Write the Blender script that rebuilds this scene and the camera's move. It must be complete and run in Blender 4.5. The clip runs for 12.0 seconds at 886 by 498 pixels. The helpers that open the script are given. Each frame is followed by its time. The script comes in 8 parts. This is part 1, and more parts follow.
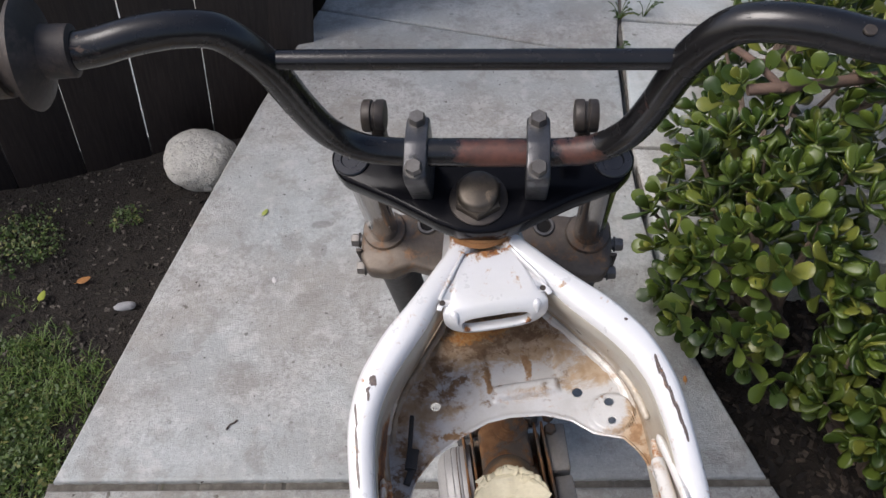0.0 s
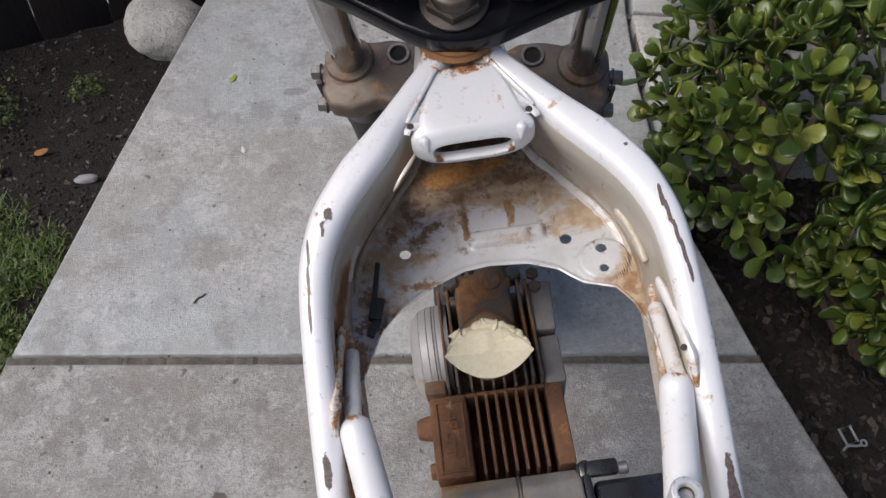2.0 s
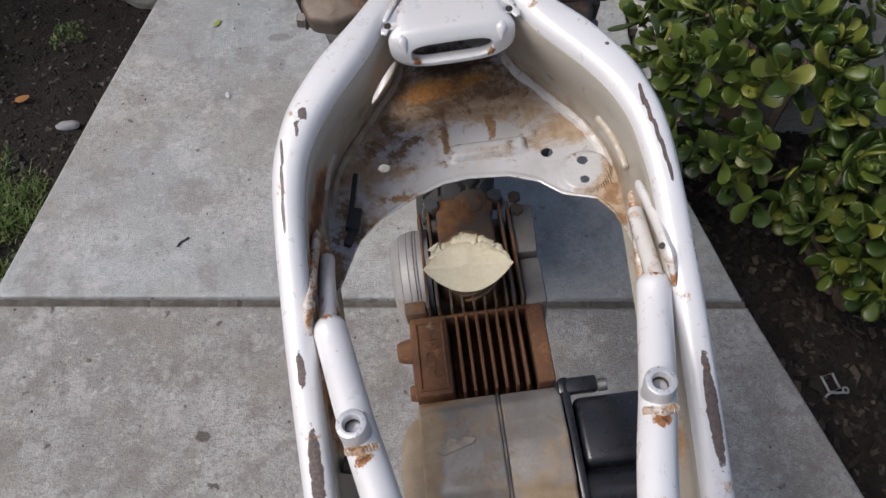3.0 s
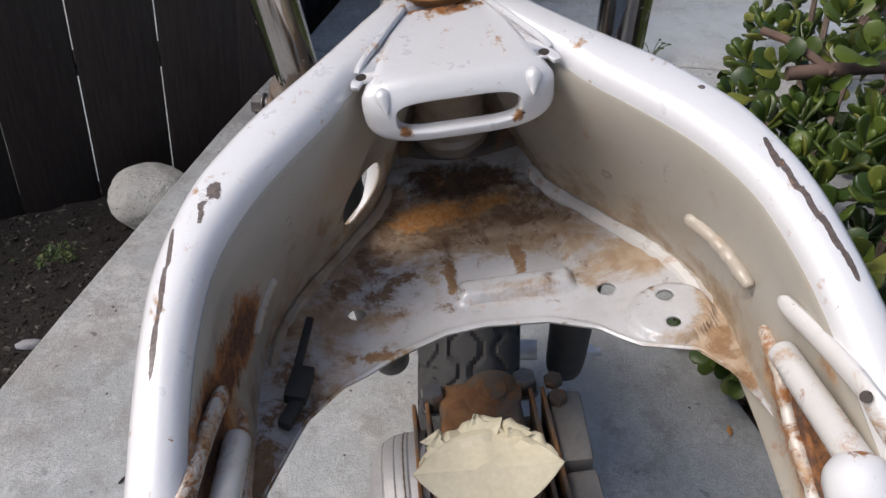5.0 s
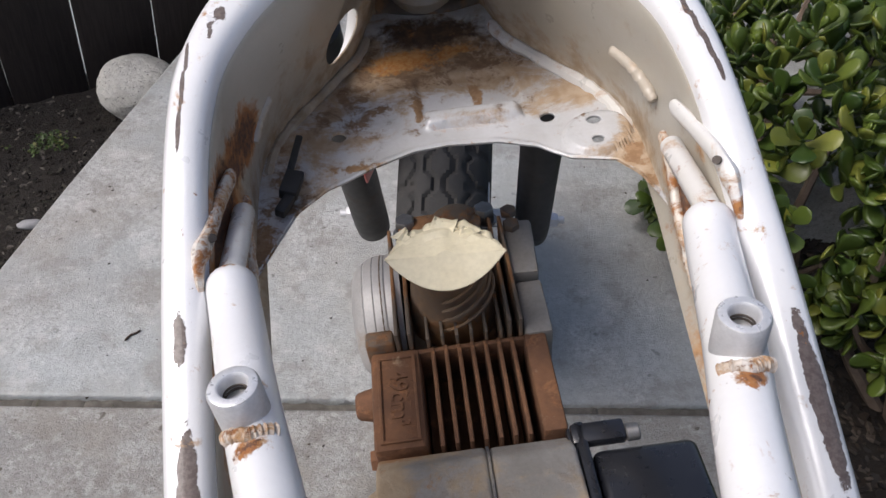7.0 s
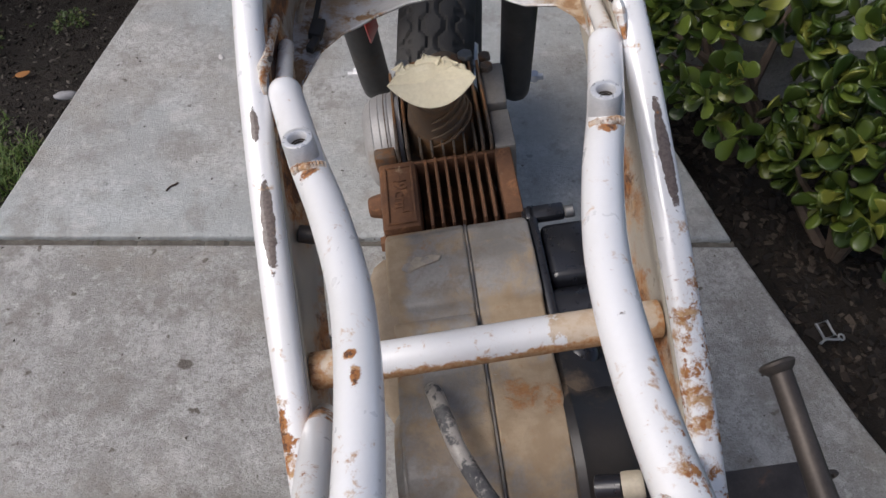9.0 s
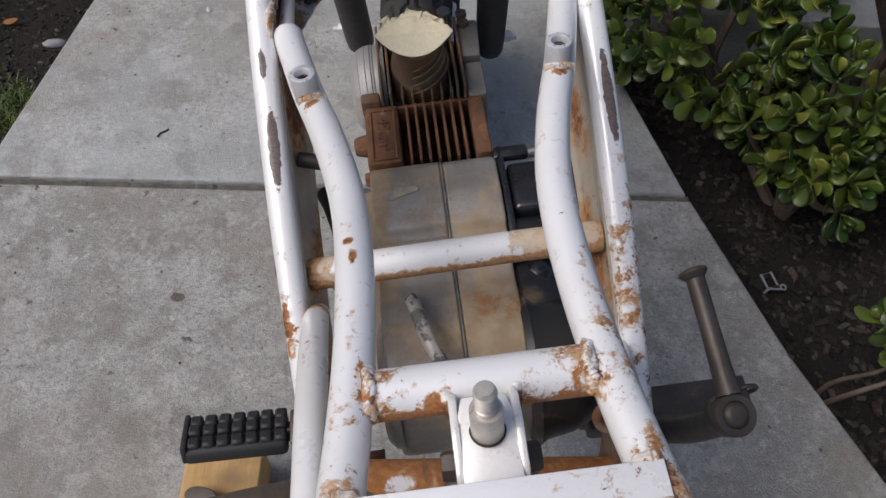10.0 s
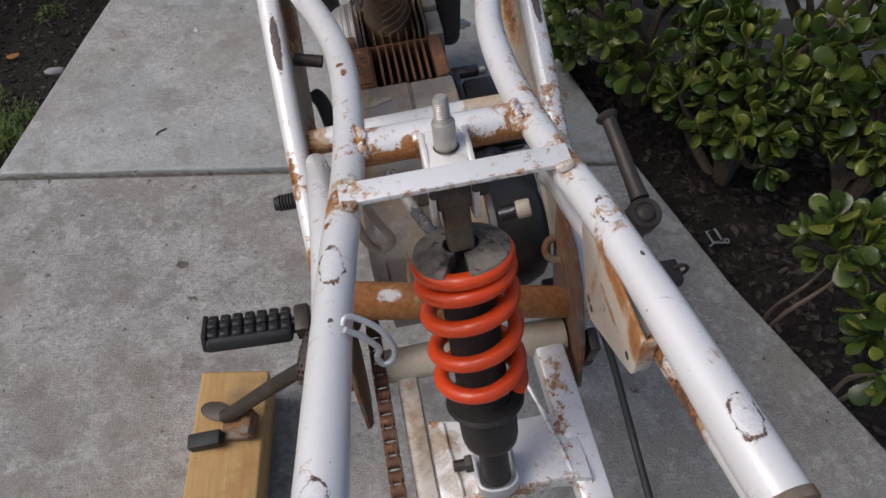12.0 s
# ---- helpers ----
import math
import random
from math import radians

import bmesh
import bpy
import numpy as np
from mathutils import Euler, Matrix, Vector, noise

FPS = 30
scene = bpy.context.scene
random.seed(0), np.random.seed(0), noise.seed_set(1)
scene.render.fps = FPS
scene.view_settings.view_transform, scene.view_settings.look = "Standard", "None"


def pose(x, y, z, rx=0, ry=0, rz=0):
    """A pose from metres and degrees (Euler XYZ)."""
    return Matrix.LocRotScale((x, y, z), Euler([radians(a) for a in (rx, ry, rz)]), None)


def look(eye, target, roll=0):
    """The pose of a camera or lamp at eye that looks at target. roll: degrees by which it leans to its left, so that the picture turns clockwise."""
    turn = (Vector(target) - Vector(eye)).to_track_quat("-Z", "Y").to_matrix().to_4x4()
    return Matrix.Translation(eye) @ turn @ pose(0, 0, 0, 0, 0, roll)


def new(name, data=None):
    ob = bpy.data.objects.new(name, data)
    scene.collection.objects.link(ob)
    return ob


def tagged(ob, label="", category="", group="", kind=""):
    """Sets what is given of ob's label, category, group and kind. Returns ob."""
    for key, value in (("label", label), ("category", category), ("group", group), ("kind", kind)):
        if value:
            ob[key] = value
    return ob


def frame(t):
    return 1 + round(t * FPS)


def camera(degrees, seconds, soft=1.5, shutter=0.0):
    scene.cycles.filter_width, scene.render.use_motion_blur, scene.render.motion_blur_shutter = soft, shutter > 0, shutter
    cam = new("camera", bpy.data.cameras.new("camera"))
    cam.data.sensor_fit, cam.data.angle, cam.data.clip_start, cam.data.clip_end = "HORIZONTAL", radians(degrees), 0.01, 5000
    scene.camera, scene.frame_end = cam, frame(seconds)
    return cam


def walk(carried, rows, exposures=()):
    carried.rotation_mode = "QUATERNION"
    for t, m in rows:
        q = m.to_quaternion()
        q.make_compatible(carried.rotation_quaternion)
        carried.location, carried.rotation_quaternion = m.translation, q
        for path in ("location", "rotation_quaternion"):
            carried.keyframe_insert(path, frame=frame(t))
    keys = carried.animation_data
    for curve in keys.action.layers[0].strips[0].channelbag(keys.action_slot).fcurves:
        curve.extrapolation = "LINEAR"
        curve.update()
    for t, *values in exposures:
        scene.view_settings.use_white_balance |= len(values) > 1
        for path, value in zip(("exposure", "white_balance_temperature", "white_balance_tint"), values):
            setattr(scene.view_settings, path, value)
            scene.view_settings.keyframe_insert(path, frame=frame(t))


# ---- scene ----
cam = camera(61.9, 12.0)
PATH = [
    (0, (-0.093, -0.417, 1.185), (0.088, 0.865, -0.339), 1.9),
    (0.5, (-0.084, -0.384, 1.138), (0.105, 0.83, -0.441), 3.7),
    (1, (-0.082, -0.378, 1.123), (0.111, 0.788, -0.491), 3.7),
    (1.5, (-0.083, -0.393, 1.098), (0.103, 0.72, -0.553), 3.7),
    (2, (-0.075, -0.41, 1.083), (0.114, 0.654, -0.599), 3.9),
    (2.5, (-0.072, -0.427, 1.074), (0.129, 0.599, -0.631), 4.9),
    (3, (-0.068, -0.447, 1.052), (0.137, 0.554, -0.668), 5.5),
    (3.5, (-0.061, -0.458, 0.992), (0.129, 0.802, -0.55), 3.8),
    (3.7, (-0.058, -0.453, 0.967), (0.117, 0.868, -0.525), 2.9),
    (5.3, (-0.042, -0.363, 0.843), (0.166, 1.175, -0.419), 2.5),
    (5.5, (-0.0428, -0.3659, 0.8420), (0.1502, 1.0496, -0.4107), 2.98),
    (6, (-0.0508, -0.3907, 0.8445), (0.1466, 0.9670, -0.4699), 4.13),
    (6.5, (-0.0461, -0.4301, 0.8520), (0.1757, 0.9085, -0.4780), 5.01),
    (6.7, (-0.0421, -0.4424, 0.8558), (0.1708, 0.8791, -0.4926), 4.32),
    (8.3, (-0.04, -0.559, 0.925), (0.192, 0.7, -0.611), 4.6),
    (8.5, (-0.044, -0.573, 0.932), (0.197, 0.654, -0.629), 5.5),
    (9, (-0.049, -0.607, 0.954), (0.147, 0.523, -0.685), 3.6),
    (9.5, (-0.055, -0.643, 0.997), (0.14, 0.381, -0.71), 5.7),
    (10, (-0.062, -0.68, 1.008), (0.196, 0.365, -0.678), 8.1),
    (10.5, (-0.085, -0.729, 1.016), (0.178, 0.333, -0.658), 4.1),
    (11, (-0.105, -0.784, 1.038), (0.254, 0.246, -0.639), 9.0),
    (11.5, (-0.102, -0.835, 1.02), (0.261, 0.264, -0.611), 6.8),
    (12, (-0.091, -0.903, 1.022), (0.237, 0.276, -0.559), 5.8),
]
EXPOSURES = [(0.0, 0.14), (0.5, 0.10), (1.0, 0.08), (1.5, 0.06), (2.5, -0.16), (3.7, -0.16), (5.5, 0.06), (6.7, 0.12), (8.5, 0.05), (9.0, -0.12), (9.5, -0.22), (10.5, -0.40), (12.0, -0.45)]
walk(cam, [(t, look(eye, target, roll)) for t, eye, target, roll in PATH], [(t, stops, 6350, 13) for t, stops in EXPOSURES])


def part_mesh(name, bm, smooth=40):
    me = bpy.data.meshes.new(name)
    bmesh.ops.recalc_face_normals(bm, faces=bm.faces[:])
    for f in bm.faces:
        f.smooth = True
    bm.to_mesh(me)
    bm.free()
    me.set_sharp_from_angle(angle=radians(smooth))
    return me


def part(name, bm, material, parent, label="", m=None, smooth=40):
    """One mesh object under a thing or a part."""
    ob = new(name, part_mesh(name, bm, smooth))
    ob.data.materials.append(material)
    ob.parent = parent
    if m is not None:
        ob.matrix_basis = m
    return tagged(ob, label)


def thing(name, bm, material, label, category, group="", kind="", m=None, smooth=40):
    ob = part(name, bm, material, None, label, m, smooth)
    return tagged(ob, "", category, group, kind)


def empty(name, label, category, kind="", m=None):
    ob = new(name)
    ob.empty_display_size = 0.05
    if m is not None:
        ob.matrix_basis = m
    return tagged(ob, label, category, "", kind)


# ---- world, sun ----
world = bpy.data.worlds.new("sky")
scene.world = world
world.use_nodes = True
wn = world.node_tree
sky = wn.nodes.new("ShaderNodeTexSky")
sky.sky_type, sky.sun_disc = "NISHITA", False
SUN_EL, SUN_AZ = 50.0, -98.0          # degrees; azimuth from +y towards +x
sky.sun_elevation, sky.sun_rotation = radians(SUN_EL), radians(SUN_AZ)
sky.air_density, sky.dust_density = 1.0, 4.0
wn.links.new(sky.outputs[0], wn.nodes["Background"].inputs[0])
wn.nodes["Background"].inputs[1].default_value = 0.12
lamp = bpy.data.lights.new("sun", "SUN")
lamp.energy, lamp.angle, lamp.color = 2.2, radians(34), (1.0, 0.97, 0.93)
sun = new("sun", lamp)
a, e = radians(SUN_AZ), radians(SUN_EL)
sun.matrix_basis = look((4 * math.sin(a) * math.cos(e), 4 * math.cos(a) * math.cos(e), 4 * math.sin(e)), (0, 0, 0))


# ---- materials ----
class Nodes:
    """A small writer of node materials; coordinates are the object's own metres."""

    def __init__(self, name, coat=0.0):
        self.mat = bpy.data.materials.new(name)
        self.mat.use_nodes = True
        self.t = self.mat.node_tree
        self.bsdf = self.t.nodes["Principled BSDF"]
        self.pos = self.t.nodes.new("ShaderNodeTexCoord").outputs["Object"]
        if coat:
            self.bsdf.inputs["Coat Weight"].default_value = coat
            self.bsdf.inputs["Coat Roughness"].default_value = 0.12

    def node(self, kind, **sets):
        n = self.t.nodes.new(kind)
        for k, v in sets.items():
            if k == "operation":
                n.operation = v
            elif k == "blend_type":
                n.blend_type = v
            elif k == "data_type":
                n.data_type = v
        return n

    def put(self, socket, value):
        if isinstance(value, bpy.types.NodeSocket):
            self.t.links.new(value, socket)
        elif isinstance(value, tuple) and len(value) == 3 and socket.type == "RGBA":
            socket.default_value = (*value, 1)
        else:
            socket.default_value = value

    def math(self, op, a, b=0.0, clamp=False):
        n = self.node("ShaderNodeMath", operation=op)
        n.use_clamp = clamp
        self.put(n.inputs[0], a)
        self.put(n.inputs[1], b)
        return n.outputs[0]

    def noise(self, scale, detail=5.0, rough=0.6, stretch=(1, 1, 1), distort=0.0, shift=0.0):
        m = self.node("ShaderNodeMapping")
        self.put(m.inputs["Vector"], self.pos)
        m.inputs["Scale"].default_value = stretch
        m.inputs["Location"].default_value = (shift, shift * 0.7, -shift)
        n = self.node("ShaderNodeTexNoise")
        self.put(n.inputs["Vector"], m.outputs[0])
        n.inputs["Scale"].default_value, n.inputs["Detail"].default_value = scale, detail
        n.inputs["Roughness"].default_value, n.inputs["Distortion"].default_value = rough, distort
        return n.outputs[0]

    def step(self, x, lo, hi, a=0.0, b=1.0):
        n = self.node("ShaderNodeMapRange")
        n.interpolation_type = "SMOOTHSTEP"
        self.put(n.inputs[0], x)
        for i, v in enumerate((lo, hi, a, b)):
            n.inputs[i + 1].default_value = v
        return n.outputs[0]

    def mix(self, fac, a, b, blend="MIX"):
        n = self.node("ShaderNodeMix", data_type="RGBA", blend_type=blend)
        self.put(n.inputs[0], fac)
        self.put(n.inputs[6], a)
        self.put(n.inputs[7], b)
        return n.outputs[2]

    def fmix(self, fac, a, b):
        n = self.node("ShaderNodeMix")
        self.put(n.inputs[0], fac)
        self.put(n.inputs[2], a)
        self.put(n.inputs[3], b)
        return n.outputs[0]

    def spot(self, c, r, amount=1.0):
        """1 at the point c, falling to 0 at the radii r round it."""
        s = self.node("ShaderNodeVectorMath", operation="SUBTRACT")
        self.put(s.inputs[0], self.pos)
        s.inputs[1].default_value = c
        d = self.node("ShaderNodeVectorMath", operation="DIVIDE")
        self.put(d.inputs[0], s.outputs[0])
        d.inputs[1].default_value = r if isinstance(r, tuple) else (r, r, r)
        k = self.node("ShaderNodeVectorMath", operation="LENGTH")
        self.put(k.inputs[0], d.outputs[0])
        return self.step(k.outputs["Value"], 0.0, 1.0, amount, 0.0)

    def bump(self, height, distance, strength=1.0, normal=None):
        n = self.node("ShaderNodeBump")
        n.inputs["Strength"].default_value, n.inputs["Distance"].default_value = strength, distance
        self.put(n.inputs["Height"], height)
        if normal is not None:
            self.put(n.inputs["Normal"], normal)
        return n.outputs[0]

    def done(self, color, rough, metal=0.0, normal=None):
        self.put(self.bsdf.inputs["Base Color"], color)
        self.put(self.bsdf.inputs["Roughness"], rough)
        self.put(self.bsdf.inputs["Metallic"], metal)
        if normal is not None:
            self.put(self.bsdf.inputs["Normal"], normal)
        return self.mat


RUST, RUST2, DARKRUST = (0.30, 0.115, 0.035), (0.17, 0.07, 0.03), (0.075, 0.04, 0.027)


def surface(name, col, col2, rough, metal=0.0, patch=14.0, grain=350.0, bump=0.0004, layers=(), coat=0.0, stretch=(1, 1, 1), rvar=0.12, speck=0.3, spec=0.5):
    """Two colours in patches, a fine grain, and layers (colour, colour, scale, lo, hi, roughness, spots, metal) of dirt, rust or wear."""
    n = Nodes(name, coat)
    n.bsdf.inputs["Specular IOR Level"].default_value = spec
    big = n.step(n.noise(patch, 6, 0.6, stretch), 0.35, 0.68)
    fine = n.noise(grain, 3, 0.6, stretch, shift=3.1)
    color = n.mix(big, col, col2)
    color = n.mix(n.step(fine, 0.3, 0.75, 0.0, speck), color, tuple(c * 0.72 for c in col2))
    r = n.math("ADD", n.math("MULTIPLY", n.math("SUBTRACT", n.noise(patch * 5, 4, 0.6, shift=7.7), 0.5), rvar * 2), rough)
    m = metal
    height = n.math("MULTIPLY", fine, 0.35)
    for i, (c1, c2, scale, lo, hi, lr, spots, lm) in enumerate(layers):
        x = n.noise(scale, 9, 0.72, shift=11.3 + 5 * i, distort=0.3)
        for j, s in enumerate(spots):
            w = n.spot(*s)
            x = n.math("ADD", x, w)
        mask = n.step(x, lo, hi)
        lc = n.mix(n.step(n.noise(scale * 3.1, 5, 0.6, shift=2.7 + i), 0.35, 0.65), c1, c2)
        color = n.mix(mask, color, lc)
        r = n.fmix(mask, r, lr)
        m = n.fmix(mask, m, lm)
        height = n.math("ADD", height, n.math("MULTIPLY", mask, n.math("ADD", n.noise(scale * 5, 4, 0.6), 0.2)))
    return n.done(color, r, m, n.bump(height, bump, 0.7))


def rusty_paint(name, spots=(), lo=0.64, hi=0.68, scale=110.0, wear=(), dust=(), base=((0.82, 0.82, 0.825), (0.765, 0.765, 0.76)), sheen=0.1, dark=True, scars=()):
    """White frame paint: rust round the spots, bare brown scuffs along wear, brown dust at dust, and ring-shaped scars."""
    layers = []
    if dust:
        layers.append(((0.30, 0.215, 0.13), (0.46, 0.385, 0.29), 24.0, 0.60, 0.86, 0.85, dust, 0.0))
    layers.append(((0.62, 0.56, 0.48), (0.50, 0.42, 0.33), 260.0, 0.70, 0.76, 0.8, (), 0.0))
    layers.append(((0.13, 0.10, 0.08), (0.24, 0.17, 0.11), 85.0, 0.695, 0.71, 0.7, (), 0.0))
    if wear:
        layers.append(((0.150, 0.118, 0.105), (0.095, 0.070, 0.060), 150.0, 0.80, 0.85, 0.6, wear, 0.0))
    if scars:
        layers.append(((0.20, 0.11, 0.07), (0.10, 0.06, 0.045), 170.0, 1.02, 1.08, 0.8, [(c, r, 1.0) for c, r in scars], 0.0))
        layers.append((base[0], base[1], 120.0, 0.97, 1.03, 0.4, [(c, tuple(v * 0.86 for v in r), 1.0) for c, r in scars], sheen))
    layers.append(((0.40, 0.20, 0.08), (0.52, 0.34, 0.18), scale * 0.7, lo - 0.05, hi + 0.04, 0.8, spots, 0.0))
    layers.append((RUST, (0.40, 0.175, 0.055), scale, lo, hi + 0.03, 0.9, spots, 0.0))
    if dark:
        layers.append((DARKRUST, RUST2, scale * 2.3, lo + 0.07, hi + 0.10, 0.9, spots, 0.0))
    return surface(name, base[0], base[1], 0.31, sheen, 9.0, 500.0, 0.0004, layers, coat=0.35, speck=0.05)


# ---- shapes ----
def path(pts, n=6):
    """A smooth line through the points."""
    p = [Vector(q) for q in pts]
    p = [p[0] * 2 - p[1], *p, p[-1] * 2 - p[-2]]
    out = []
    for i in range(1, len(p) - 2):
        for k in range(n):
            t = k / n
            out.append(0.5 * (2 * p[i] + (p[i + 1] - p[i - 1]) * t + (2 * p[i - 1] - 5 * p[i] + 4 * p[i + 1] - p[i + 2]) * t * t
                              + (3 * p[i] - p[i - 1] - 3 * p[i + 1] + p[i + 2]) * t ** 3))
    return out + [p[-2]]


def skin(bm, rings, loop=False, cap=True, wrap=True):
    """Faces between rings of equally many points."""
    vs = [[bm.verts.new(q) for q in r] for r in rings]
    n = len(vs[0])
    pairs = list(zip(vs, vs[1:])) + ([(vs[-1], vs[0])] if loop else [])
    for a, b in pairs:
        for i in range(n if wrap else n - 1):
            j = (i + 1) % n
            bm.faces.new((a[i], a[j], b[j], b[i]))
    if cap and not loop and wrap:
        bm.faces.new(vs[0][::-1])
        bm.faces.new(vs[-1])
    return vs


def sweep(bm, pts, r, seg=16, cap=True, loop=False, flat=(1.0, 1.0), up=None):
    """A tube along the points; r one radius or one each."""
    p = [Vector(q) for q in pts]
    n = len(p)
    rs = r if isinstance(r, (list, tuple)) else [r] * n
    rings, side = [], None
    for i in range(n):
        if loop:
            d = (p[(i + 1) % n] - p[i - 1]).normalized()
        else:
            d = (p[min(i + 1, n - 1)] - p[max(i - 1, 0)]).normalized()
        if side is None:
            side = d.cross(Vector(up) if up else (Vector((0, 0, 1)) if abs(d.z) < 0.9 else Vector((1, 0, 0)))).normalized()
        else:
            side = (side - d * side.dot(d)).normalized()
        top = side.cross(d)
        rings.append([p[i] + (side * math.cos(a) * flat[0] + top * math.sin(a) * flat[1]) * rs[i] for a in (2 * math.pi * k / seg for k in range(seg))])
    skin(bm, rings, loop, cap)


def lathe(bm, a, b, profile, seg=24):
    """Turned shape: profile rows (distance from a towards b, radius)."""
    a, d = Vector(a), (Vector(b) - Vector(a)).normalized()
    s = d.cross(Vector((0, 0, 1)) if abs(d.z) < 0.9 else Vector((1, 0, 0))).normalized()
    t = d.cross(s)
    skin(bm, [[a + d * h + (s * math.cos(k) + t * math.sin(k)) * max(r, 1e-5) for k in (2 * math.pi * i / seg for i in range(seg))] for h, r in profile])


def rod(bm, a, b, r, r2=None, seg=20, bev=0.0008):
    r2 = r if r2 is None else r2
    h = (Vector(b) - Vector(a)).length
    lathe(bm, a, b, [(0, r - bev), (bev, r), (h - bev, r2), (h, r2 - bev)], seg)


def box(bm, c, s, bev=0.0, m=None, seg=2):
    got = bmesh.ops.create_cube(bm, size=1.0, matrix=(m or Matrix()) @ Matrix.Translation(c) @ Matrix.Diagonal((*s, 1)))
    if bev:
        edges = list({e for v in got["verts"] for e in v.link_edges})
        bmesh.ops.bevel(bm, geom=edges, offset=bev, segments=seg, affect="EDGES", profile=0.5)


def prism(bm, outline, lo, hi, m=None, bev=0.0, seg=2):
    """A plate: an outline in a plane, from lo to hi across it; m turns the plane into place."""
    m = m or Matrix()
    vs = [bm.verts.new(m @ Vector((x, y, lo))) for x, y in outline]
    f = bm.faces.new(vs)
    got = bmesh.ops.extrude_face_region(bm, geom=[f])
    up = [v for v in got["geom"] if isinstance(v, bmesh.types.BMVert)]
    shift = m.to_3x3() @ Vector((0, 0, hi - lo))
    bmesh.ops.translate(bm, verts=up, vec=shift)
    if bev:
        edges = list({e for v in (*vs, *up) for e in v.link_edges})
        bmesh.ops.bevel(bm, geom=edges, offset=bev, segments=seg, affect="EDGES", profile=0.5)


def ring(bm, c, axis, r, tube, seg=32, tseg=10):
    c, d = Vector(c), Vector(axis).normalized()
    s = d.cross(Vector((0, 0, 1)) if abs(d.z) < 0.9 else Vector((1, 0, 0))).normalized()
    t = d.cross(s)
    sweep(bm, [c + (s * math.cos(k) + t * math.sin(k)) * r for k in (2 * math.pi * i / seg for i in range(seg))], tube, tseg, loop=True)


def thicken(bm, d):
    """A sheet becomes a closed shell; the second face lies d behind the first."""
    bmesh.ops.recalc_face_normals(bm, faces=bm.faces[:])
    bm.normal_update()
    front = bm.faces[:]
    back = {v: bm.verts.new(v.co - v.normal * d) for v in bm.verts[:]}
    rim = [e for e in bm.edges if len(e.link_faces) == 1]
    sides = []
    for e in rim:
        f = e.link_faces[0]
        vs = list(f.verts)
        a, b = e.verts
        if vs[(vs.index(a) + 1) % len(vs)] != b:
            a, b = b, a
        sides.append((b, a, back[a], back[b]))
    for f in front:
        bm.faces.new([back[v] for v in reversed(f.verts)])
    for q in sides:
        bm.faces.new(q)


def cut(ob, rings):
    """Takes a skinned solid out of a part, for good."""
    bm = new_bm()
    skin(bm, rings)
    me = part_mesh("cutter", bm)
    knife = new("cutter", me)
    knife.parent, knife.matrix_basis = ob.parent, ob.matrix_basis
    mod = ob.modifiers.new("cut", "BOOLEAN")
    mod.operation, mod.object, mod.solver = "DIFFERENCE", knife, "EXACT"
    bpy.context.view_layer.update()
    done = bpy.data.meshes.new_from_object(ob.evaluated_get(bpy.context.evaluated_depsgraph_get()))
    ob.modifiers.remove(mod)
    old, ob.data = ob.data, done
    bpy.data.objects.remove(knife)
    bpy.data.meshes.remove(me)
    bpy.data.meshes.remove(old)


def bore(c, axis, r, h, seg=22, flat=(1.0, 1.0), up=None):
    """Rings of a round or oval cutter, h to each side of c."""
    c, d = Vector(c), Vector(axis).normalized()
    u = Vector(up) if up else (Vector((0, 0, 1)) if abs(d.z) < 0.9 else Vector((1, 0, 0)))
    s = d.cross(u).normalized()
    t = s.cross(d)
    return [[c + d * k + (s * math.cos(a) * flat[0] + t * math.sin(a) * flat[1]) * r for a in (2 * math.pi * i / seg for i in range(seg))] for k in (-h, h)]


def hexbolt(bm, a, d, across=0.012, height=0.006, washer=0.0):
    """A bolt head that stands on the point a and looks along d."""
    a, d = Vector(a), Vector(d).normalized()
    if washer:
        rod(bm, a, a + d * 0.0015, washer, seg=20, bev=0.0004)
        a = a + d * 0.0015
    r = across / 2 / math.cos(math.pi / 6)
    lathe(bm, a, a + d, [(0, r), (height * 0.8, r), (height, r * 0.86)], 6)


def grid_noise(x, y, s, seed=0.0):
    return noise.noise((x * s + seed, y * s - seed, seed * 0.37))


def new_bm():
    return bmesh.new()


# ---- ground and paving ----
def make_ground_material():
    n = Nodes("soil")
    fine = n.noise(140, 8, 0.7)
    dark = n.mix(n.step(fine, 0.35, 0.7), (0.012, 0.009, 0.007), (0.032, 0.024, 0.018))
    dark = n.mix(n.step(n.noise(9, 5, 0.6, shift=4), 0.4, 0.65), dark, (0.024, 0.0185, 0.014))
    crumbs = n.step(n.noise(420, 3, 0.5, shift=9), 0.66, 0.72)
    dark = n.mix(crumbs, dark, (0.10, 0.077, 0.058))
    moss = n.step(n.noise(26, 7, 0.7, shift=2), 0.60, 0.72)
    dark = n.mix(n.math("MULTIPLY", moss, 0.5), dark, (0.03, 0.045, 0.012))
    return n.done(dark, 0.95, 0.0, n.bump(n.math("ADD", fine, n.math("MULTIPLY", crumbs, 0.5)), 0.012, 0.9))


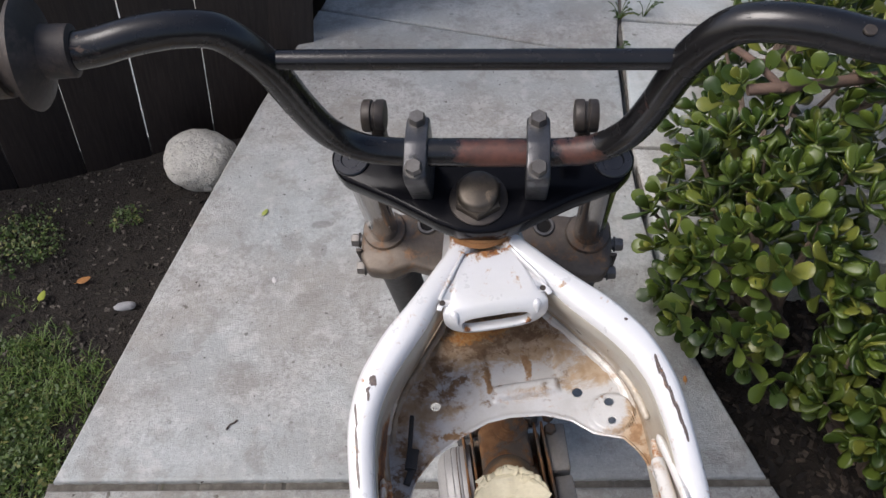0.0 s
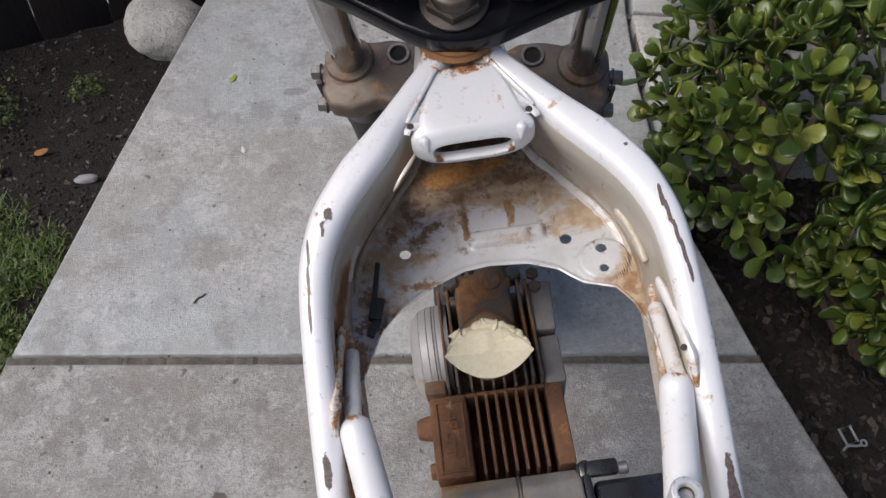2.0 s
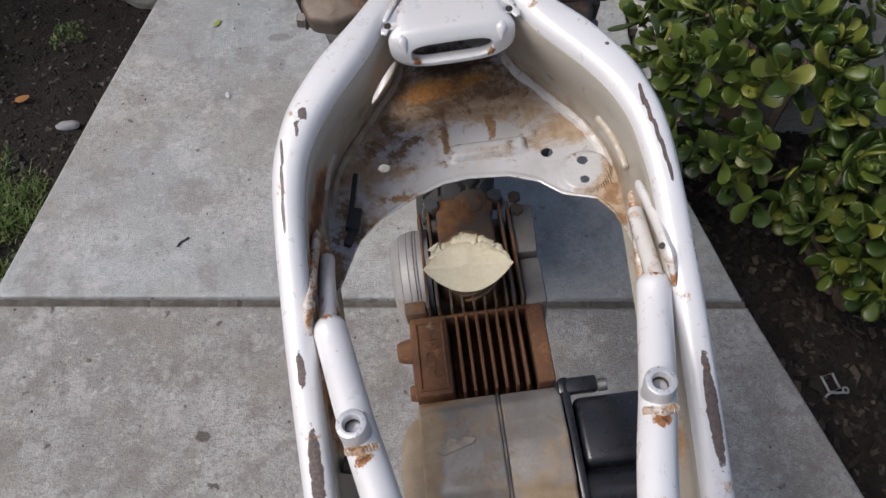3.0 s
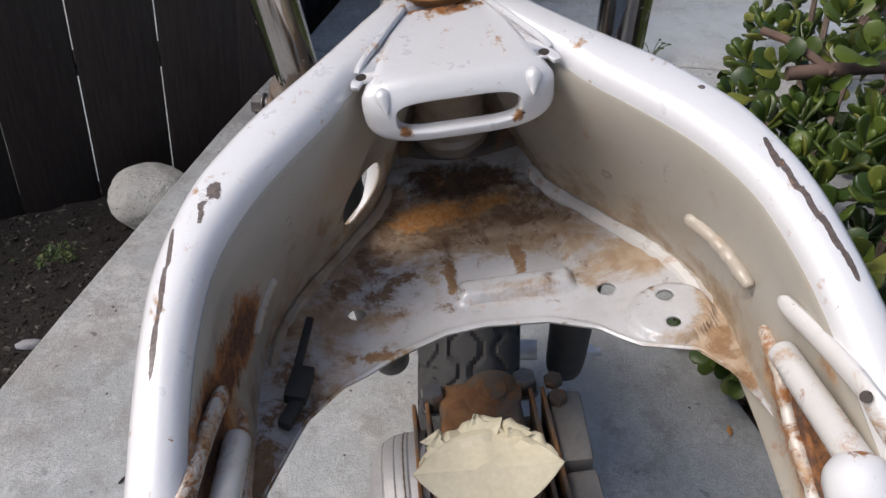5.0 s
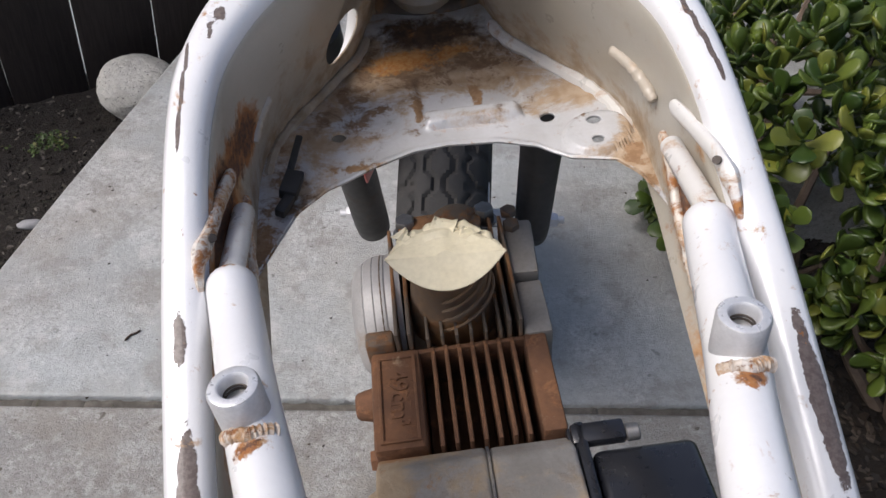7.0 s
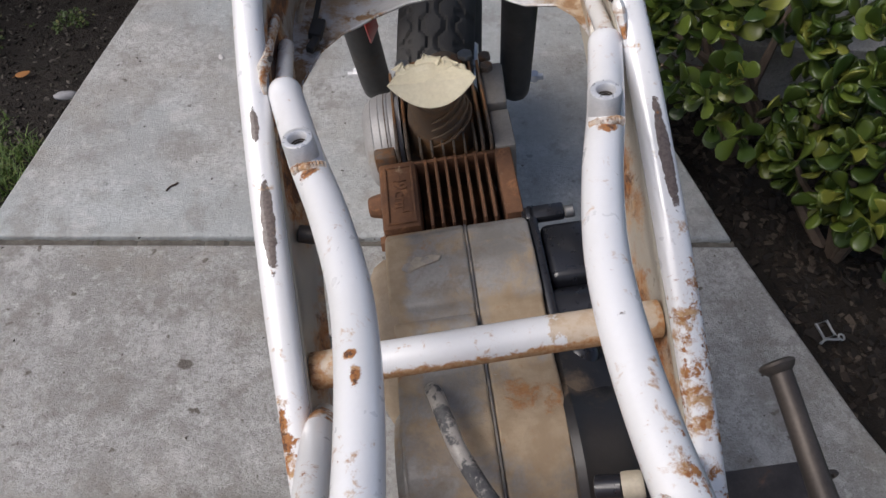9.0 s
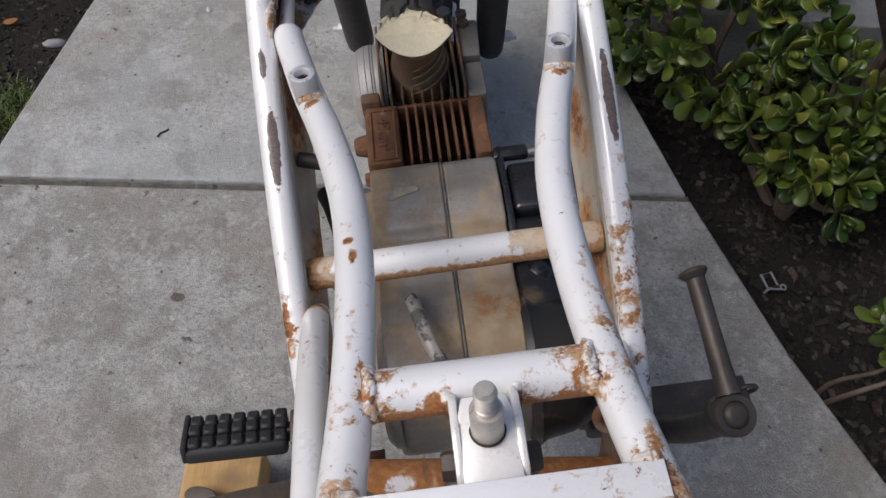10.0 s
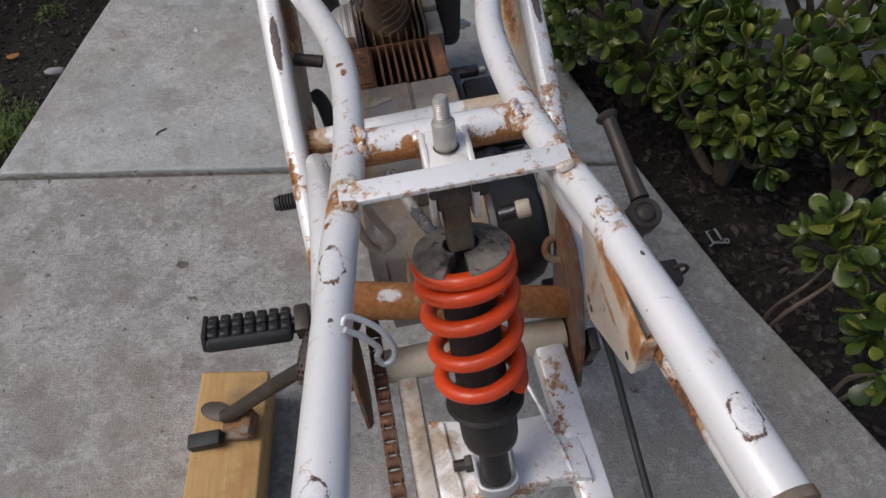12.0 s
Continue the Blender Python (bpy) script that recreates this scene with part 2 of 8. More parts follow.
def ground_height(x, y):
    """Beds lie lower than the paving; the left one falls towards the fence."""
    if x < 0:
        fall = min(1, max(0, (y - 0.50) / 0.70))
        z = -0.125 - 0.145 * fall - 0.10 * fall * max(0, -0.72 - max(x, -1.8)) + 0.014 * grid_noise(x, y, 3.0)
        if y - 1.243 - 0.2418 * (x + 0.721) > 0.045:          # dug out under the neighbour's paving
            z -= 0.07
    else:
        z = -0.145 + 0.018 * grid_noise(x, y, 4.0, 5)
    return z + 0.012 * grid_noise(x, y, 14.0, 2) + 0.006 * grid_noise(x, y, 40.0, 7)


def make_ground():
    bm = new_bm()
    xs = [-80, -25, -8, -4, -2.4] + [-1.9 + 0.028 * i for i in range(147)] + [2.6, 4.5, 9, 25, 80]
    ys = [-80, -25, -8, -4, -2.2] + [-1.5 + 0.028 * i for i in range(145)] + [3.2, 4.5, 9, 25, 80]
    vs = [[bm.verts.new((x, y, ground_height(x, y))) for x in xs] for y in ys]
    for r, s in zip(vs, vs[1:]):
        for i in range(len(xs) - 1):
            bm.faces.new((r[i], r[i + 1], s[i + 1], s[i]))
    return thing("ground", bm, make_ground_material(), "dark damp garden soil with crumbs and moss", "soil", kind="structure", smooth=80)


def make_concrete(name, tone, cool, worn, marks=()):
    """Cast concrete: broad blotches, scuffs, pits, and round stains (centre, radius, strength)."""
    n = Nodes(name)
    c = lambda *v: tuple(t * tone for t in v)
    color = n.mix(n.step(n.noise(5.0, 8, 0.66), 0.40, 0.60), c(0.40, 0.40, 0.385), c(0.29, 0.285, 0.27))
    color = n.mix(n.step(n.noise(22, 10, 0.8, shift=5), 0.47, 0.64, 0, worn * 0.6), color, c(0.245, 0.235, 0.215))
    color = n.mix(n.step(n.noise(34, 9, 0.76, shift=8), 0.53, 0.64, 0, worn * 0.75), color, c(0.52, 0.52, 0.50))
    color = n.mix(n.step(n.noise(110, 6, 0.7, shift=21), 0.47, 0.60, 0, 0.55 + 0.2 * worn), color, c(0.23, 0.22, 0.205))
    color = n.mix(n.step(n.noise(330, 5, 0.75, shift=1), 0.52, 0.66, 0, 0.62), color, (0.15, 0.14, 0.13))
    color = n.mix(n.step(n.noise(260, 5, 0.75, shift=31), 0.55, 0.68, 0, 0.5), color, c(0.56, 0.56, 0.54))
    color = n.mix(n.step(n.noise(90, 4, 0.55, shift=3.3), 0.715 - 0.03 * worn, 0.74), color, (0.10, 0.085, 0.07))
    color = n.mix(n.step(n.noise(4.2, 10, 0.72, shift=41), 0.47, 0.60, 0, worn * 0.62), color, c(0.26, 0.238, 0.205))
    color = n.mix(n.step(n.noise(48, 3, 0.5, shift=17), 0.70 - 0.03 * worn, 0.72), color, (0.13, 0.115, 0.095))
    color = n.mix(n.step(n.noise(2.2, 3, 0.5, shift=6), 0.4, 0.65, 0, cool), color, c(0.36, 0.40, 0.41))
    ragged = n.math("MULTIPLY", n.math("SUBTRACT", n.noise(70, 6, 0.7, shift=13), 0.5), 1.6)
    color = n.mix(n.step(n.noise(13, 7, 0.7, shift=55), 0.50, 0.62, 0, worn * 0.55), color, c(0.185, 0.17, 0.15))
    color = n.mix(n.step(n.noise(17, 7, 0.7, shift=61), 0.53, 0.63, 0, worn * 0.5), color, c(0.47, 0.465, 0.45))
    for place, r, strength in marks:
        color = n.mix(n.step(n.math("ADD", n.spot(place, r, 1.0), ragged), 0.30, 0.62, 0, strength), color, (0.085, 0.068, 0.052))
    h = n.math("ADD", n.noise(300, 6, 0.7), n.math("MULTIPLY", n.noise(60, 5, 0.6), 0.8))
    return n.done(color, 0.62 if cool else 0.85, 0.0, n.bump(h, 0.0022 * (0.5 + worn), 0.8))


CONCRETE = make_concrete("concrete", 1.2, 0.5, 0.85, [((-0.204, 0.674, 0), (0.045, 0.02, 0.1), 0.4), ((-0.20, 0.60, 0), (0.012, 0.03, 0.1), 0.3)])
CONCRETE_WORN = make_concrete("concrete_worn", 1.12, 0.0, 1.0, [((-0.319, -0.111, 0), (0.017, 0.017, 0.1), 0.8), ((-0.30, -0.30, 0), (0.03, 0.03, 0.1), 0.35), ((-0.52, -0.02, 0), (0.02, 0.02, 0.1), 0.35)])
CONCRETE_PALE = make_concrete("concrete_pale", 1.3, 0.75, 0.5)


def slab(outline, material, parent, label):
    """A cast slab with tooled round edges."""
    bm = new_bm()
    prism(bm, outline, -0.19, 0.0)
    top = [e for e in bm.edges if all(v.co.z > -0.001 for v in e.verts)]
    bmesh.ops.bevel(bm, geom=top, offset=0.007, segments=3, affect="EDGES", profile=0.5)
    return part("slab", bm, material, parent, label)


ground = make_ground()
pavement = empty("pavement", "weathered grey concrete garden path in cast slabs", "path", "structure")
J = lambda x: 0.0725 - 0.099 * x              # near joint: y over x
K = lambda x: 1.444 - 0.371 * x               # far joint
slab([(-1.32, -2.2), (1.2, -2.2), (0.93, -1.35), (0.705, -0.586), (0.607, -0.29), (0.538, J(0.538) - 0.007), (-0.655, J(-0.655) - 0.007)], CONCRETE_WORN, pavement,
     "grey concrete slab with dark specks and stains")
slab([(-0.649, J(-0.649) + 0.007), (0.534, J(0.534) + 0.007), (0.478, 0.363), (0.497, 0.64), (0.528, 0.858), (0.60, K(0.6) - 0.004), (-0.205, K(-0.205) - 0.004), (-0.354, 1.098), (-0.531, 0.541)],
     CONCRETE, pavement, "grey concrete slab, smooth trowelled")
slab([(-0.2, K(-0.2) + 0.004), (0.60, K(0.6) + 0.004), (0.665, 1.44), (0.95, 2.6), (0.25, 2.9)], CONCRETE, pavement, "grey concrete slab behind the far joint")
slab([(0.512, 0.52), (1.5, 0.37), (1.5, 0.69), (0.54, 0.852)], CONCRETE_PALE, pavement, "pale bluish concrete slab under the shrub")
slab([(0.545, 0.862), (1.5, 0.70), (1.5, 1.22), (0.66, 1.388)], CONCRETE_PALE, pavement, "pale bluish concrete slab")
slab([(0.664, 1.398), (1.5, 1.23), (1.7, 2.6), (0.98, 2.6)], CONCRETE_PALE, pavement, "pale bluish concrete slab")

# dirt that fills the joints
bm = new_bm()
for x0, y0, x1, y1, w in [(-0.66, J(-0.66), 0.54, J(0.54), 0.018), (-0.21, K(-0.21), 0.61, K(0.61), 0.010), (0.52, 0.66, 0.668, 1.44, 0.022), (0.53, 0.857, 1.5, 0.695, 0.012), (0.66, 1.393, 1.5, 1.225, 0.012), (0.668, 1.44, 0.96, 2.6, 0.022)]:
    d = Vector((x1 - x0, y1 - y0, 0)).normalized()
    s = Vector((-d.y, d.x, 0)) * w / 2
    a, b = Vector((x0, y0, -0.011)), Vector((x1, y1, -0.011))
    n = 160
    rings = []
    for i in range(n + 1):
        p = a.lerp(b, i / n) + Vector((0, 0, 0.0045 * noise.noise((i * 0.7, x0, y0))))
        rings.append([p - s, p + s, p + s - Vector((0, 0, 0.02)), p - s - Vector((0, 0, 0.02))])
    skin(bm, rings)
part("joint_dirt", bm, surface("joint_dirt", (0.085, 0.077, 0.065), (0.15, 0.138, 0.12), 0.95, 0.0, 60, 350, 0.003, [((0.085, 0.09, 0.05), (0.12, 0.115, 0.075), 24, 0.60, 0.7, 0.95, (), 0.0), ((0.26, 0.24, 0.21), (0.18, 0.16, 0.14), 190, 0.64, 0.68, 0.9, (), 0.0)]), pavement, "dark dirt packed in the joints")


# ---- fence ----
def make_fence_wood():
    n = Nodes("dark_stained_wood")
    g = n.noise(22, 8, 0.7, (8, 8, 0.5))
    c = n.mix(n.step(g, 0.3, 0.7), (0.017, 0.0122, 0.011), (0.039, 0.0295, 0.0255))
    c = n.mix(n.step(n.noise(60, 5, 0.7, shift=3), 0.66, 0.72), c, (0.06, 0.05, 0.045))
    return n.done(c, 0.62, 0.0, n.bump(g, 0.002, 0.5))


FENCE = make_fence_wood()
fence = empty("fence", "dark brown stained plank fence with open gaps", "fence", "structure")
plank_mesh = {}


def plank_at(x, y, turn, width, base, tilt):
    key = round(width, 3)
    if key not in plank_mesh:
        bm = new_bm()
        box(bm, (0, 0, 0.9), (width, 0.018, 1.8), 0.0025)
        plank_mesh[key] = part_mesh("plank", bm)
        plank_mesh[key].materials.append(FENCE)
    ob = new("plank", plank_mesh[key])
    ob.parent = fence
    ob.matrix_basis = pose(x, y, base, 0, tilt, turn)


rng = random.Random(4)
FX, FY, FD = -0.721, 1.243, Vector((0.972, 0.235, 0))
for i in range(-9, 2):
    c = (i + 0.5) * 0.18
    plank_at(FX + FD.x * c, FY + FD.y * c, 13.6, 0.1762, -0.40 + rng.uniform(-0.008, 0.008), 5.2)
plank_at(FX + FD.x * (2.5 * 0.18 - 0.03), FY + FD.y * (2.5 * 0.18 - 0.03), 13.6, 0.12, -0.39, 5.0)
for i in range(13):
    c = 0.06 + i * 0.125
    plank_at(-0.40 + 0.3 * c, 1.37 + 0.954 * c, 72.5, 0.121, -0.26, 0)
for z in (0.35, 1.35):
    bm = new_bm()
    a = Vector((FX, FY, z - 0.275)) - FD * 1.7 + Vector((-0.235, 0.972, 0)) * 0.03
    b = Vector((FX, FY, z - 0.275)) + FD * 0.36 + Vector((-0.235, 0.972, 0)) * 0.03
    sweep(bm, [a, b], 0.032, 4, up=(0, 0, 1))
    part("rail", bm, FENCE, fence, "horizontal fence rail")
# the neighbour's pale paving behind the fence
bm = new_bm()
box(bm, (-1.15, 2.69, -0.335), (3.6, 2.8, 0.12), 0.01, pose(-0.721, 0, 0, 0, 0, 13.6))
part("slab", bm, CONCRETE_PALE, pavement, "sunlit pale paving behind the fence")


# ---- rock ----
def make_rock_material():
    n = Nodes("pale_rock")
    c = n.mix(n.step(n.noise(14, 7, 0.65), 0.35, 0.65), (0.68, 0.66, 0.60), (0.52, 0.50, 0.45))
    c = n.mix(n.step(n.noise(70, 6, 0.7, shift=4), 0.58, 0.68), c, (0.26, 0.24, 0.21))
    c = n.mix(n.step(n.noise(160, 4, 0.6, shift=8), 0.63, 0.67), c, (0.11, 0.10, 0.085))
    h = n.math("ADD", n.noise(60, 8, 0.7), n.math("MULTIPLY", n.noise(18, 4, 0.6), 1.5))
    return n.done(c, 0.9, 0.0, n.bump(h, 0.012, 0.9))


bm = new_bm()
bmesh.ops.create_icosphere(bm, subdivisions=5, radius=1.0)
for v in bm.verts:
    k = 1 + 0.09 * noise.noise(v.co * 1.3 + Vector((3, 1, 2))) + 0.03 * noise.noise(v.co * 4) + 0.012 * noise.noise(v.co * 11)
    v.co = Vector((v.co.x * 0.096, v.co.y * 0.092, v.co.z * 0.079)) * k
thing("rock", bm, make_rock_material(), "round pale pitted river rock lying on the soil", "rock", m=pose(-0.537, 1.104, -0.183, 4, 6, 20))


# ---- the stripped mini bike: materials ----
PAINT_SPAR = rusty_paint("white_frame_paint",
    spots=[((0.122, -0.46, 0.56), (0.05, 0.13, 0.12), 0.13), ((0.127, -0.40, 0.59), (0.02, 0.06, 0.05), 0.05), ((-0.124, -0.45, 0.57), (0.010, 0.04, 0.05), 0.27), ((0, -0.008, 0.735), (0.05, 0.036, 0.03), 0.50), ((-0.115, -0.515, 0.53), (0.03, 0.035, 0.05), 0.24), ((-0.110, -0.455, 0.555), (0.012, 0.05, 0.02), 0.14),
           ((-0.119, -0.108, 0.70), (0.008, 0.012, 0.02), 0.08), ((-0.107, -0.103, 0.70), (0.008, 0.012, 0.015), 0.08), ((0.116, -0.152, 0.69), (0.005, 0.03, 0.02), 0.10), ((0.131, -0.24, 0.655), (0.006, 0.06, 0.03), 0.06)],
    wear=[((-0.1185, -0.335, 0.62), (0.0072, 0.050, 0.06), 0.85), ((-0.121, -0.278, 0.65), (0.005, 0.022, 0.03), 0.7), ((0.1225, -0.330, 0.625), (0.0068, 0.058, 0.07), 0.85),
          ((-0.104, -0.122, 0.70), (0.007, 0.010, 0.02), 0.52), ((-0.109, -0.131, 0.70), (0.004, 0.012, 0.02), 0.46), ((-0.1195, -0.145, 0.692), (0.0020, 0.016, 0.02), 0.8), ((-0.1208, -0.165, 0.686), (0.0020, 0.018, 0.02), 0.8), ((-0.1216, -0.187, 0.681), (0.0020, 0.020, 0.02), 0.8),
          ((0.1142, -0.141, 0.694), (0.0024, 0.014, 0.03), 0.8), ((0.1165, -0.153, 0.691), (0.0024, 0.014, 0.03), 0.8), ((0.1187, -0.166, 0.688), (0.0024, 0.014, 0.03), 0.8), ((0.1206, -0.179, 0.684), (0.0024, 0.014, 0.03), 0.8), ((0.1220, -0.192, 0.680), (0.0022, 0.012, 0.03), 0.7), ((0.129, -0.235, 0.65), (0.0025, 0.02, 0.02), 0.55), ((0.099, -0.104, 0.705), (0.004, 0.003, 0.02), 0.5)])
# The base is the spar's white, darkened for dust and for the walls' shade.
PAINT_INNER = rusty_paint("dusty_shaded_inner_paint", lo=0.63, hi=0.80, scale=48, dark=True,
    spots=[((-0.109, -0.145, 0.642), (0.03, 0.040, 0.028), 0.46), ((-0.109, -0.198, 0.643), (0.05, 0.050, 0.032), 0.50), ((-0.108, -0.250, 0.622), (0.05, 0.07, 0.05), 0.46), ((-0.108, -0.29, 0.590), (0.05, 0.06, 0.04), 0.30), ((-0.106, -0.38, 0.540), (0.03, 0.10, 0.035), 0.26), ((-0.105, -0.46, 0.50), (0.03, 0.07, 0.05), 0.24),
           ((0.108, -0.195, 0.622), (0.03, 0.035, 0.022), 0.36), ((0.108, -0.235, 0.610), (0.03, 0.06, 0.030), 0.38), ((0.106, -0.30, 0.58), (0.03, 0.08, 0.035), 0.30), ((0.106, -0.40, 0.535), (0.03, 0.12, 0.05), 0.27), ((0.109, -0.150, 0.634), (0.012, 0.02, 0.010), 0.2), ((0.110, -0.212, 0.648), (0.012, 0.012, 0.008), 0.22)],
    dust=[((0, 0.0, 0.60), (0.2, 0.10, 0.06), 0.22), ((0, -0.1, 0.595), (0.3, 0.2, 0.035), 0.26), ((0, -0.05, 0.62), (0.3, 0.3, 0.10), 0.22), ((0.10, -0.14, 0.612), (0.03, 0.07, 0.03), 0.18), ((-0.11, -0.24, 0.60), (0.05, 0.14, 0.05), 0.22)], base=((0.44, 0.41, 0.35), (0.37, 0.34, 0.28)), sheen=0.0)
PAINT_PLATE = surface("stained_plate_paint", (0.60, 0.605, 0.615), (0.50, 0.495, 0.485), 0.34, 0.05, 20, 420, 0.0005, [
    ((0.36, 0.25, 0.15), (0.45, 0.345, 0.24), 30, 0.52, 0.70, 0.8, [((0, -0.035, 0.6), (0.13, 0.055, 0.08), 0.30), ((-0.085, -0.11, 0.6), (0.06, 0.09, 0.06), 0.18), ((0.085, -0.085, 0.6), (0.05, 0.04, 0.06), 0.24), ((0.105, -0.16, 0.6), (0.03, 0.06, 0.06), 0.28), ((0.02, -0.080, 0.6), (0.035, 0.018, 0.06), -0.22), ((0, -0.115, 0.6), (0.09, 0.018, 0.06), -0.20), ((0.087, -0.13, 0.6), (0.018, 0.018, 0.06), -0.24)], 0.0),
    ((0.19, 0.115, 0.065), (0.26, 0.165, 0.095), 62, 0.56, 0.68, 0.85, [((0.0, -0.03, 0.60), (0.10, 0.040, 0.06), 0.20), ((-0.055, -0.075, 0.60), (0.05, 0.045, 0.06), 0.14), ((-0.095, -0.15, 0.60), (0.03, 0.05, 0.06), 0.14), ((0.02, -0.078, 0.6), (0.03, 0.02, 0.06), -0.12), ((0, -0.118, 0.6), (0.08, 0.014, 0.06), -0.2)], 0.0),
    ((0.06, 0.036, 0.024), (0.11, 0.066, 0.038), 55, 0.58, 0.84, 0.85, [((0.0, 0.0, 0.605), (0.07, 0.026, 0.05), 0.40), ((0.012, -0.047, 0.6), (0.017, 0.011, 0.05), 0.17), ((0.045, -0.018, 0.6), (0.02, 0.02, 0.05), 0.2), ((-0.05, -0.04, 0.6), (0.03, 0.02, 0.05), 0.10)], 0.0),
    ((0.42, 0.17, 0.04), (0.52, 0.28, 0.10), 85, 0.60, 0.76, 0.85, [((-0.018, -0.026, 0.60), (0.050, 0.020, 0.06), 0.36), ((0.022, -0.020, 0.60), (0.03, 0.012, 0.06), 0.20)], 0.0),
    ((0.26, 0.15, 0.075), (0.34, 0.215, 0.12), 80, 0.66, 0.76, 0.85, [((-0.014, -0.076, 0.6), (0.007, 0.034, 0.06), 0.36), ((0.024, -0.066, 0.6), (0.008, 0.026, 0.06), 0.36), ((-0.05, -0.128, 0.6), (0.05, 0.007, 0.06), 0.22), ((0.105, -0.175, 0.6), (0.02, 0.05, 0.06), 0.24), ((0.103, -0.148, 0.6), (0.012, 0.02, 0.06), 0.24), ((-0.105, -0.19, 0.6), (0.02, 0.05, 0.06), 0.3)], 0.0)], coat=0.25, speck=0.12)
PAINT_GUSSET = rusty_paint("white_gusset_paint", spots=[((0, -0.020, 0.73), (0.045, 0.024, 0.03), 0.50), ((-0.026, -0.083, 0.692), (0.009, 0.008, 0.007), 0.24), ((0.025, -0.083, 0.692), (0.007, 0.008, 0.006), 0.26), ((-0.03, -0.05, 0.72), (0.012, 0.03, 0.02), 0.09)], base=((0.78, 0.78, 0.79), (0.72, 0.72, 0.71)))
PAINT_RAIL = rusty_paint("white_rail_paint",
    spots=[((-0.050, -0.556, 0.686), 0.025, 0.24), ((0.050, -0.556, 0.686), 0.025, 0.24), ((-0.066, -0.613, 0.71), 0.026, 0.19), ((0.066, -0.613, 0.71), 0.026, 0.19), ((-0.07, -0.58, 0.70), (0.03, 0.10, 0.03), 0.06), ((0.072, -0.56, 0.70), (0.03, 0.12, 0.03), 0.08), ((-0.0810, -0.3425, 0.664), (0.012, 0.009, 0.012), 0.26), ((0.0805, -0.3415, 0.664), (0.012, 0.009, 0.012), 0.26), ((0.1035, -0.247, 0.650), (0.010, 0.006, 0.012), 0.16), ((-0.1035, -0.247, 0.650), (0.010, 0.006, 0.012), 0.2), ((0.064, -0.49, 0.69), 0.008, 0.2), ((-0.078, -0.635, 0.712), (0.006, 0.006, 0.012), 0.2), ((0.0945, -0.795, 0.722), (0.009, 0.020, 0.014), 0.22), ((0.070, -0.684, 0.708), (0.012, 0.02, 0.012), 0.16), ((0.085, -0.775, 0.708), (0.008, 0.03, 0.012), 0.2), ((0.078, -0.67, 0.716), (0.02, 0.02, 0.012), 0.1), ((0.08, -0.72, 0.70), (0.02, 0.1, 0.012), 0.08), ((-0.08, -0.70, 0.70), (0.02, 0.1, 0.012), 0.08), ((0.066, -0.515, 0.695), (0.006, 0.010, 0.01), 0.2),
           ((-0.0595, -0.463, 0.684), (0.005, 0.004, 0.01), 0.3), ((-0.0575, -0.474, 0.686), (0.004, 0.008, 0.01), 0.3), ((0.062, -0.53, 0.7), (0.01, 0.02, 0.02), 0.15)],
    scars=[((-0.0775, -0.668, 0.717), (0.015, 0.030, 0.018)), ((-0.094, -0.797, 0.728), (0.014, 0.024, 0.018)), ((0.077, -0.666, 0.716), (0.014, 0.028, 0.018)), ((0.0945, -0.797, 0.727), (0.015, 0.026, 0.018))],
    wear=[((0.090, -0.740, 0.718), (0.003, 0.004, 0.01), 0.5), ((-0.08, -0.705, 0.725), (0.004, 0.007, 0.02), 0.36), ((0.083, -0.70, 0.722), (0.003, 0.005, 0.01), 0.5)])
PAINT_CROSS = rusty_paint("rusty_cross_paint", lo=0.64, hi=0.69, scale=150, dark=False,
    spots=[((-0.052, -0.555, 0.685), 0.034, 0.24), ((0.052, -0.555, 0.685), 0.034, 0.24), ((-0.03, -0.5685, 0.681), (0.05, 0.010, 0.014), 0.55), ((0.03, -0.5695, 0.681), (0.05, 0.010, 0.013), 0.50), ((-0.022, -0.563, 0.694), (0.010, 0.008, 0.008), 0.22), ((0.020, -0.556, 0.698), (0.007, 0.012, 0.008), 0.08), ((-0.016, -0.556, 0.698), (0.005, 0.010, 0.008), 0.10), ((0.022, -0.563, 0.692), (0.016, 0.012, 0.010), 0.14), ((-0.02, -0.563, 0.692), (0.012, 0.012, 0.010), 0.14), ((0.0145, -0.59, 0.675), (0.006, 0.03, 0.035), 0.2), ((-0.0145, -0.59, 0.675), (0.006, 0.03, 0.035), 0.2), ((0, -0.562, 0.671), (0.11, 0.03, 0.014), 0.32), ((0.078, -0.403, 0.562), (0.055, 0.03, 0.03), 0.34), ((0.11, -0.403, 0.556), (0.06, 0.04, 0.04), 0.4), ((-0.10, -0.404, 0.556), (0.05, 0.04, 0.04), 0.42), ((0, -0.410, 0.549), (0.14, 0.03, 0.013), 0.32), ((-0.06, -0.613, 0.712), (0.02, 0.02, 0.01), 0.12), ((0.05, -0.613, 0.712), (0.04, 0.02, 0.01), 0.07), ((0, -0.622, 0.711), (0.1, 0.004, 0.01), 0.10)],
    wear=[((0.03, -0.614, 0.712), (0.04, 0.010, 0.01), 0.20)])
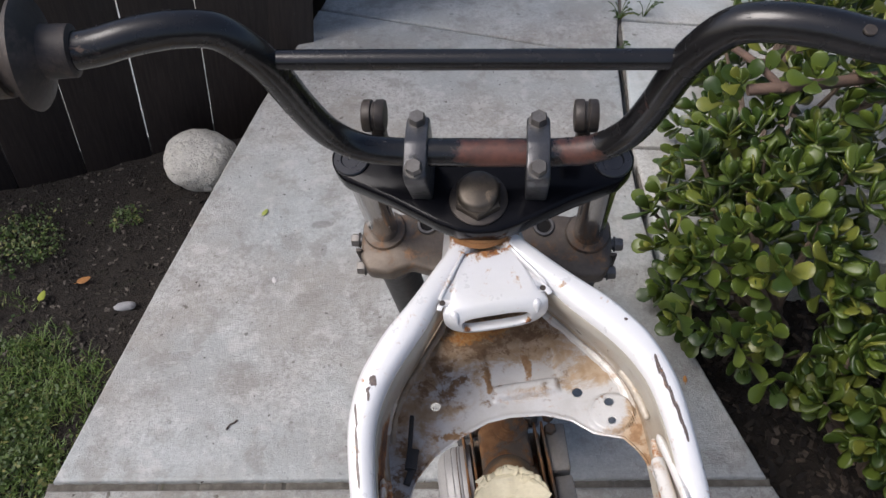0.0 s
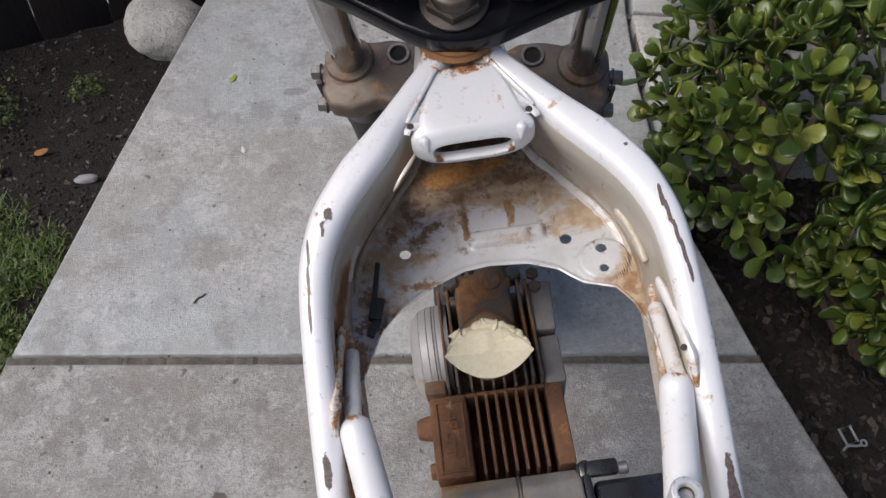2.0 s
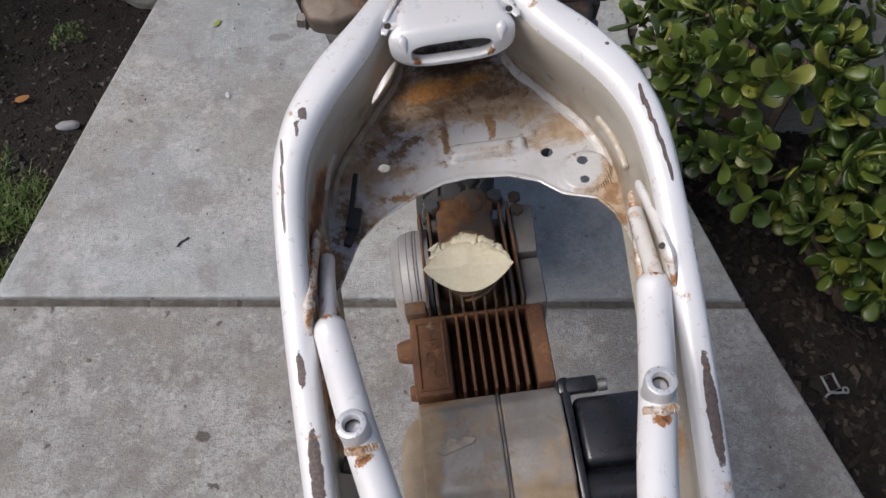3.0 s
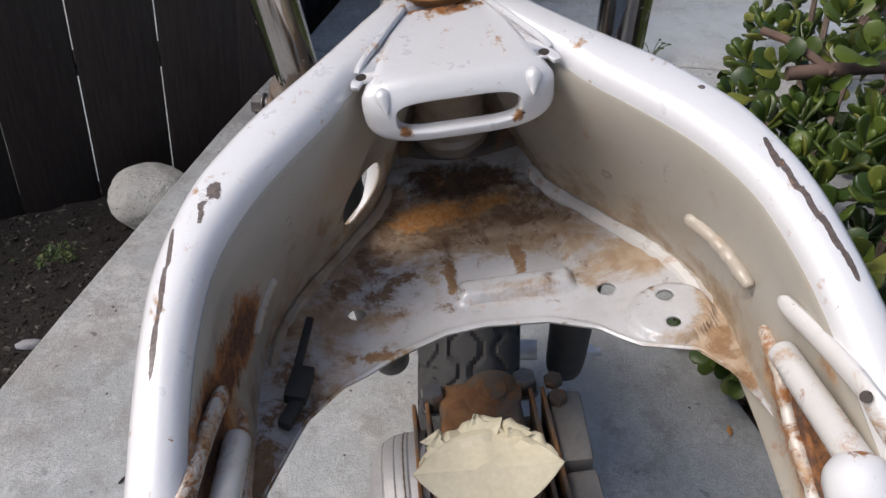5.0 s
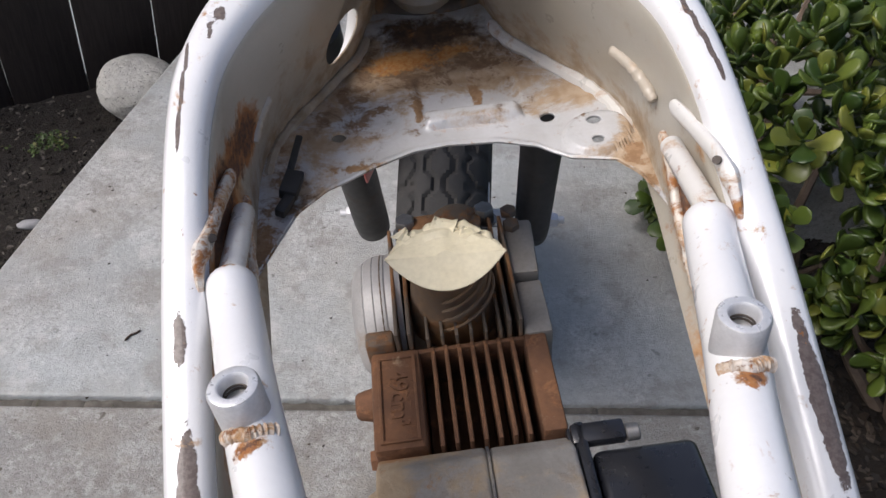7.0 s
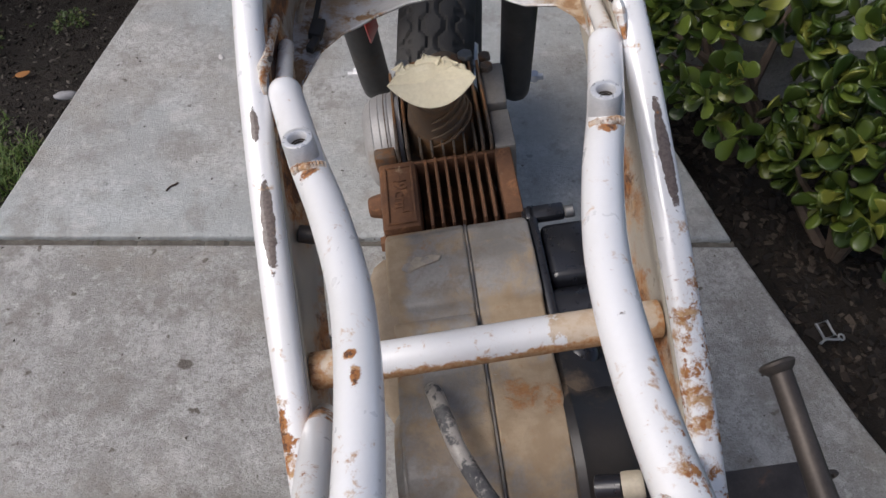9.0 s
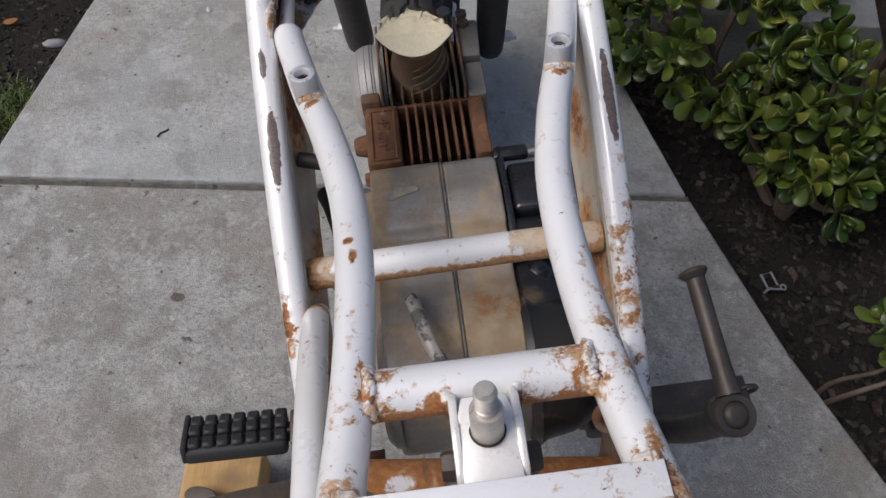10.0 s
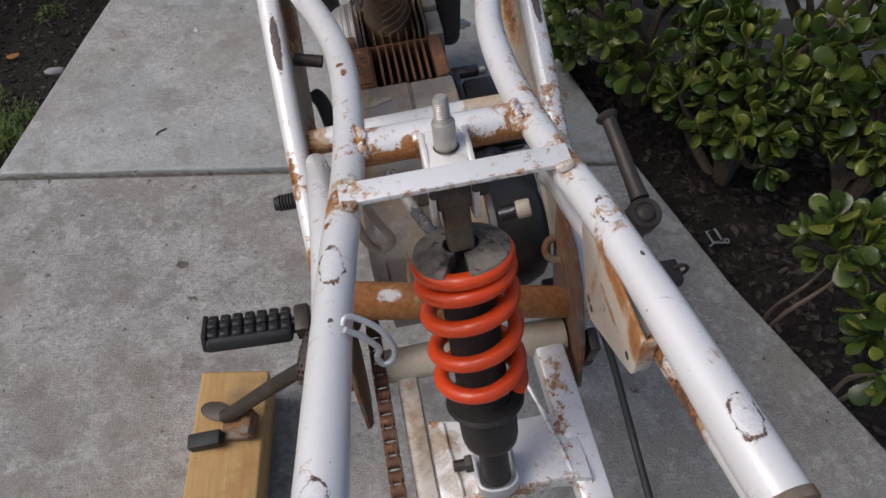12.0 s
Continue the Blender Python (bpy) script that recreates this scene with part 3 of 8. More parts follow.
PAINT_BRACKET = rusty_paint("dirty_bracket_paint", lo=0.64, hi=0.70, scale=120, base=((0.80, 0.79, 0.77), (0.72, 0.70, 0.66)),
    spots=[((-0.018, -0.566, 0.686), (0.010, 0.014, 0.020), 0.30), ((0.018, -0.566, 0.686), (0.010, 0.014, 0.020), 0.30), ((0, -0.604, 0.69), (0.02, 0.006, 0.01), 0.10)],
    dust=[((0, -0.59, 0.69), (0.03, 0.03, 0.03), 0.12), ((0, -0.60, 0.655), (0.04, 0.05, 0.028), 0.42)])
PAINT_LOWER = surface("lower_tube_paint", (0.82, 0.82, 0.825), (0.765, 0.765, 0.76), 0.36, 0.1, 9, 500, 0.0004,
    [((0.50, 0.38, 0.26), (0.58, 0.48, 0.37), 45, 0.72, 0.78, 0.8, [((0.095, -0.402, 0.560), (0.085, 0.06, 0.06), 0.9), ((-0.10, -0.404, 0.556), (0.03, 0.04, 0.04), 0.5)], 0.0),
     ((0.40, 0.19, 0.075), (0.50, 0.31, 0.16), 100, 0.58, 0.72, 0.85, [((0.0, -0.424, 0.546), (0.40, 0.028, 0.024), 0.95), ((0.028, -0.410, 0.557), (0.022, 0.012, 0.008), 0.22), ((0.085, -0.412, 0.553), (0.06, 0.014, 0.014), 0.6), ((-0.112, -0.404, 0.556), (0.025, 0.04, 0.04), 0.5), ((0.112, -0.404, 0.556), (0.016, 0.04, 0.04), 0.3)], 0.0),
     ((0.20, 0.085, 0.035), (0.28, 0.13, 0.05), 170, 0.68, 0.82, 0.9, [((0.02, -0.424, 0.541), (0.40, 0.021, 0.018), 0.9), ((-0.112, -0.404, 0.556), (0.02, 0.04, 0.04), 0.4)], 0.0)], coat=0.25, speck=0.05)
PAINT_ARM = rusty_paint("white_swingarm_paint", lo=0.63, hi=0.67, scale=130, dust=[((-0.04, -0.66, 0.37), (0.05, 0.10, 0.06), 0.30), ((0.03, -0.71, 0.37), (0.09, 0.03, 0.05), 0.22)],
    spots=[((0.072, -0.64, 0.38), (0.022, 0.09, 0.04), 0.11), ((0.085, -0.60, 0.39), (0.02, 0.03, 0.03), 0.12), ((-0.05, -0.6, 0.37), (0.014, 0.05, 0.03), 0.2), ((0.02, -0.70, 0.37), (0.1, 0.012, 0.03), 0.25), ((-0.04, -0.62, 0.377), (0.012, 0.02, 0.03), 0.12)])
PAINT_ARM_DIRTY = rusty_paint("dirty_swingarm_paint", lo=0.58, hi=0.68, scale=90, dust=[((-0.06, -0.62, 0.39), (0.05, 0.16, 0.06), 0.30)], base=((0.62, 0.58, 0.52), (0.52, 0.47, 0.40)), sheen=0.0)
RUST_STEEL = surface("rusty_steel", RUST2, (0.21, 0.12, 0.07), 0.85, 0.0, 30, 300, 0.0008, [((0.23, 0.19, 0.15), (0.15, 0.125, 0.10), 22, 0.47, 0.62, 0.8, (), 0.0), ((0.38, 0.19, 0.09), (0.30, 0.12, 0.04), 45, 0.52, 0.66, 0.9, (), 0.0)])
PAINT_SEAM = rusty_paint("dusty_seam_paint", lo=0.60, hi=0.68, scale=60, dust=[((0, -0.05, 0.6), (0.3, 0.3, 0.1), 0.14), ((-0.08, -0.08, 0.6), (0.06, 0.1, 0.05), 0.2)], base=((0.50, 0.45, 0.38), (0.40, 0.34, 0.26)), sheen=0.0)
PAINT_HEAD = rusty_paint("muddy_head_paint", lo=0.60, hi=0.70, scale=40, dust=[((0, 0, -0.1), (0.1, 0.1, 0.3), 0.25)], base=((0.42, 0.36, 0.28), (0.32, 0.26, 0.2)), sheen=0.0)
PAINT_SUB = rusty_paint("streaked_tube_paint", lo=0.63, hi=0.69, scale=80, spots=[((0.075, -0.66, 0.66), (0.03, 0.05, 0.03), 0.16), ((0.084, -0.775, 0.688), (0.014, 0.035, 0.02), 0.34), ((0.082, -0.738, 0.685), (0.012, 0.02, 0.02), 0.26), ((-0.103, -0.44, 0.555), (0.03, 0.022, 0.04), 0.26)], base=((0.81, 0.81, 0.81), (0.75, 0.75, 0.74)))
RUSTY_SEAM = rusty_paint("rust_eaten_seam_paint", lo=0.47, hi=0.58, scale=110, base=((0.72, 0.69, 0.63), (0.60, 0.55, 0.47)), sheen=0.0)
BRIGHT_RUST = surface("bright_rust", (0.36, 0.175, 0.065), (0.27, 0.12, 0.045), 0.9, 0.0, 60, 400, 0.0008, [((0.50, 0.32, 0.17), (0.45, 0.25, 0.11), 70, 0.55, 0.68, 0.9, (), 0.0)])
PAINT_STUB = rusty_paint("rust_edged_stub_paint", lo=0.60, hi=0.70, scale=80, spots=[((-0.106, -0.15, 0.637), (0.02, 0.08, 0.02), 0.13), ((-0.11, -0.22, 0.655), (0.02, 0.06, 0.02), 0.16), ((0.11, -0.16, 0.64), (0.02, 0.03, 0.02), 0.12), ((0.11, -0.25, 0.65), (0.02, 0.03, 0.02), 0.14)], base=((0.78, 0.77, 0.75), (0.70, 0.68, 0.64)))
PAINT_TUBE3 = rusty_paint("flaking_tube_paint", lo=0.34, hi=0.40, scale=60, dark=False, spots=[((-0.058, -0.549, 0.500), (0.022, 0.012, 0.014), -0.30)])
BLACK = surface("black_gloss_paint", (0.007, 0.007, 0.008), (0.012, 0.0115, 0.012), 0.25, 0.0, 20, 400, 0.0003,
    [((0.16, 0.062, 0.042), (0.085, 0.04, 0.03), 20, 0.58, 0.78, 0.5, [((0.01, 0.010, 0.036), (0.045, 0.03, 0.02), 0.30), ((0.075, 0.012, 0.036), (0.035, 0.03, 0.02), 0.26)], 0.1), ((0.24, 0.15, 0.10), (0.12, 0.08, 0.06), 45, 0.68, 0.72, 0.55, [((0.25, -0.01, 0.2), (0.06, 0.05, 0.04), 0.14), ((-0.20, 0.0, 0.19), (0.04, 0.05, 0.03), 0.06)], 0.2), ((0.10, 0.085, 0.075), (0.06, 0.05, 0.045), 90, 0.66, 0.72, 0.6, (), 0.0)], coat=0.0, spec=0.6, rvar=0.10)
BLACK_CLAMP = surface("black_clamp_paint", (0.005, 0.005, 0.007), (0.008, 0.008, 0.010), 0.16, 0.0, 25, 500, 0.0002, [((0.09, 0.085, 0.08), (0.06, 0.055, 0.05), 40, 0.70, 0.80, 0.6, (), 0.0)], coat=0.0, spec=0.15, rvar=0.05)
STEEL = surface("dull_steel", (0.34, 0.335, 0.33), (0.26, 0.25, 0.24), 0.42, 0.85, 40, 600, 0.0002, [((0.16, 0.10, 0.06), (0.11, 0.07, 0.045), 70, 0.62, 0.72, 0.8, (), 0.0)])
ZINC = surface("bare_zinc", (0.66, 0.66, 0.67), (0.56, 0.56, 0.57), 0.40, 0.35, 60, 700, 0.0001, [((0.4, 0.33, 0.25), (0.3, 0.22, 0.14), 90, 0.68, 0.76, 0.7, (), 0.0)])
BARE_RIM = surface("bright_machined_rim", (0.80, 0.80, 0.80), (0.72, 0.72, 0.72), 0.30, 0.5, 60, 700, 0.0001, [((0.5, 0.45, 0.38), (0.4, 0.35, 0.28), 120, 0.68, 0.78, 0.6, (), 0.0)])
STUD = surface("stained_steel_stud", (0.60, 0.57, 0.52), (0.50, 0.47, 0.42), 0.40, 0.5, 60, 700, 0.0001, [((0.3, 0.22, 0.14), (0.22, 0.15, 0.09), 90, 0.58, 0.68, 0.7, (), 0.0)])
CHROME = surface("worn_chrome", (0.62, 0.61, 0.60), (0.46, 0.45, 0.44), 0.13, 1.0, 30, 500, 0.0002, [((0.20, 0.13, 0.09), (0.13, 0.09, 0.06), 55, 0.60, 0.70, 0.75, (), 0.1)], stretch=(1, 1, 0.3))
GREASY = surface("dirty_grey_cast", (0.18, 0.14, 0.105), (0.12, 0.095, 0.075), 0.6, 0.3, 20, 300, 0.0008, [((0.20, 0.11, 0.06), (0.13, 0.075, 0.045), 26, 0.52, 0.64, 0.9, (), 0.0)])
ALLOY = surface("dusty_alloy_case", (0.35, 0.335, 0.315), (0.25, 0.235, 0.215), 0.48, 0.25, 18, 400, 0.0006,
    [((0.22, 0.185, 0.15), (0.28, 0.235, 0.19), 26, 0.50, 0.66, 0.6, [((-0.03, -0.335, 0.47), (0.05, 0.04, 0.05), 0.10), ((-0.03, -0.43, 0.47), (0.05, 0.05, 0.05), 0.12)], 0.0),
     ((0.42, 0.33, 0.225), (0.34, 0.255, 0.165), 20, 0.45, 0.66, 0.9, [((-0.064, -0.28, 0.48), (0.026, 0.08, 0.05), 0.42), ((-0.05, -0.25, 0.47), (0.05, 0.014, 0.05), 0.36), ((0.028, -0.345, 0.47), (0.05, 0.026, 0.05), 0.26), ((0.03, -0.42, 0.47), 0.07, 0.24), ((-0.06, -0.36, 0.47), (0.02, 0.05, 0.05), 0.26), ((-0.03, -0.315, 0.47), (0.04, 0.05, 0.05), -0.16)], 0.0),
     ((0.40, 0.21, 0.09), (0.33, 0.16, 0.065), 50, 0.58, 0.74, 0.9, [((-0.05, -0.249, 0.475), (0.03, 0.010, 0.03), 0.32), ((-0.066, -0.36, 0.47), (0.012, 0.03, 0.04), 0.26), ((0.03, -0.405, 0.475), (0.04, 0.02, 0.03), 0.16)], 0.0),
     ((0.17, 0.13, 0.095), (0.12, 0.09, 0.065), 75, 0.66, 0.74, 0.9, (), 0.0), ((0.52, 0.48, 0.42), (0.46, 0.41, 0.34), 110, 0.68, 0.74, 0.8, (), 0.0)])
ALLOY_CLEAN = surface("grey_alloy_cover", (0.46, 0.45, 0.44), (0.38, 0.37, 0.36), 0.50, 0.25, 18, 500, 0.0003, [((0.36, 0.30, 0.23), (0.28, 0.22, 0.16), 20, 0.58, 0.76, 0.85, (), 0.0)])
GREY_CAST = surface("dusty_grey_casting", (0.30, 0.28, 0.255), (0.22, 0.20, 0.18), 0.55, 0.2, 20, 350, 0.0006, [((0.26, 0.19, 0.13), (0.20, 0.145, 0.10), 24, 0.54, 0.68, 0.85, (), 0.0), ((0.42, 0.40, 0.37), (0.36, 0.34, 0.31), 70, 0.62, 0.70, 0.7, (), 0.0)])
HEAD = surface("grimy_head_alloy", (0.14, 0.11, 0.085), (0.20, 0.15, 0.105), 0.7, 0.1, 22, 300, 0.0008, [((0.30, 0.15, 0.065), (0.2, 0.095, 0.04), 26, 0.46, 0.58, 0.92, (), 0.0)])
PORT = surface("dusty_brown_port", (0.17, 0.125, 0.09), (0.26, 0.16, 0.085), 0.85, 0.0, 26, 300, 0.0006, [((0.36, 0.19, 0.08), (0.28, 0.135, 0.05), 30, 0.52, 0.66, 0.92, [((-0.01, -0.16, 0.462), (0.05, 0.03, 0.03), 0.18)], 0.0), ((0.07, 0.055, 0.045), (0.10, 0.075, 0.06), 24, 0.58, 0.70, 0.8, (), 0.0)])
IRON = surface("rusted_iron_barrel", (0.20, 0.095, 0.046), (0.125, 0.062, 0.035), 0.9, 0.0, 30, 350, 0.0009, [((0.34, 0.17, 0.08), (0.30, 0.13, 0.055), 35, 0.52, 0.66, 0.92, (), 0.0), ((0.40, 0.29, 0.19), (0.30, 0.20, 0.12), 60, 0.60, 0.74, 0.95, (), 0.0), ((0.10, 0.05, 0.03), (0.08, 0.04, 0.03), 50, 0.64, 0.72, 0.9, (), 0.0)])
BLACK_COVER = surface("black_engine_cover", (0.012, 0.013, 0.017), (0.02, 0.021, 0.026), 0.30, 0.0, 30, 500, 0.0003, [((0.10, 0.085, 0.07), (0.07, 0.06, 0.05), 30, 0.64, 0.80, 0.8, (), 0.0)], coat=0.4)
SCUFFED_BLACK = surface("scuffed_black_cover", (0.022, 0.021, 0.021), (0.034, 0.031, 0.030), 0.42, 0.0, 30, 500, 0.0006, [((0.17, 0.125, 0.085), (0.11, 0.08, 0.055), 22, 0.54, 0.70, 0.85, [((0.06, -0.41, 0.46), (0.03, 0.03, 0.04), 0.14)], 0.0), ((0.30, 0.28, 0.26), (0.20, 0.19, 0.18), 60, 0.68, 0.73, 0.5, (), 0.2)])
RUBBER = surface("black_rubber", (0.018, 0.018, 0.019), (0.03, 0.03, 0.031), 0.62, 0.0, 25, 500, 0.0005, [((0.08, 0.075, 0.07), (0.06, 0.055, 0.05), 60, 0.66, 0.80, 0.9, (), 0.0)])
TYRE = surface("dusty_tyre_rubber", (0.035, 0.034, 0.034), (0.05, 0.048, 0.046), 0.8, 0.0, 25, 400, 0.0006, [((0.11, 0.10, 0.09), (0.08, 0.07, 0.06), 40, 0.60, 0.76, 0.95, (), 0.0)])
DARK_METAL = surface("dark_worn_steel", (0.095, 0.08, 0.068), (0.06, 0.05, 0.044), 0.5, 0.5, 30, 500, 0.0003, [((0.15, 0.09, 0.06), (0.1, 0.065, 0.045), 40, 0.58, 0.70, 0.85, (), 0.0)])
ORANGE = surface("orange_spring_enamel", (0.86, 0.085, 0.012), (0.78, 0.07, 0.012), 0.36, 0.0, 25, 500, 0.0002,
    [((0.50, 0.20, 0.13), (0.42, 0.20, 0.14), 24, 0.64, 0.84, 0.75, [((0, -0.60, 0.615), (0.06, 0.04, 0.03), 0.26)], 0.0), ((0.2, 0.08, 0.05), (0.14, 0.07, 0.05), 90, 0.70, 0.76, 0.8, (), 0.0)], coat=0.3)
SEAT_CUP = surface("muddy_spring_seat", (0.29, 0.26, 0.22), (0.11, 0.10, 0.09), 0.8, 0.0, 40, 300, 0.001, [((0.03, 0.029, 0.028), (0.05, 0.047, 0.043), 42, 0.50, 0.58, 0.6, (), 0.0), ((0.38, 0.33, 0.27), (0.28, 0.23, 0.17), 95, 0.54, 0.66, 0.95, (), 0.0)])
MATTE_BLACK = surface("matt_black_shock_body", (0.020, 0.0185, 0.018), (0.03, 0.027, 0.025), 0.55, 0.0, 30, 500, 0.0003, [((0.09, 0.07, 0.055), (0.07, 0.055, 0.045), 40, 0.66, 0.8, 0.9, (), 0.0)])
TAPE = surface("masking_tape", (0.70, 0.645, 0.475), (0.64, 0.58, 0.41), 0.6, 0.0, 25, 300, 0.0003, [((0.55, 0.46, 0.30), (0.5, 0.42, 0.28), 50, 0.62, 0.8, 0.85, (), 0.0)])
CHAIN = surface("rusty_chain", (0.17, 0.08, 0.045), (0.11, 0.06, 0.04), 0.7, 0.4, 60, 500, 0.0004, [((0.3, 0.14, 0.07), (0.24, 0.10, 0.05), 80, 0.5, 0.65, 0.9, (), 0.0)])
HOSE = surface("grimy_clear_hose", (0.46, 0.43, 0.39), (0.33, 0.31, 0.28), 0.35, 0.0, 40, 400, 0.0004, [((0.07, 0.07, 0.075), (0.12, 0.12, 0.12), 55, 0.50, 0.58, 0.75, [((-0.010, -0.475, 0.485), (0.03, 0.035, 0.03), 0.12)], 0.0)])
HOSE_BEIGE = surface("dusty_beige_hose", (0.44, 0.39, 0.32), (0.33, 0.28, 0.22), 0.6, 0.0, 40, 400, 0.0004, [((0.22, 0.17, 0.12), (0.16, 0.12, 0.09), 50, 0.56, 0.68, 0.8, (), 0.0)])
WELD = surface("rusty_weld", (0.70, 0.66, 0.61), (0.55, 0.44, 0.33), 0.6, 0.0, 60, 500, 0.0006, [((0.45, 0.27, 0.13), (0.36, 0.19, 0.08), 80, 0.46, 0.60, 0.85, (), 0.0), (RUST, RUST2, 130, 0.54, 0.62, 0.9, (), 0.0)])
CREAM = surface("cream_plastic", (0.62, 0.55, 0.42), (0.52, 0.45, 0.33), 0.5, 0.0, 40, 500, 0.0003)

BIKE = empty("mini_bike", "stripped rusty white mini dirt bike leaning on its side stand", "motorbike",
             m=pose(0.0989, 0, 0, 0, -7.98, -0.74))


# ---- frame ----
def table(y, rows, k):
    """Row value k at y, between the rows."""
    for a, b in zip(rows, rows[1:]):
        if b[0] <= y <= a[0]:
            t = (a[0] - y) / (a[0] - b[0])
            return a[k] + (b[k] - a[k]) * t
    return rows[0][k] if y > rows[0][0] else rows[-1][k]


# y, outer edge, inner edge, height of the rail's top, foot of the wall: x and z
SPAR = [(0.012, 0.026, 0.004, 0.7385, 0.046, 0.600), (-0.017, 0.030, 0.006, 0.729, 0.056, 0.597), (-0.034, 0.043, 0.018, 0.725, 0.068, 0.596), (-0.050, 0.058, 0.031, 0.7205, 0.078, 0.595),
        (-0.066, 0.074, 0.0455, 0.716, 0.089, 0.595), (-0.082, 0.0915, 0.0575, 0.711, 0.099, 0.595), (-0.098, 0.1045, 0.0718, 0.7065, 0.106, 0.595), (-0.114, 0.1155, 0.0855, 0.702, 0.110, 0.595),
        (-0.130, 0.1225, 0.0965, 0.697, 0.1115, 0.595), (-0.148, 0.1275, 0.1045, 0.692, 0.1115, 0.595), (-0.168, 0.1297, 0.1085, 0.6865, 0.1105, 0.594), (-0.195, 0.1302, 0.1105, 0.6785, 0.109, 0.592),
        (-0.225, 0.1308, 0.111, 0.666, 0.107, 0.587), (-0.26, 0.131, 0.111, 0.651, 0.106, 0.577), (-0.30, 0.1305, 0.1105, 0.6335, 0.106, 0.563), (-0.34, 0.1295, 0.1095, 0.616, 0.106, 0.548),
        (-0.38, 0.1285, 0.1085, 0.5975, 0.106, 0.530), (-0.42, 0.127, 0.108, 0.577, 0.106, 0.510), (-0.46, 0.1255, 0.107, 0.5555, 0.106, 0.487), (-0.50, 0.124, 0.106, 0.532, 0.106, 0.455), (-0.535, 0.123, 0.1055, 0.508, 0.106, 0.40), (-0.565, 0.122, 0.105, 0.478, 0.106, 0.345)]


def finer(rows, n):
    """The rows of a table, n times as many on smooth lines."""
    out = []
    for i in range(len(rows) - 1):
        p = [rows[max(0, i - 1)], rows[i], rows[i + 1], rows[min(len(rows) - 1, i + 2)]]
        for j in range(n):
            t = j / n
            out.append(tuple(0.5 * (2 * b + (c - a) * t + (2 * a - 5 * b + 4 * c - d) * t * t + (3 * b - a - 3 * c + d) * t ** 3) for a, b, c, d in zip(*p)))
    return out + [rows[-1]]


SPAR = finer(SPAR, 3)


def spar(sign):
    bm = new_bm()
    rings = []
    for y, xo, xi, zt, bx, bz in SPAR:
        w = xo - xi
        r = min(0.0085, w * 0.42)
        ob = max(xo, bx + 0.006)
        pts = [(ob, bz), (xo + (ob - xo) * 0.25, zt - 0.03), (xo, zt - r)]
        pts += [(xo - r + r * math.cos(k), zt - r + r * math.sin(k) * 1.0) for k in (0.5, 1.0, 1.45)]
        pts += [(xi + r - r * math.sin(k), zt - r + r * math.cos(k)) for k in (0.1, 0.55, 1.05)]
        pts += [(xi, zt - r - 0.002), (xi + 0.003, zt - 0.026), (min(bx, ob) - 0.0005, bz)]
        rings.append([Vector((sign * x, y, z)) for x, z in pts])
    skin(bm, rings)
    return part("frame_spar", bm, PAINT_SPAR, BIKE, "scuffed white pressed steel spar", smooth=60)


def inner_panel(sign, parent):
    """The dusty inside wall of a spar, its shade in the colour, with a rolled foot."""
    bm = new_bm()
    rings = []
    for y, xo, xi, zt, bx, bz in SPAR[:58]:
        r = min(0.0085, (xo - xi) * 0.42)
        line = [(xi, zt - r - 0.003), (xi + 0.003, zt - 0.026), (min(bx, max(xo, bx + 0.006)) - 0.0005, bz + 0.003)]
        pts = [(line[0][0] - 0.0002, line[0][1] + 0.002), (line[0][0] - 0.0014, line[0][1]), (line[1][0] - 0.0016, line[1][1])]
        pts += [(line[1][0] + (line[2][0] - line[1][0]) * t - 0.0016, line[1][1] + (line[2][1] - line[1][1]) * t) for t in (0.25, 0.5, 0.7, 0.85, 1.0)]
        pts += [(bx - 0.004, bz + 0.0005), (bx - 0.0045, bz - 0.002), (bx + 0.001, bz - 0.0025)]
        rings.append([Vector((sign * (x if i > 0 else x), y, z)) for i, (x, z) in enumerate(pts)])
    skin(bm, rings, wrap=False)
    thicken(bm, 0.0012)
    return part("inner_panel", bm, PAINT_INNER, parent, "dusty cream inside wall of the spar, its shade in the colour, with rust runs", smooth=60)


def ragged_weld(bm, pts, r, seed, n=5):
    q = path(pts, n)
    g = random.Random(seed)
    sweep(bm, q, [r * g.uniform(0.82, 1.15) * (0.7 if i in (0, len(q) - 1) else 1) for i in range(len(q))], 8)


def lumpy_weld(bm, pts, r, seed):
    """A bead of overlapping lumps."""
    q = path(pts, 14)
    sweep(bm, q, [r * (0.92 + 0.03 * math.sin(i * 0.9 + seed) + 0.26 * noise.noise((i * 0.23, seed, 0.3)) + 0.12 * noise.noise((i * 0.8, seed, 0.3))) * (0.45 if i in (0, len(q) - 1) else 0.8 if i in (1, len(q) - 2) else 1) for i in range(len(q))], 10)


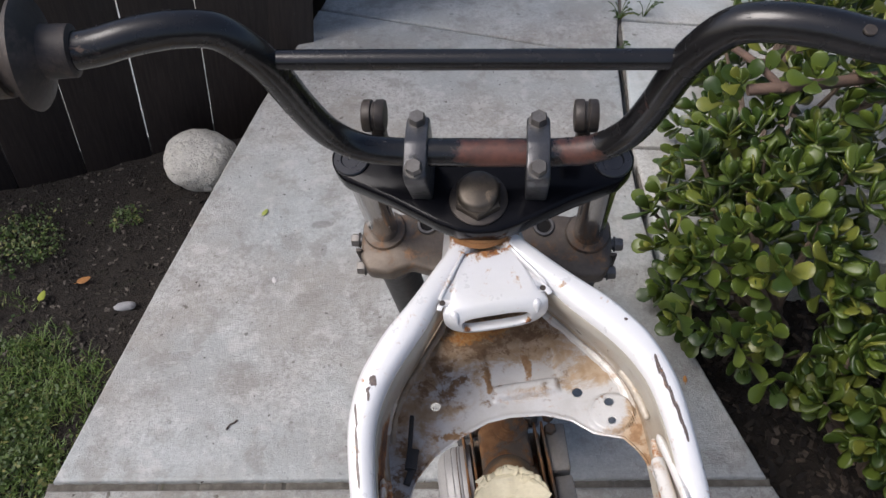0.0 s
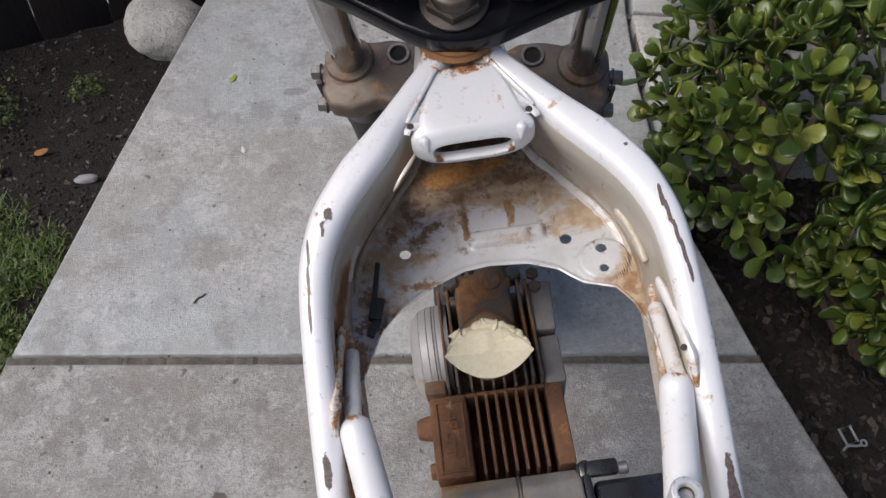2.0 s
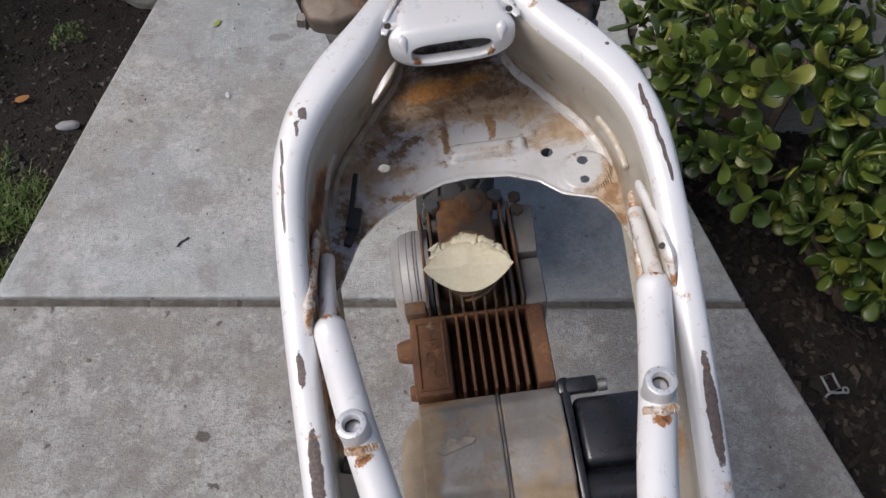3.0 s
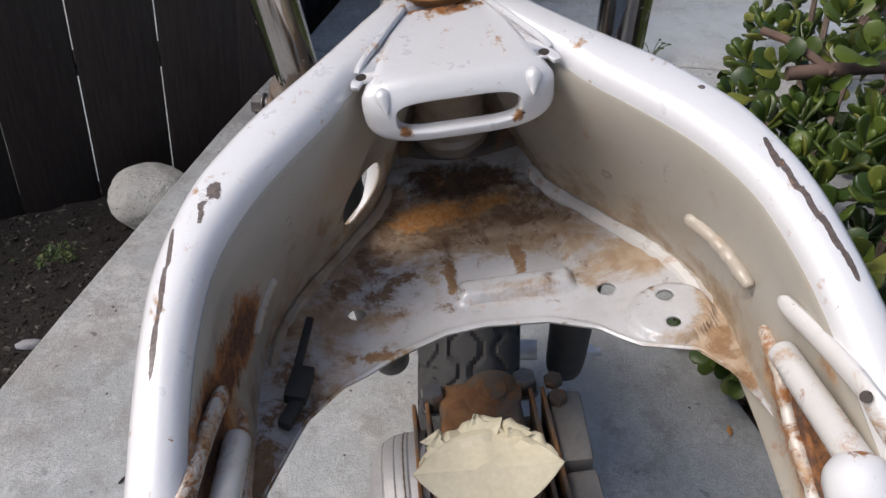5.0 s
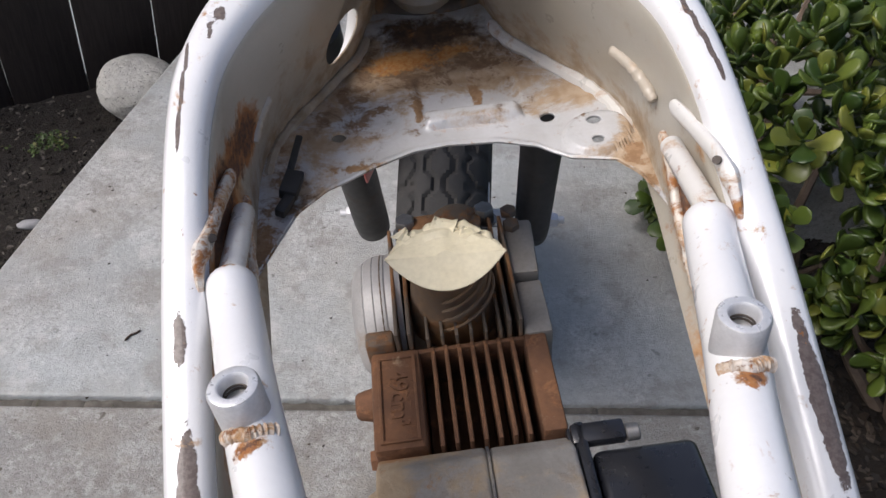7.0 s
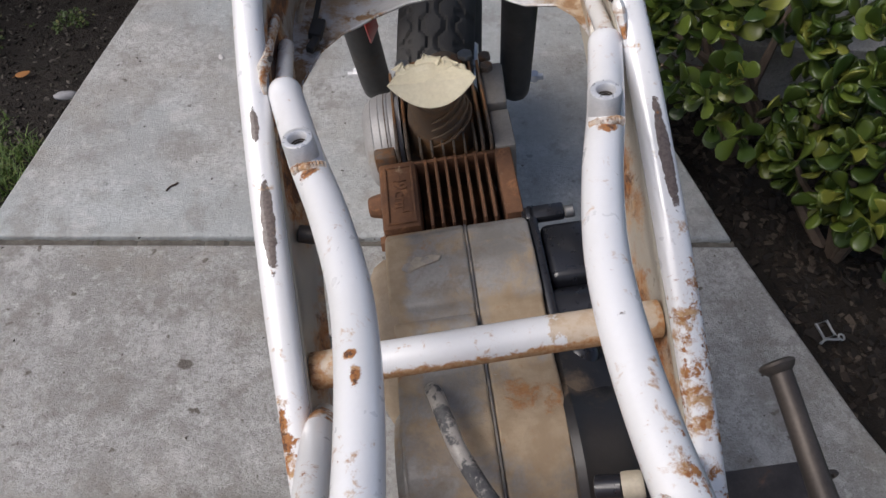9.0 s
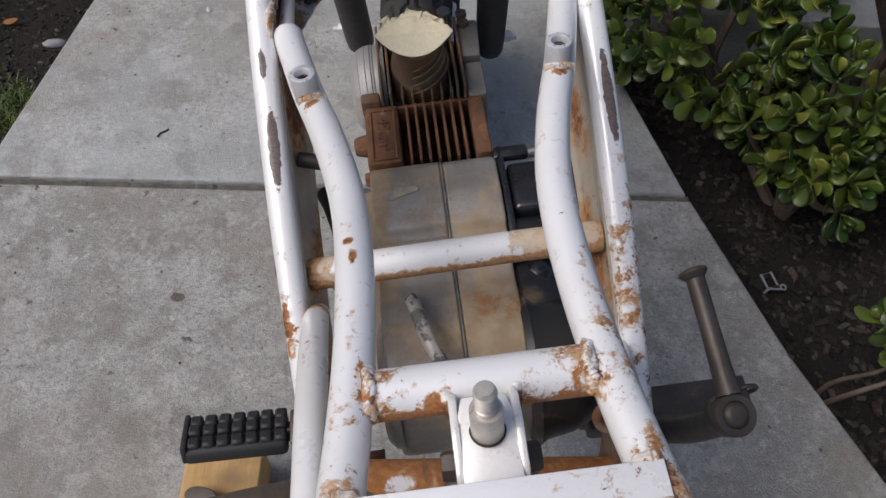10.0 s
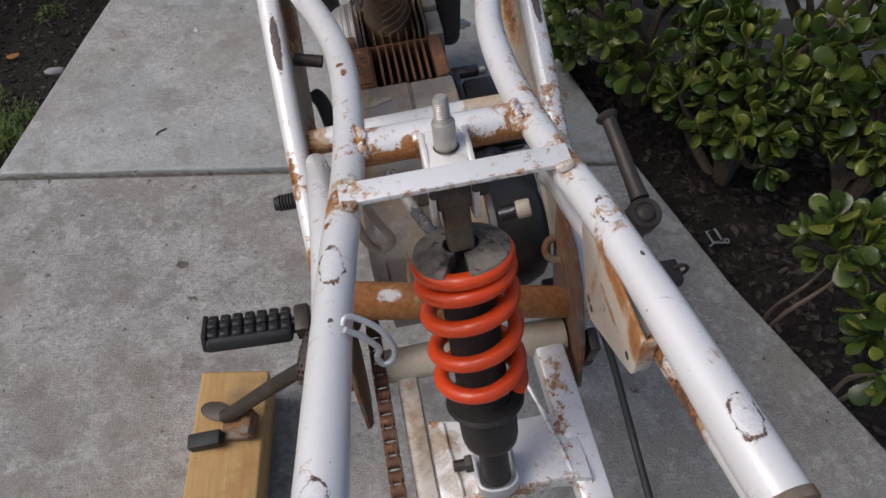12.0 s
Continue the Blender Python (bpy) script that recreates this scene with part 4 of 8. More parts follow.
for s in (-1, 1):
    sp = spar(s)
    panel = inner_panel(s, sp)
    if s < 0:
        LEFT_WALL = [sp, panel]
    # lumpy weld at the wall's front, the flattened lug behind it, and the round stub that holds the seat rail
    z = 0.0 if s > 0 else -0.006
    bm = new_bm()
    front = [(0.0960, -0.114, 0.6450), (0.1005, -0.128, 0.6450), (0.1042, -0.144, 0.6435), (0.1065, -0.160, 0.6410)] if s > 0 else [(0.0962, -0.110, 0.6410), (0.1005, -0.118, 0.6370), (0.1037, -0.126, 0.6330), (0.1058, -0.134, 0.6280)]
    lumpy_weld(bm, [(s * x, y, h) for x, y, h in front], 0.0036, 3)
    part("weld_bead", bm, PAINT_SEAM, sp, "lumpy dusty weld on the wall")
    bm = new_bm()
    lumpy_weld(bm, [(s * 0.1085, -0.172, 0.630 + z), (s * 0.1080, -0.190, 0.624 + z), (s * 0.1070, -0.206, 0.614 + z), (s * 0.1065, -0.224, 0.606 + z), (s * 0.1060, -0.25, 0.594)], 0.0031, 8)
    part("weld_bead", bm, RUSTY_SEAM, sp, "rust-eaten weld running down the wall")
    bm = new_bm()
    sweep(bm, path([(s * 0.1075, -0.180, 0.6535 + z), (s * 0.1082, -0.188, 0.655 + z), (s * 0.1098, -0.21, 0.659 + z), (s * 0.1112, -0.234, 0.6615 + z), (s * 0.1125, -0.246, 0.657), (s * 0.1135, -0.256, 0.648)], 4),
          [0.0016, 0.003, 0.0038, 0.0042] + [0.0044] * 9 + [0.005, 0.0054, 0.005, 0.0042, 0.0036, 0.003, 0.0026, 0.0022], 12, flat=(0.7, 1.0))
    lug = part("welded_lug", bm, PAINT_STUB if s > 0 else RUSTY_SEAM, sp, "flattened lug welded along the wall")
    bm = new_bm()
    rod(bm, (s * 0.1086, -0.2352, 0.6635 + z), (s * 0.1070, -0.2368, 0.6655 + z), 0.0019, seg=14, bev=0.0002)
    part("hole", bm, DARK_METAL, lug, "small dark drilled hole")
    bm = new_bm()
    lathe(bm, (s * 0.1047, -0.193, 0.6395 + z), (s * 0.1033, -0.252, 0.6475 + z * 0.5), [(0, 0.0040), (0.0008, 0.0050), (0.002, 0.0054), (0.058, 0.0057)], 18)
    part("tube_stub", bm, PAINT_STUB, sp, "short round stub in front of the seat rail")


def arch(x):
    """Rear edge of the floor plate over x."""
    rows = [(0.112, -0.215), (0.107, -0.19), (0.102, -0.172), (0.092, -0.156), (0.08, -0.151), (0.068, -0.146), (0.052, -0.131), (0.03, -0.122), (0.0, -0.119), (-0.02, -0.121), (-0.045, -0.131), (-0.07, -0.146), (-0.088, -0.166), (-0.098, -0.19), (-0.112, -0.225)]
    return table(x, rows, 1)


def floor_plate():
    bm = new_bm()
    n, m = 130, 76
    rows = []
    for i in range(n + 1):
        x = -0.111 + 0.222 * i / n
        y1 = min(0.028, 0.028 - max(0, (abs(x) - 0.040)) * 1.62)
        y0 = arch(x)
        if y1 < y0 + 0.004:
            y1 = y0 + 0.004
        line = []
        for j in range(m + 1):
            t = j / m
            y = y0 + (y1 - y0) * t
            z = 0.596 + 0.006 * max(0, (abs(x) - 0.06) / 0.05) + 0.010 * max(0, min(1, (y + 0.05) / 0.06)) ** 2
            e = max(0, 1 - ((x - 0.018) / 0.031) ** 8) * max(0, 1 - ((y + 0.093) / 0.0085) ** 4)       # pressed bar
            z += 0.0055 * min(1, e * 1.6)
            f = max(0, 1 - ((x - 0.018) / 0.033) ** 10) * max(0, 1 - ((y + 0.067) / 0.022) ** 6)
            z -= 0.0032 * min(1, f * 1.5)
            b = max(0, 1 - (((x - 0.087) / 0.020) ** 2 + ((y + 0.130) / 0.019) ** 2) ** 2)             # raised boss
            z += 0.0042 * min(1, b * 3)
            if j < 3:
                z += (0.0012, 0.0018, 0.0008)[j]
            line.append(Vector((x, y, z)))
        rows.append(line)
    holes = [(-0.065, -0.097, 0.0048), (0.063, -0.104, 0.0046), (0.087, -0.121, 0.0040), (0.0855, -0.1385, 0.0034)]
    skin(bm, rows, cap=False, wrap=False)
    thicken(bm, 0.0018)
    ob = part("floor_plate", bm, PAINT_PLATE, BIKE, "arched steel floor plate, white paint stained with rust and mud", smooth=50)
    for x, y, r in holes:
        cut(ob, bore((x, y, 0.6), (0, 0, 1), r, 0.02))
    for s in (-1, 1):
        bm = new_bm()
        ragged_weld(bm, [(s * (table(y, SPAR, 4) - 0.0062), y, table(y, SPAR, 5) + 0.0045) for y in (0.0, -0.02, -0.04, -0.06, -0.08, -0.1, -0.115, -0.13)], 0.0046 if s > 0 else 0.0034, 17, 4)
        # The left fillet's browner paint includes its shade, the right's whiter paint its highlight.
        part("weld_bead", bm, PAINT_SEAM if s < 0 else PAINT_STUB, ob, "rounded weld fillet between the plate and the wall")
    return ob


floor_plate()

# head tube and the rusty race under the upper clamp
TILT = pose(0, -0.0125, 0.78, 18.0, 0, 0)          # steering axis, not turned
STEER = TILT @ pose(0, 0, 0, 0, 0, -10.5)          # and turned with the bars
bm = new_bm()
lathe(bm, (0, 0, -0.178), (0, 0, 1), [(0, 0.023), (0.002, 0.0245), (0.012, 0.0245), (0.015, 0.0215), (0.112, 0.0215), (0.116, 0.0235), (0.132, 0.0235), (0.136, 0.021)], 32)
part("head_tube", bm, PAINT_HEAD, BIKE, "white steering head tube", TILT)
bm = new_bm()
lathe(bm, (0, 0, -0.052), (0, 0, 1), [(0, 0.025), (0.002, 0.0310), (0.007, 0.0330), (0.010, 0.0300), (0.013, 0.0305), (0.018, 0.027)], 32)
part("bearing_race", bm, BRIGHT_RUST, BIKE, "rusty steering bearing race", TILT)


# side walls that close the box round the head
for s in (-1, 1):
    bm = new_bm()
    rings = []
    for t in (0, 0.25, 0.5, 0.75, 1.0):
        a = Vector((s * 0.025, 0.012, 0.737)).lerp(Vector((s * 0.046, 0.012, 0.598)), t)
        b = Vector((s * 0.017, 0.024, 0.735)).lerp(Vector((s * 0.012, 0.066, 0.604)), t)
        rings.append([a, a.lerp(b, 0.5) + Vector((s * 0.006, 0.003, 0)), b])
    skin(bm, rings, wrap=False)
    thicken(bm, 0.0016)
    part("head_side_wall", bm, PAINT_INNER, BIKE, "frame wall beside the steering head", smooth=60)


def gusset():
    """Top plate between the spars, folded down round a slot."""
    bm = new_bm()
    m = Matrix.Translation((0, -0.055, 0.7175)) @ pose(0, 0, 0, 15.8, 0, 0)
    half = [(0.0, 0.024), (0.017, 0.024), (0.030, 0.006), (0.0440, -0.012), (0.0468, -0.0155), (0.0470, -0.0190), (0.0435, -0.0202), (0.0415, -0.0165), (0.0, -0.0165)]
    prism(bm, [q for q in half] + [(-x, y) for x, y in half[-2:0:-1]], -0.0034, -0.0013, m, 0.0006)
    ob = part("head_gusset", bm, PAINT_GUSSET, BIKE, "white head gusset with a folded slotted lip")
    for x in (-0.0420, 0.0402):
        cut(ob, bore((x, -0.0678, 0.7135), (0, -0.27, 0.96), 0.0023, 0.006, 16))
        bm = new_bm()
        rod(bm, (x, -0.0674, 0.7104), (x, -0.0678, 0.7126), 0.0025, seg=16, bev=0.0001)
        part("hole", bm, DARK_METAL, ob, "small dark screw hole")
    # folded lip: from a racetrack slot out to the apron's edge and up into the plate
    bm = new_bm()
    n, rings = 64, []
    for i in range(n):
        a = 2 * math.pi * i / n
        c, s = math.cos(a), math.sin(a)
        sx = math.copysign(abs(c) ** 0.42, c)
        sz = math.copysign(abs(s) ** 0.6, s)
        ox = math.copysign(abs(c) ** 0.46, c)
        inner = Vector((-0.001 + 0.0275 * sx, -0.0825 + 0.002 * max(0, s), 0.6962 + 0.0066 * sz))
        if s <= 0:
            outer = Vector((0.0432 * ox, -0.0805 + 0.005 * abs(ox) ** 3, 0.700 - 0.0165 * abs(s) ** 0.6))
        else:
            k = abs(s) ** 0.5
            outer = Vector((0.0432 * ox, -0.0765 + 0.0035 * k, 0.700 + 0.0128 * k))
        rows = [inner + Vector((0, 0.0065, 0)), inner + Vector((0, 0.002, 0))]
        for t, b in ((0.05, 0.0008), (0.15, 0.0014), (0.35, 0.0018), (0.6, 0.0020), (0.8, 0.0018), (0.93, 0.0009), (1.0, 0.0)):
            q = inner.lerp(outer, t)
            q.y -= b * (1.0 if s <= 0 else 1.0 + 0.2 * s)
            rows.append(q)
        edge = outer + Vector((0, 0.0035, 0.0005))
        w = max(0.0, min(1.0, (s - 0.12) / 0.4))
        rows.append(edge.lerp(Vector((outer.x * 0.83, -0.0675, 0.7139)), w))
        rows.append(edge.lerp(Vector((outer.x * 0.78, -0.060, 0.7160)), w))
        rows.append(edge.lerp(Vector((outer.x * 0.66, -0.044, 0.7204)), w))
        rows.append(edge.lerp(Vector((outer.x * 0.45, -0.030, 0.7240)), w))
        rings.append(rows)
    skin(bm, rings, loop=True, wrap=False)
    part("slotted_lip", bm, PAINT_GUSSET, ob, "rolled lip round a long slot with rusty edge", smooth=70)
    for s in (-1, 1):
        bm = new_bm()
        sweep(bm, path([(s * 0.0345, -0.0725, 0.7095), (s * 0.0335, -0.0775, 0.7065), (s * 0.0325, -0.0835, 0.701)], 5), [0.0006, 0.0014, 0.0022, 0.003, 0.0037, 0.004, 0.0037, 0.003, 0.0022, 0.0014, 0.0006], 10)
        part("pressed_fold", bm, PAINT_GUSSET, ob, "pressed fold at the lip's corner")
        bm = new_bm()
        sweep(bm, path([(s * 0.019, -0.030, 0.7260), (s * 0.033, -0.050, 0.7195), (s * 0.041, -0.061, 0.7155), (s * 0.0435, -0.0645, 0.7125)], 5), 0.0017, 8)
        part("seam", bm, PAINT_GUSSET, ob, "raised weld seam along the spar")
    return ob


gusset()

# oval hole through the left wall
WALL_OUT = Vector((-0.925, 0.36, 0.15)).normalized()
for ob in LEFT_WALL:
    wide = 0.031 if ob is LEFT_WALL[0] else 0.0185
    cut(ob, bore((-0.0555, -0.042, 0.632), WALL_OUT, wide, 0.05, 36, (0.95, 1.0), (0.05, 0.05, 1)))

# black tie clip on the floor plate
bm = new_bm()
for c, s, t in (((-0.089, -0.150, 0.609), (0.010, 0.018, 0.007), 12), ((-0.088, -0.128, 0.611), (0.004, 0.036, 0.003), 8), ((-0.0925, -0.164, 0.607), (0.006, 0.014, 0.006), 24)):
    box(bm, (0, 0, 0), s, 0.001, Matrix.Translation(c) @ pose(0, 0, 0, 0, 14, -t))
part("cable_clip", bm, RUBBER, BIKE, "black plastic cable clip")


# ---- seat rails and cross members ----
RAIL = [(0.1037, -0.2440, 0.6450), (0.1020, -0.2520, 0.6445), (0.0985, -0.268, 0.644), (0.0865, -0.318, 0.652), (0.073, -0.366, 0.660), (0.0625, -0.415, 0.6665), (0.0585, -0.455, 0.6725), (0.0582, -0.50, 0.6785), (0.061, -0.55, 0.686), (0.0665, -0.60, 0.695), (0.0738, -0.65, 0.7055), (0.0830, -0.715, 0.7125), (0.0930, -0.79, 0.7165), (0.0990, -0.834, 0.719)]
for s in (-1, 1):
    q = path([(s * x, y, z) for x, y, z in RAIL], 5)
    bm = new_bm()
    rs = [0.0108 * (0.50, 0.62, 0.76, 0.87, 0.95)[i] if i < 5 else 0.0108 for i in range(len(q))]
    rs = [r if Vector(p).y > -0.70 else 0.0108 + 0.0022 * min(1, (-0.70 - p.y) / 0.1) for r, p in zip(rs, q)]
    sweep(bm, q, rs, 22)
    rail = part("seat_rail", bm, PAINT_RAIL, BIKE, "white bent seat rail tube with rust spots")
    bm = new_bm()
    e, ed = q[-1], (q[-1] - q[-2]).normalized()
    lathe(bm, e - ed * 0.003, e + ed, [(0, 0.0128), (0, 0.0135), (0.0045, 0.0134), (0.005, 0.0128), (0.005, 0.0112), (0.0033, 0.0108), (0.0033, 0.0)], 26)
    part("tube_end", bm, RUST_STEEL, rail, "rusty cut tube end")
    c = Vector((s * 0.0845 - 0.001, -0.3255 if s > 0 else -0.3265, 0.652))
    d = Vector((0, 0.10, 1)).normalized()
    bm = new_bm()
    lathe(bm, c + d * 0.003, c + d, [(0, 0.0086), (0.0, 0.0090), (0.0195, 0.0090), (0.0206, 0.0083), (0.0206, 0.0052), (0.0195, 0.0046), (0.002, 0.0044), (0.002, 0.0)], 28)
    boss = part("threaded_boss", bm, ZINC, rail, "bare metal threaded boss welded on the rail")
    bm = new_bm()
    lathe(bm, c + d * 0.0225, c + d, [(-0.006, 0.0050), (-0.006, 0.0080), (0.0002, 0.0086), (0.0012, 0.0084), (0.0014, 0.0080), (0.0014, 0.0056), (0.0004, 0.0050), (-0.006, 0.0046)], 28)
    part("rim", bm, BARE_RIM, boss, "bright bare metal rim")
    bm = new_bm()
    rod(bm, c + d * 0.006, c + d * 0.0072, 0.0042, seg=18, bev=0.0002)
    for k in range(7):
        ring(bm, c + d * (0.009 + 0.0016 * k), d, 0.0046, 0.0006, 20, 6)
    part("thread", bm, DARK_METAL, boss, "dark thread inside")
    bm = new_bm()
    lumpy_weld(bm, [(s * 0.0822 + 0.0104 * math.sin(k), -0.3372 + 0.003 * abs(math.sin(k)), 0.6550 + 0.0104 * math.cos(k)) for k in (-0.95, -0.6, -0.3, 0.0, 0.3, 0.6, 0.95)], 0.0030, 5)
    part("weld_bead", bm, WELD, rail, "rusty weld behind the boss")
    # joint beads where the cross members meet
    bm = new_bm()
    g = random.Random(9 + s)
    ring_pts = [Vector((s * (0.0500 + 0.0030 * math.sin(2 * k) ** 2), -0.5535 + 0.0125 * math.cos(k), 0.6855 + 0.0125 * math.sin(k))) for k in (0.3 + 2.7 * i / 24 for i in range(25))]
    lumpy_weld(bm, ring_pts[::3], 0.0027, 4 + s)
    for k, rr in ((0.9, 0.0040), (1.7, 0.0036), (2.35, 0.0044)):
        blob = bmesh.ops.create_icosphere(bm, subdivisions=2, radius=rr, matrix=Matrix.Translation((s * 0.0520, -0.5535 + 0.0115 * math.cos(k), 0.6855 + 0.0115 * math.sin(k))) @ Matrix.Diagonal((0.9, 1, 0.62, 1)))
        for v in blob["verts"]:
            v.co += v.co.normalized() * 0.0004 * noise.noise(v.co * 300)
    part("weld_bead", bm, PAINT_CROSS, rail, "lumpy rusty weld at the cross tube")
    bm = new_bm()
    ragged_weld(bm, [(s * 0.057, -0.6055, 0.7095), (s * 0.062, -0.6045, 0.7105), (s * 0.0675, -0.6045, 0.7105)], 0.0030, 31)
    part("weld_bead", bm, WELD, rail, "lumpy weld at the flat bar")
    bm = new_bm()
    ragged_weld(bm, [(s * 0.059, -0.6235, 0.711), (s * 0.064, -0.6245, 0.7125), (s * 0.069, -0.6235, 0.7135)], 0.0032, 37)
    part("weld_bead", bm, WELD, rail, "lumpy weld at the flat bar")

# upper cross tube with the shock bracket
bm = new_bm()
rod(bm, (-0.055, -0.5535, 0.6855), (0.055, -0.5535, 0.6855), 0.0125, seg=24)
cross = part("cross_tube", bm, PAINT_CROSS, BIKE, "white cross tube, rusty underneath and at its ends")
bm = new_bm()
for s in (-1, 1):
    prism(bm, [(-0.5600, 0.695), (-0.566, 0.7030), (-0.583, 0.7055), (-0.600, 0.7010), (-0.606, 0.694), (-0.606, 0.655), (-0.590, 0.643), (-0.575, 0.645), (-0.564, 0.668)], s * 0.0160, s * 0.0120, Matrix(((0, 0, 1, 0), (1, 0, 0, 0), (0, 1, 0, 0), (0, 0, 0, 1))), 0.0015)
bracket = part("shock_bracket", bm, PAINT_BRACKET, cross, "dirty white welded bracket for the shock")
for s in (-1, 1):
    bm = new_bm()
    ragged_weld(bm, [(s * 0.0168, -0.559, 0.6962), (s * 0.0166, -0.5625, 0.6932), (s * 0.0160, -0.5655, 0.688), (s * 0.0155, -0.566, 0.680)], 0.0026, 44 + s)
    part("weld_bead", bm, PAINT_BRACKET, bracket, "rusty weld between bracket and tube")
bm = new_bm()
prism(bm, [(-0.013, 0.006), (-0.010, 0.016), (0.010, 0.016), (0.013, 0.006), (0.013, -0.022), (-0.013, -0.022)], -0.0025, 0.0, Matrix.Translation((0, -0.5825, 0.7030)) @ pose(0, 0, 0, 5, 0, 0), 0.0008)
part("bracket_web", bm, PAINT_BRACKET, bracket, "white web of the bracket")
bm = new_bm()
d = Vector((0, 0.16, 1)).normalized()
b0 = Vector((0, -0.5825, 0.7010))
lathe(bm, b0, b0 + d, [(0, 0.0070), (0.0005, 0.0074), (0.0205, 0.0074), (0.0215, 0.0068), (0.0215, 0.0052), (0.0240, 0.0050), (0.0243, 0.0044), (0.026, 0.0047), (0.0365, 0.0047), (0.0385, 0.0036), (0.0388, 0.0)], 24)
for k in range(8):
    ring(bm, b0 + d * (0.0255 + 0.0014 * k), d, 0.0047, 0.0004, 20, 5)
part("stud", bm, STUD, bracket, "bare steel stud with a threaded end")
bm = new_bm()
ring(bm, b0 + d * 0.0022, d, 0.0077, 0.0006, 26, 6)
part("dirt_ring", bm, DARK_METAL, bracket, "dark ring round the stud's foot")
for s in (-1, 1):
    bm = new_bm()
    rod(bm, (s * 0.0135, -0.6065, 0.6875), (s * 0.0135, -0.6085, 0.690), 0.0032, seg=14, bev=0.0004)
    part("bolt_hole", bm, DARK_METAL, bracket, "small dark hole")

# flat bar
bm = new_bm()
box(bm, (0, -0.614, 0.7105), (0.139, 0.0165, 0.0042), 0.0009, None)
part("flat_bar", bm, PAINT_CROSS, BIKE, "white flat cross bar with chipped paint")
# lower cross tube in front of it
bm = new_bm()
sweep(bm, path([(-0.107, -0.404, 0.555), (-0.04, -0.404, 0.557), (0.04, -0.403, 0.557), (0.107, -0.402, 0.555)], 4), 0.0118, 22)
part("cross_tube", bm, PAINT_LOWER, BIKE, "white lower cross tube, rusty below and tan at one end")
# rusty tube at the pivot plates
bm = new_bm()
rod(bm, (-0.106, -0.543, 0.499), (0.106, -0.543, 0.421), 0.0175, 0.0155, seg=28)
part("cross_tube", bm, PAINT_TUBE3, BIKE, "rusty brown cross tube with a flake of white paint")

for s in (-1, 1):
    # pivot plates
    bm = new_bm()
    prism(bm, [(-0.497, 0.525), (-0.50, 0.44), (-0.515, 0.36), (-0.545, 0.322), (-0.585, 0.325), (-0.605, 0.36), (-0.600, 0.43), (-0.575, 0.50), (-0.55, 0.52)], s * 0.107, s * 0.103, Matrix(((0, 0, 1, 0), (1, 0, 0, 0), (0, 1, 0, 0), (0, 0, 0, 1))), 0.0008)
    plate = part("pivot_plate", bm, RUST_STEEL, BIKE, "rusty swingarm pivot plate")
    bm = new_bm()
    hexbolt(bm, (s * 0.107, -0.557, 0.375), (s, 0, 0), 0.021, 0.011, 0.014)
    part("pivot_nut", bm, DARK_METAL, plate, "dark pivot nut")
    # lower subframe tube under the rail
    bm = new_bm()
    if s > 0:
        way = [(0.108, -0.45, 0.500), (0.0985, -0.50, 0.553), (0.0865, -0.55, 0.606), (0.0835, -0.60, 0.636), (0.0855, -0.66, 0.663), (0.0895, -0.73, 0.680), (0.0962, -0.80, 0.694), (0.1005, -0.84, 0.701)]
    else:
        way = [(-0.107, -0.424, 0.530), (-0.0995, -0.455, 0.578), (-0.0925, -0.50, 0.622), (-0.0875, -0.55, 0.655), (-0.0850, -0.60, 0.674), (-0.0860, -0.66, 0.684), (-0.0895, -0.73, 0.693), (-0.0962, -0.80, 0.701), (-0.1005, -0.84, 0.706)]
    sweep(bm, path(way, 5), 0.0088, 16)
    part("subframe_tube", bm, PAINT_SUB, BIKE, "lower subframe tube, white with rust streaks")
# side plate under the right rail, and the ring boss
bm = new_bm()
prism(bm, [(-0.636, 0.692), (-0.643, 0.668), (-0.664, 0.624), (-0.669, 0.619), (-0.676, 0.6185), (-0.731, 0.656), (-0.737, 0.661), (-0.7395, 0.667), (-0.7395, 0.702), (-0.70, 0.700), (-0.66, 0.697)], 0.0745, 0.0720, Matrix(((0, 0, 1, 0), (1, 0, 0, 0), (0, 1, 0, 0), (0, 0, 0, 1))), 0.0008)
prism(bm, [(0.0735, 0.668), (0.080, 0.668), (0.081, 0.672), (0.081, 0.70), (0.0735, 0.70)], 0.7375, 0.7395, Matrix(((1, 0, 0, 0), (0, 0, -1, 0), (0, 1, 0, 0), (0, 0, 0, 1))), 0.0004)
sp = part("side_plate", bm, rusty_paint("streaked_plate_paint", lo=0.60, hi=0.74, scale=48, spots=[((0.073, -0.69, 0.698), (0.02, 0.06, 0.018), 0.34), ((0.073, -0.733, 0.69), (0.02, 0.016, 0.03), 0.30), ((0.073, -0.672, 0.66), (0.02, 0.008, 0.04), 0.20), ((0.073, -0.70, 0.668), (0.02, 0.03, 0.006), 0.24)], base=((0.70, 0.65, 0.56), (0.62, 0.55, 0.45)), sheen=0.0, dark=False), BIKE, "cream-white side plate with rust runs")
for y, z in ((-0.729, 0.668), (-0.668, 0.632), (-0.674, 0.630)):
    bm = new_bm()
    rod(bm, (0.0722, y, z), (0.0717, y, z), 0.0026, seg=14, bev=0.0001)
    part("hole", bm, DARK_METAL, sp, "small hole")
bm = new_bm()
ring(bm, (0.1035, -0.5095, 0.4645), (-0.15, -0.75, 0.65), 0.0112, 0.0040, 28, 10)
part("ring_lug", bm, RUST_STEEL, BIKE, "rusty ring-shaped lug")


